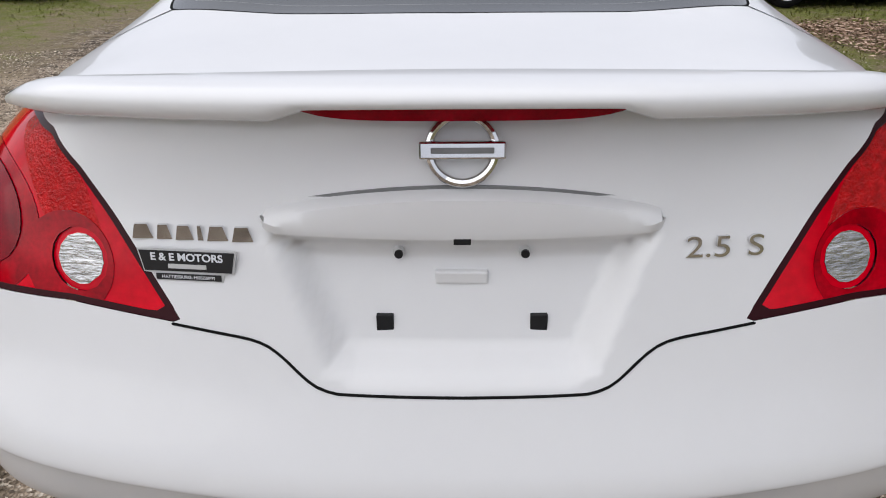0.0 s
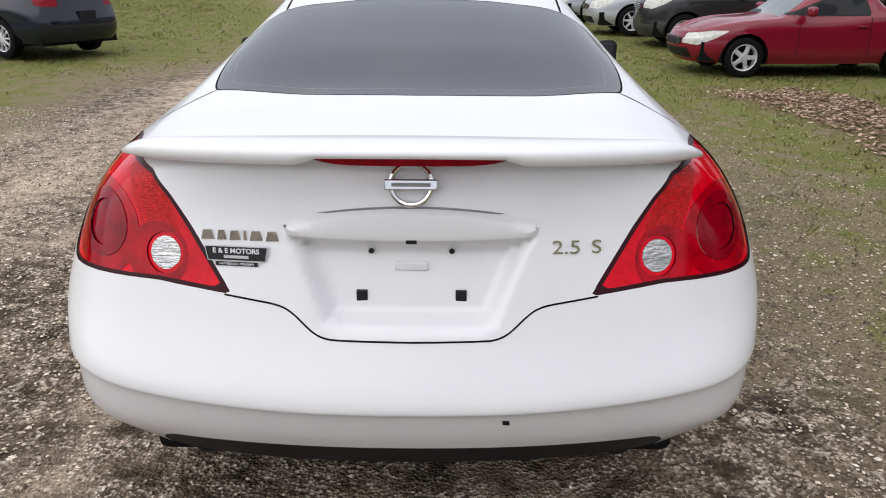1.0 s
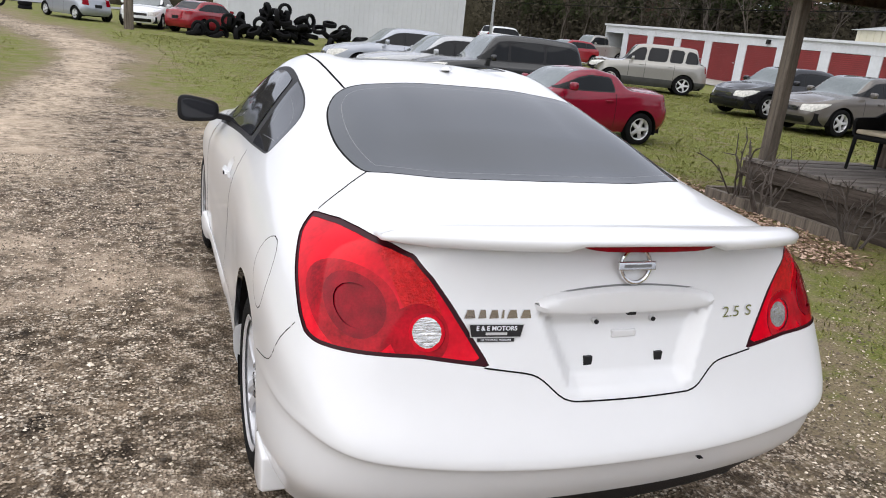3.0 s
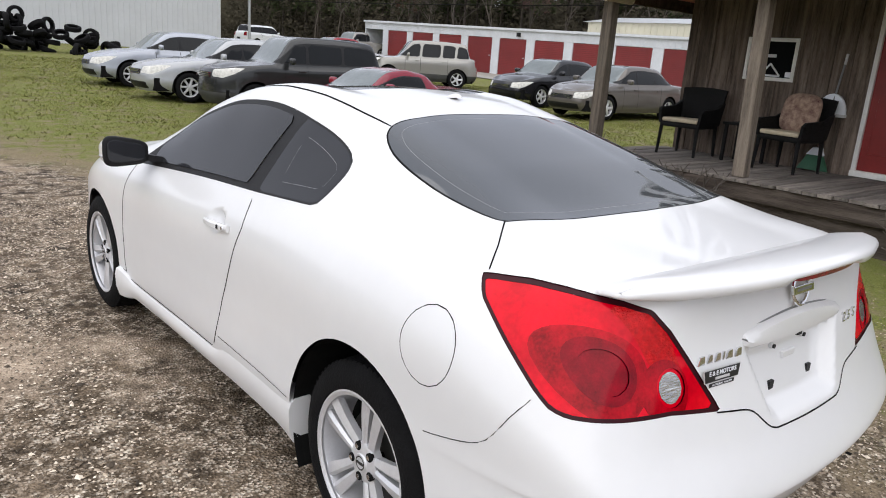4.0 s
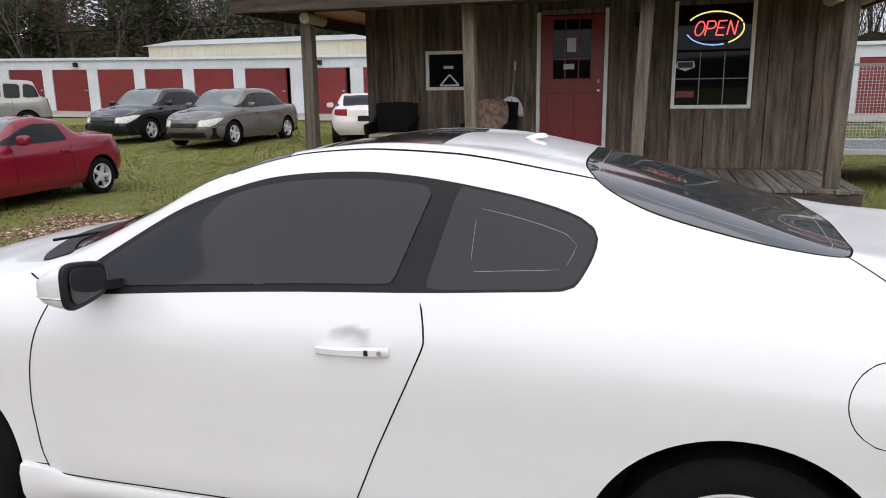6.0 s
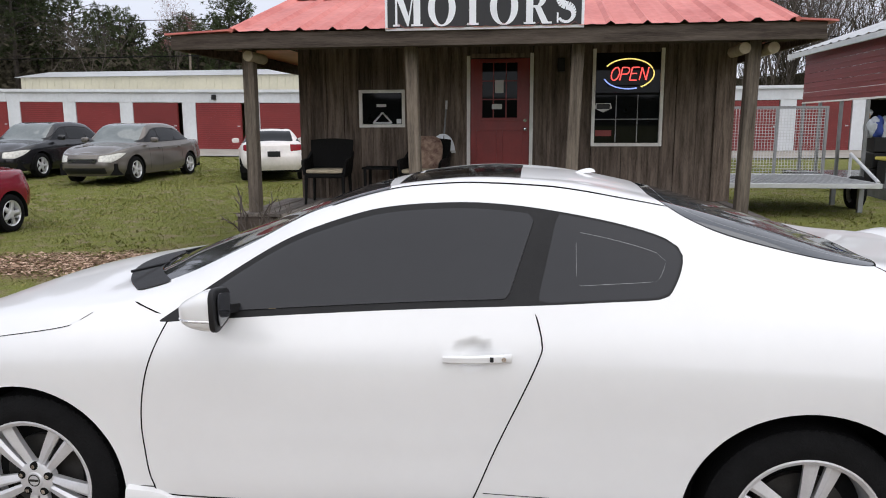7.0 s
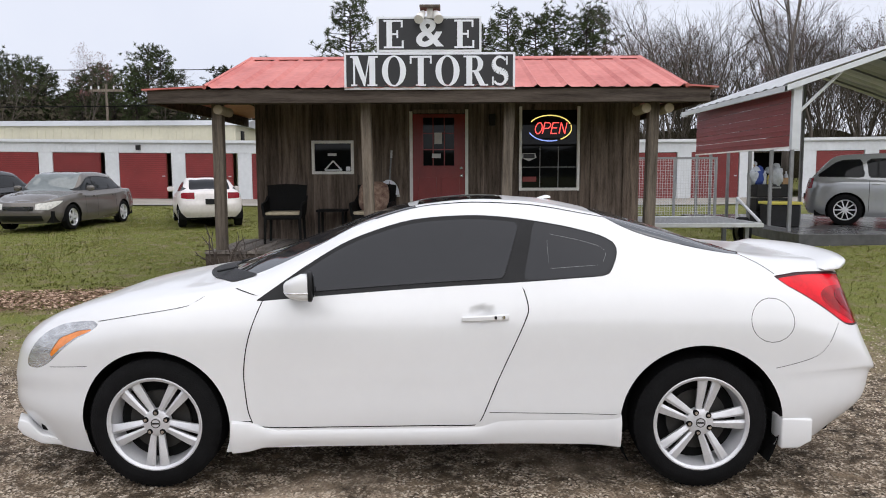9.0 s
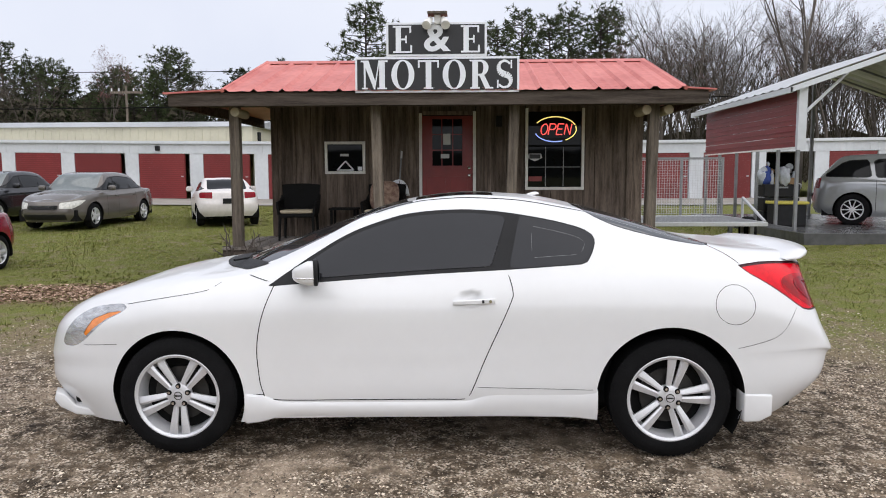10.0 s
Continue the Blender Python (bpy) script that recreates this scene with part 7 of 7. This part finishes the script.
build_car("station_suv", "white sport utility vehicle far back by the woods", at(24.5, 50.5, -75), clean_white, L=4.7, W=1.85, H=1.68, wb=2.75, R=0.35, nose=0.92, hood=1.08, belt=1.10, cowl=0.95, roof_f=0.3, roof_r=-1.7, base=-2.05, deck=1.18)
build_car("old_hatchback", "dull red hatchback far back on the grass", at(21.5, 35.4, 100), pink_red, L=4.3, W=1.75, H=1.42, wb=2.6, base=-1.75, roof_r=-1.2, deck=1.02)
build_car("pickup_truck", "tan pickup truck parked beside the storage row", at(27.0, 41.5, 95), beige_silver, L=5.3, W=1.9, H=1.78, wb=3.2, front=0.95, R=0.37, nose=0.98, hood=1.15, belt=1.15, cowl=0.95, roof_f=0.4, roof_r=-0.55, base=-0.75, deck=1.15, doors=2)
build_car("compact_suv", "beige silver compact SUV with a smashed open front", at(16.0, 20.0, 60), beige_silver, L=4.4, W=1.8, H=1.70, wb=2.62, front=0.88, R=0.35, nose=0.92, hood=1.05, belt=1.07, cowl=0.92, roof_f=0.3, roof_r=-1.55, base=-1.88, deck=1.15, wrecked=True, clad=0.50, body_posts=(0.12, -0.66, -1.22))
build_car("saloon_car", "black saloon with a chrome-edged grille on grass", at(16.2, 13.3, 90), black_paint, L=4.82, W=1.8, H=1.46, wb=2.776)
build_car("saloon_car", "taupe grey four-door saloon standing on the grass", at(15.55, 10.25, 89), taupe_paint, L=4.82, W=1.8, H=1.47, wb=2.776)
build_car("hatch_coupe", "dirty white coupe seen from behind on grass", at(16.65, 6.85, -67), dirty_white, L=4.1, W=1.69, H=1.32, wb=2.57, R=0.29, nose=0.65, hood=0.88, belt=0.90, cowl=0.85, roof_f=0.1, roof_r=-0.75, base=-1.45, deck=0.98, doors=2)
build_car("crossover_suv", "silver crossover SUV parked under the carport", pose(13.65, -11.45, 0.265, 0, 0, 153), silver_paint, L=4.72, W=1.92, H=1.74, wb=2.82, front=0.98, R=0.38, nose=0.95, hood=1.08, belt=1.12, cowl=0.98, roof_f=0.3, roof_r=-1.55, base=-2.15, deck=1.20, rims="ten", body_posts=(-0.98,))
build_car("luxury_saloon", "dark navy saloon with chrome boot strip on grass", at(-8.05, 10.15, 64), navy_paint, L=4.69, W=1.81, H=1.44, wb=2.84, front=0.80, base=-1.60, rims="ten")
build_car("mini_hatchback", "silver small hatchback with a black roof rack", at(-4.6, 36.2, 35), silver_blue, L=3.7, W=1.68, H=1.41, wb=2.47, front=0.65, R=0.30, nose=0.80, hood=0.95, belt=0.95, cowl=0.80, roof_f=0.25, roof_r=-1.2, base=-1.62, deck=1.02, doors=2)
build_car("saloon_car", "white saloon facing the lot beside a pole", at(-1.4, 34.9, 168), clean_white, L=4.9, W=1.85, H=1.50, wb=2.83)
build_car("small_saloon", "red small saloon seen from its rear corner", at(1.1, 33.9, -40), pink_red, L=4.5, W=1.72, H=1.44, wb=2.62)

# ---- tyres ----
bm = bmesh.new()
bm_lathe(bm, [(0.03, 0.20), (0.0, 0.23), (-0.005, 0.27), (0.015, 0.315), (0.05, 0.33), (0.10, 0.333), (0.15, 0.33), (0.185, 0.315), (0.205, 0.27), (0.20, 0.23), (0.17, 0.20)], 28)
first_tyre = tagged(finish("tyre", bm, rubber, None, "", True), "worn black tyre in a loose heap", "tyre", group="heap of old tyres")
rng = random.Random(12)
count = 0
heap = []
for layer in range(5):
    n = (26, 22, 16, 9, 4)[layer]
    for i in range(n):
        x = 4.7 + rng.uniform(-1, 1) * (4.4 - 0.75 * layer)
        y = 32.0 + rng.uniform(-1, 1) * (1.5 - 0.25 * layer)
        z = ground_z(x, y) + 0.16 + layer * 0.30 + rng.uniform(-0.06, 0.08)
        heap.append((x, y, z, rng.uniform(50, 130) if rng.random() < 0.6 else rng.uniform(-20, 20), rng.uniform(0, 360)))
for x, y, z, ty, tz in heap + [(0.6, 31.4, 0.46 + 0.33, 5, 75), (-8.6, 41.0, 0.7 + 0.33, 0, 100), (-7.4, 41.0, 0.75 + 0.1, 90, 0), (-7.4, 41.0, 0.75 + 0.31, 90, 0), (-7.1, 41.0, 0.75 + 0.74, 0, 95)]:
    mm = pose(x, y, z, 0, ty, tz)
    if count == 0:
        first_tyre.matrix_basis = mm
    else:
        copy_thing(first_tyre, mm)
    count += 1


# ---- woods ----
def mesh_of(name, verts, faces, mat):
    me = bpy.data.meshes.new(name)
    me.from_pydata(verts, [], faces)
    me.materials.append(mat)
    return me


def cone_into(verts, faces, a, b, ra, rb, seg=5):
    d = (b - a)
    if d.length < 1e-4:
        return
    q = d.to_track_quat("Z", "Y")
    o = len(verts)
    for p, r in ((a, ra), (b, rb)):
        for k in range(seg):
            t = 2 * math.pi * k / seg
            verts.append(p + q @ Vector((r * math.cos(t), r * math.sin(t), 0)))
    for k in range(seg):
        faces.append((o + k, o + (k + 1) % seg, o + seg + (k + 1) % seg, o + seg + k))


def pine_meshes(seed, h):
    rng = random.Random(seed)
    tv, tf, cv, cf = [], [], [], []
    lean = Vector((rng.uniform(-0.3, 0.3), rng.uniform(-0.3, 0.3), 0))
    pts = [Vector((0, 0, -0.5)), Vector((0, 0, h * 0.35)) + lean * 0.4, Vector((0, 0, h * 0.7)) + lean, Vector((0, 0, h * 0.98)) + lean * 1.2]
    for i in range(3):
        cone_into(tv, tf, pts[i], pts[i + 1], 0.17 * (1 - 0.28 * i), 0.17 * (1 - 0.28 * (i + 1)), 8)
    start = rng.uniform(0.40, 0.52)
    for i in range(60):
        u = start + (1 - start) * (i / 60) ** 0.9
        z = h * u
        v = (u - start) / (1 - start)
        reach = h * 0.185 * (0.35 + 0.65 * math.sin(math.pi * min(1.0, 0.28 + 0.72 * v))) * rng.uniform(0.4, 1.2) + 0.15
        a = i * 2.4 + rng.uniform(-0.5, 0.5)
        p = lean * u + Vector((0, 0, z))
        q = p + Vector((math.cos(a) * reach, math.sin(a) * reach, reach * rng.uniform(0.05, 0.55)))
        cone_into(tv, tf, p, q, 0.04, 0.012, 4)
        for k in range(7):
            c = p.lerp(q, rng.uniform(0.55, 1.05)) + Vector([rng.uniform(-0.30, 0.30) for _ in range(3)])
            for s in range(16):
                d = Vector([rng.gauss(0, 1) for _ in range(3)]).normalized()
                e = d.cross(Vector((rng.gauss(0, 1), rng.gauss(0, 1), rng.gauss(0, 1)))).normalized()
                ln, wd = rng.uniform(0.16, 0.34), 0.026
                o = len(cv)
                cv.extend([c - e * wd, c + e * wd, c + d * ln])
                cf.append((o, o + 1, o + 2))
    return tv, tf, cv, cf


def bare_meshes(seed, h, buds=False):
    rng = random.Random(seed)
    tv, tf, bv, bf = [], [], [], []

    def grow(p, d, ln, r, depth):
        q = p + d * ln
        cone_into(tv, tf, p, q, r, r * 0.68, 6 if depth < 2 else 4 if depth < 4 else 3)
        if depth >= 6 or ln < 0.18:
            if buds and rng.random() < 0.5:
                for _ in range(3):
                    c = q + Vector([rng.uniform(-0.15, 0.15) for _ in range(3)])
                    o = len(bv)
                    bv.extend([c, c + Vector((0.07, 0.02, 0.05)), c + Vector((0.0, 0.06, 0.07))])
                    bf.append((o, o + 1, o + 2))
            return
        for k in range(2 if depth < 1 else 3):
            spread = 0.32 if depth == 0 else 0.55
            nd = (d + Vector([rng.uniform(-spread, spread) for _ in range(3)]) + Vector((0, 0, 0.10))).normalized()
            grow(q if k < 2 else p.lerp(q, rng.uniform(0.4, 0.8)), nd, ln * rng.uniform(0.60, 0.84), r * (0.66 if k == 0 else 0.45), depth + 1)
    grow(Vector((0, 0, -0.3)), Vector((rng.uniform(-0.05, 0.05), rng.uniform(-0.05, 0.05), 1)).normalized(), h * 0.30, h * 0.012, 0)
    return tv, tf, bv, bf


def plant(kind, label, meshes, m, group):
    t = thing(kind, label, "tree", m, group=group)
    for nm, me in meshes:
        o = new(nm, me)
        o.parent = t
        if nm == "bud_spray":
            o["kind"] = "stuff"
    return t


pines = []
for k in range(4):
    tv, tf, cv, cf = pine_meshes(30 + k, 11.0)
    pines.append((("trunk", mesh_of("trunk", tv, tf, bark)), ("crown", mesh_of("crown", cv, cf, pine_green))))
bares = []
for k in range(4):
    tv, tf, bv, bf = bare_meshes(60 + k, 11.0, k == 1)
    ms = [("trunk", mesh_of("trunk", tv, tf, twig_mat))]
    if bv:
        ms.append(("bud_spray", mesh_of("bud_spray", bv, bf, bud_mat)))
    bares.append(tuple(ms))
rng = random.Random(77)


def scaled(x, y, s):
    return pose(x, y, ground_z(x, y), 0, 0, rng.uniform(0, 360)) @ Matrix.Diagonal((s * rng.uniform(0.9, 1.15), s * rng.uniform(0.9, 1.15), s, 1))


# pines behind the storage row and beyond the warehouse
for i in range(112):
    y = 11 + i * 0.8 + rng.uniform(-1, 1)
    x = rng.uniform(47, 58)
    s = rng.uniform(0.60, 0.88) if y < 36 else rng.uniform(0.85, 1.2)
    plant("pine_tree", "tall dark green pine in the woods", pines[i % 4], scaled(x, y, s), "pine trees behind the storage row")
for y, s, x in ((9.0, 0.62, 52), (7.4, 1.24, 54), (4.6, 0.98, 57), (-3.0, 1.10, 54), (-4.9, 1.22, 56), (-7.0, 1.15, 54), (-8.8, 1.24, 56), (-10.8, 1.20, 55), (-12.2, 1.26, 57)):
    plant("pine_tree", "tall slender pine above the red roof", pines[int(abs(y)) % 4], scaled(x, y, s), "pine trees behind the office")
for i in range(130):
    y = -11 - i * 0.33 + rng.uniform(-0.8, 0.8)
    x = rng.uniform(42, 60)
    plant("bare_tree", "leafless grey hardwood in late winter", bares[i % 4], scaled(x, y, rng.uniform(0.75, 1.2)), "bare trees behind the carport")
for i in range(14):
    y = 20 + i * 4.5
    plant("bare_tree", "thin leafless tree among the pines", bares[i % 4], scaled(rng.uniform(44, 47), y, rng.uniform(0.6, 0.9)), "bare trees among the pines")
plant("bare_tree", "large spreading leafless tree above the carport", bares[2], scaled(38, -19.5, 1.55), "bare trees behind the carport")


def brush_belt():
    """Undergrowth and saplings between the trunks."""
    rng = random.Random(5)
    verts, faces = [], []
    for i in range(8500):
        y = rng.uniform(-52, 112)
        x = rng.uniform(46, 62) if y > -10 else rng.uniform(42, 60)
        twiggy = y < 2
        top = (8.0 if y > 34 else 5.6 if y > 8 else 3.0) if y > -10 else 8.0
        z = ground_z(x, y) + top * rng.random() ** 1.3
        for _ in range(9):
            c = Vector((x, y, z)) + Vector([rng.gauss(0, 0.6) for _ in range(3)])
            d = Vector([rng.gauss(0, 1) for _ in range(3)]).normalized() * rng.uniform(0.25, 0.6)
            e = d.orthogonal().normalized() * rng.uniform(0.08, 0.20)
            if twiggy:
                d = Vector((rng.gauss(0, 0.35), rng.gauss(0, 0.35), rng.uniform(0.3, 1.3)))
                e = d.orthogonal().normalized() * rng.uniform(0.012, 0.03)
            o = len(verts)
            verts.extend([c - e, c + e, c + d])
            faces.append((o, o + 1, o + 2))
    ob = new("undergrowth", mesh_of("undergrowth", verts, faces, brush_mat))
    tagged(ob, "dense dull brown-green undergrowth of the woods", "undergrowth", kind="stuff")


brush_belt()
far = thing("far_woods", "dark wall of distant woods, closed by an unseen stretch behind the camera", "woods", kind="structure")
bm = bmesh.new()
top, low = [], []
rng = random.Random(8)
# the stretch behind the camera is unseen, added to darken the window reflections
path = [(75, -90), (68, -40), (66, 0), (68, 40), (66, 90), (30, 125), (-20, 120), (-70, 100), (-95, 40), (-95, -40), (-60, -95), (10, -110), (75, -90)]
for i, (x, y) in enumerate(smooth_line(path, 24)):
    h = 4.5 + 1.5 * noise.noise((i * 0.35, 0, 0)) + rng.uniform(-0.5, 0.5)
    h += 3.5 if y > 25 else 0
    top.append(bm.verts.new((x + rng.uniform(-1, 1), y, 1.0 + h)))
    low.append(bm.verts.new((x, y, 0.5)))
for i in range(len(top) - 1):
    bm.faces.new((low[i], low[i + 1], top[i + 1], top[i]))
part("treeline", bm, brush_mat, far)


# ---- shrubs by the porch ----
def build_shrub(x, y, h, seed):
    rng = random.Random(seed)
    tv, tf = [], []
    for i in range(9):
        a = rng.uniform(0, 6.28)
        p = Vector((0.06 * math.cos(a), 0.06 * math.sin(a), -0.05))
        d = Vector((math.cos(a) * 0.45, math.sin(a) * 0.45, 1)).normalized()
        r = rng.uniform(0.010, 0.016)
        for k in range(5):
            q = p + d * h * rng.uniform(0.16, 0.26)
            cone_into(tv, tf, p, q, r, r * 0.85, 5)
            if k > 0:
                for _ in range(2):
                    e = (d + Vector([rng.uniform(-0.9, 0.9) for _ in range(3)])).normalized()
                    cone_into(tv, tf, q, q + e * rng.uniform(0.05, 0.16), r * 0.8, r * 0.55, 4)
            p, r = q, r * 0.86
            d = (d + Vector([rng.uniform(-0.45, 0.45) for _ in range(2)] + [0.1])).normalized()
    sh = thing("bare_shrub", "leafless pruned shrub beside the porch", "shrub", pose(x, y, ground_z(x, y)))
    o = new("branching_stem", mesh_of("branching_stem", tv, tf, twig_mat))
    o.parent = sh


build_shrub(5.2, 2.85, 0.80, 1)
build_shrub(5.15, 2.45, 0.62, 2)
build_shrub(5.1, 1.2, 0.62, 3)
build_shrub(5.15, -1.0, 0.5, 4)
build_shrub(5.1, -2.2, 0.5, 5)
kb = thing("garden_kerb", "weathered timber edging along the porch bed", "kerb")
for a, b in (((5.16, 3.36), (6.2, 3.42)), ((5.12, 3.28), (5.12, 1.2))):
    bm = bmesh.new()
    d = Vector((b[0] - a[0], b[1] - a[1], 0))
    nrm = Vector((-d.y, d.x, 0)).normalized() * 0.045
    A, B = Vector((*a, -0.02)), Vector((*b, -0.02))
    bm_poly(bm, [A - nrm, B - nrm, B + nrm, A + nrm], (0, 0, 0.13))
    part("timber", bm, post_wood, kb)


# ---- loose stones and grass ----
def ramp_stops(node, stops):
    els = node.color_ramp.elements
    while len(els) < len(stops):
        els.new(0.5)
    for e, (p, c) in zip(els, sorted(stops)):
        e.position, e.color = p, (*c, 1)


def drive_mask(x, y):
    dx = float(np.interp(y, (-30, 0, 4, 8, 14, 20, 26), (-1.5, -1.5, -1.5, -2.3, -2.6, -2.9, -5.0)))
    dw = float(np.interp(y, (-30, 0, 4, 8, 14, 20, 34), (3.4, 3.2, 2.6, 1.3, 1.2, 1.5, 2.2)))
    return abs(x - dx) - dw


def scatter_stones():
    rng = random.Random(21)
    verts, faces = [], []
    base = [(1, 0, 0), (-1, 0, 0), (0, 1, 0), (0, -1, 0), (0, 0, 1)]
    tri = [(0, 2, 4), (2, 1, 4), (1, 3, 4), (3, 0, 4)]
    n = 0
    while n < 150000:
        x, y = rng.uniform(-5.5, 4.2), rng.uniform(-4.6, 4.5)
        dd = drive_mask(x, y)
        if rng.random() > (1.0 if dd < 0 else math.exp(-dd * 0.9)) or abs(noise.noise((x * 0.8, y * 0.8, 5))) > rng.random() * 1.2:
            continue
        s = min(0.020, rng.lognormvariate(-5.10, 0.36))
        z = ground_z(x, y) - 0.008 + 0.018 * noise.noise((x * 0.7, y * 0.7, 0))
        c, sn = math.cos(rng.uniform(0, 6.28)), 0
        a = rng.uniform(0, 6.28)
        ca, sa = math.cos(a), math.sin(a)
        o = len(verts)
        fx, fy, fz = rng.uniform(0.7, 1.5), rng.uniform(0.6, 1.1), rng.uniform(0.4, 0.8)
        for bx, by, bz in base:
            px, py = bx * fx * s * rng.uniform(0.7, 1.2), by * fy * s * rng.uniform(0.7, 1.2)
            verts.append((x + px * ca - py * sa, y + px * sa + py * ca, z + bz * fz * s))
        faces.extend((o + i, o + j, o + k) for i, j, k in tri)
        n += 1
    m = bpy.data.materials.new("loose_stone")
    m.use_nodes = True
    nd, l = m.node_tree.nodes, m.node_tree.links
    geo = nd.new("ShaderNodeNewGeometry")
    r = nd.new("ShaderNodeValToRGB")
    ramp_stops(r, ((0.0, (0.050, 0.038, 0.027)), (1.0, (0.84, 0.75, 0.62)), (0.5, (0.22, 0.168, 0.118)), (0.82, (0.58, 0.48, 0.37))))
    l.new(geo.outputs["Random Per Island"], r.inputs["Fac"])
    l.new(r.outputs["Color"], nd["Principled BSDF"].inputs["Base Color"])
    nd["Principled BSDF"].inputs["Roughness"].default_value = 0.85
    tagged(new("gravel", mesh_of("gravel", verts, faces, m)), "loose brown and pale gravel stones on the drive", "gravel", kind="stuff")


scatter_stones()


def scatter_leaves():
    rng = random.Random(31)
    verts, faces = [], []
    bed = line_dist([(4.4, 5.6), (4.9, 4.4), (4.7, 3.0), (4.6, 1.4)])
    n = 0
    while n < 7000:
        x, y = rng.uniform(2.6, 6.2), rng.uniform(0.2, 6.8)
        d = float(bed(np.array([x]), np.array([y]))[0])
        if (x > 5.06 and y < 3.5) or rng.random() > 1.25 - d / 0.7 + 0.6 * noise.noise((x * 1.3, y * 1.3, 7)):
            continue
        z = ground_z(x, y) + 0.018 * noise.noise((x * 0.7, y * 0.7, 0)) - 0.006
        a, s = rng.uniform(0, 6.28), rng.uniform(0.016, 0.042)
        u = Vector((math.cos(a), math.sin(a), rng.uniform(-0.3, 0.3))) * s
        v = Vector((-math.sin(a), math.cos(a), rng.uniform(-0.5, 0.5))) * s * rng.uniform(0.3, 0.55)
        p = Vector((x, y, z + 0.012))
        o = len(verts)
        verts.extend([p - u, p - v * 0.9 + Vector((0, 0, 0.004)), p + u, p + v + Vector((0, 0, 0.004))])
        faces.append((o, o + 1, o + 2, o + 3))
        n += 1
    m = bpy.data.materials.new("dry_leaves")
    m.use_nodes = True
    nd, l = m.node_tree.nodes, m.node_tree.links
    geo = nd.new("ShaderNodeNewGeometry")
    r = nd.new("ShaderNodeValToRGB")
    ramp_stops(r, ((0.0, (0.07, 0.042, 0.028)), (1.0, (0.66, 0.49, 0.38)), (0.5, (0.29, 0.190, 0.130))))
    l.new(geo.outputs["Random Per Island"], r.inputs["Fac"])
    l.new(r.outputs["Color"], nd["Principled BSDF"].inputs["Base Color"])
    nd["Principled BSDF"].inputs["Roughness"].default_value = 0.95
    nd["Principled BSDF"].inputs["Specular IOR Level"].default_value = 0.05
    tagged(new("leaf_litter", mesh_of("leaf_litter", verts, faces, m)), "dry brown and tan fallen leaves by the porch", "leaves", kind="stuff")


scatter_leaves()


def scatter_grass():
    rng = random.Random(22)
    verts, faces = [], []
    n = 0
    while n < 130000:
        r = rng.random() ** 0.85 * 30
        a = rng.uniform(-1.2, 2.4)
        x, y = -1.5 + r * math.cos(a), -1 + r * math.sin(a)
        dd = drive_mask(x, y)
        keep = 1 - math.exp(-max(0, dd) * 0.25)
        if x > 5.3 and x < 10.5 and -3.3 < y < 3.2:
            continue
        if x > 23.8 or (x > 10.8 and -14.6 < y < -7.4):
            continue
        if abs(x) < 1.0 and abs(y) < 2.4:
            continue
        if rng.random() > keep * (0.35 + 0.9 * abs(noise.noise((x * 0.6, y * 0.6, 2)))):
            continue
        z = ground_z(x, y) - 0.012
        for _ in range(3):
            h = rng.uniform(0.008, 0.030) * (1 + r / 40)
            t = rng.uniform(0, 6.28)
            w = 0.002 + 0.00035 * r
            o = len(verts)
            px, py = x + rng.uniform(-0.03, 0.03), y + rng.uniform(-0.03, 0.03)
            verts.extend([(px - w * math.cos(t), py - w * math.sin(t), z), (px + w * math.cos(t), py + w * math.sin(t), z), (px + rng.uniform(-0.03, 0.03), py + rng.uniform(-0.03, 0.03), z + h)])
            faces.append((o, o + 1, o + 2))
        n += 1
    m = bpy.data.materials.new("grass_blades")
    m.use_nodes = True
    nd, l = m.node_tree.nodes, m.node_tree.links
    geo = nd.new("ShaderNodeNewGeometry")
    r = nd.new("ShaderNodeValToRGB")
    ramp_stops(r, ((0.0, (0.135, 0.155, 0.034)), (1.0, (0.37, 0.325, 0.15)), (0.55, (0.205, 0.218, 0.055)), (0.82, (0.285, 0.265, 0.09))))
    l.new(geo.outputs["Random Per Island"], r.inputs["Fac"])
    l.new(r.outputs["Color"], nd["Principled BSDF"].inputs["Base Color"])
    nd["Principled BSDF"].inputs["Roughness"].default_value = 0.9
    nd["Principled BSDF"].inputs["Specular IOR Level"].default_value = 0.0
    gm = mesh_of("grass", verts, faces, m)
    gm.shade_smooth()
    gm.normals_split_custom_set_from_vertices([(0, 0, 1)] * len(verts))
    tagged(new("grass", gm), "thin short green and straw grass", "grass", kind="stuff")


scatter_grass()
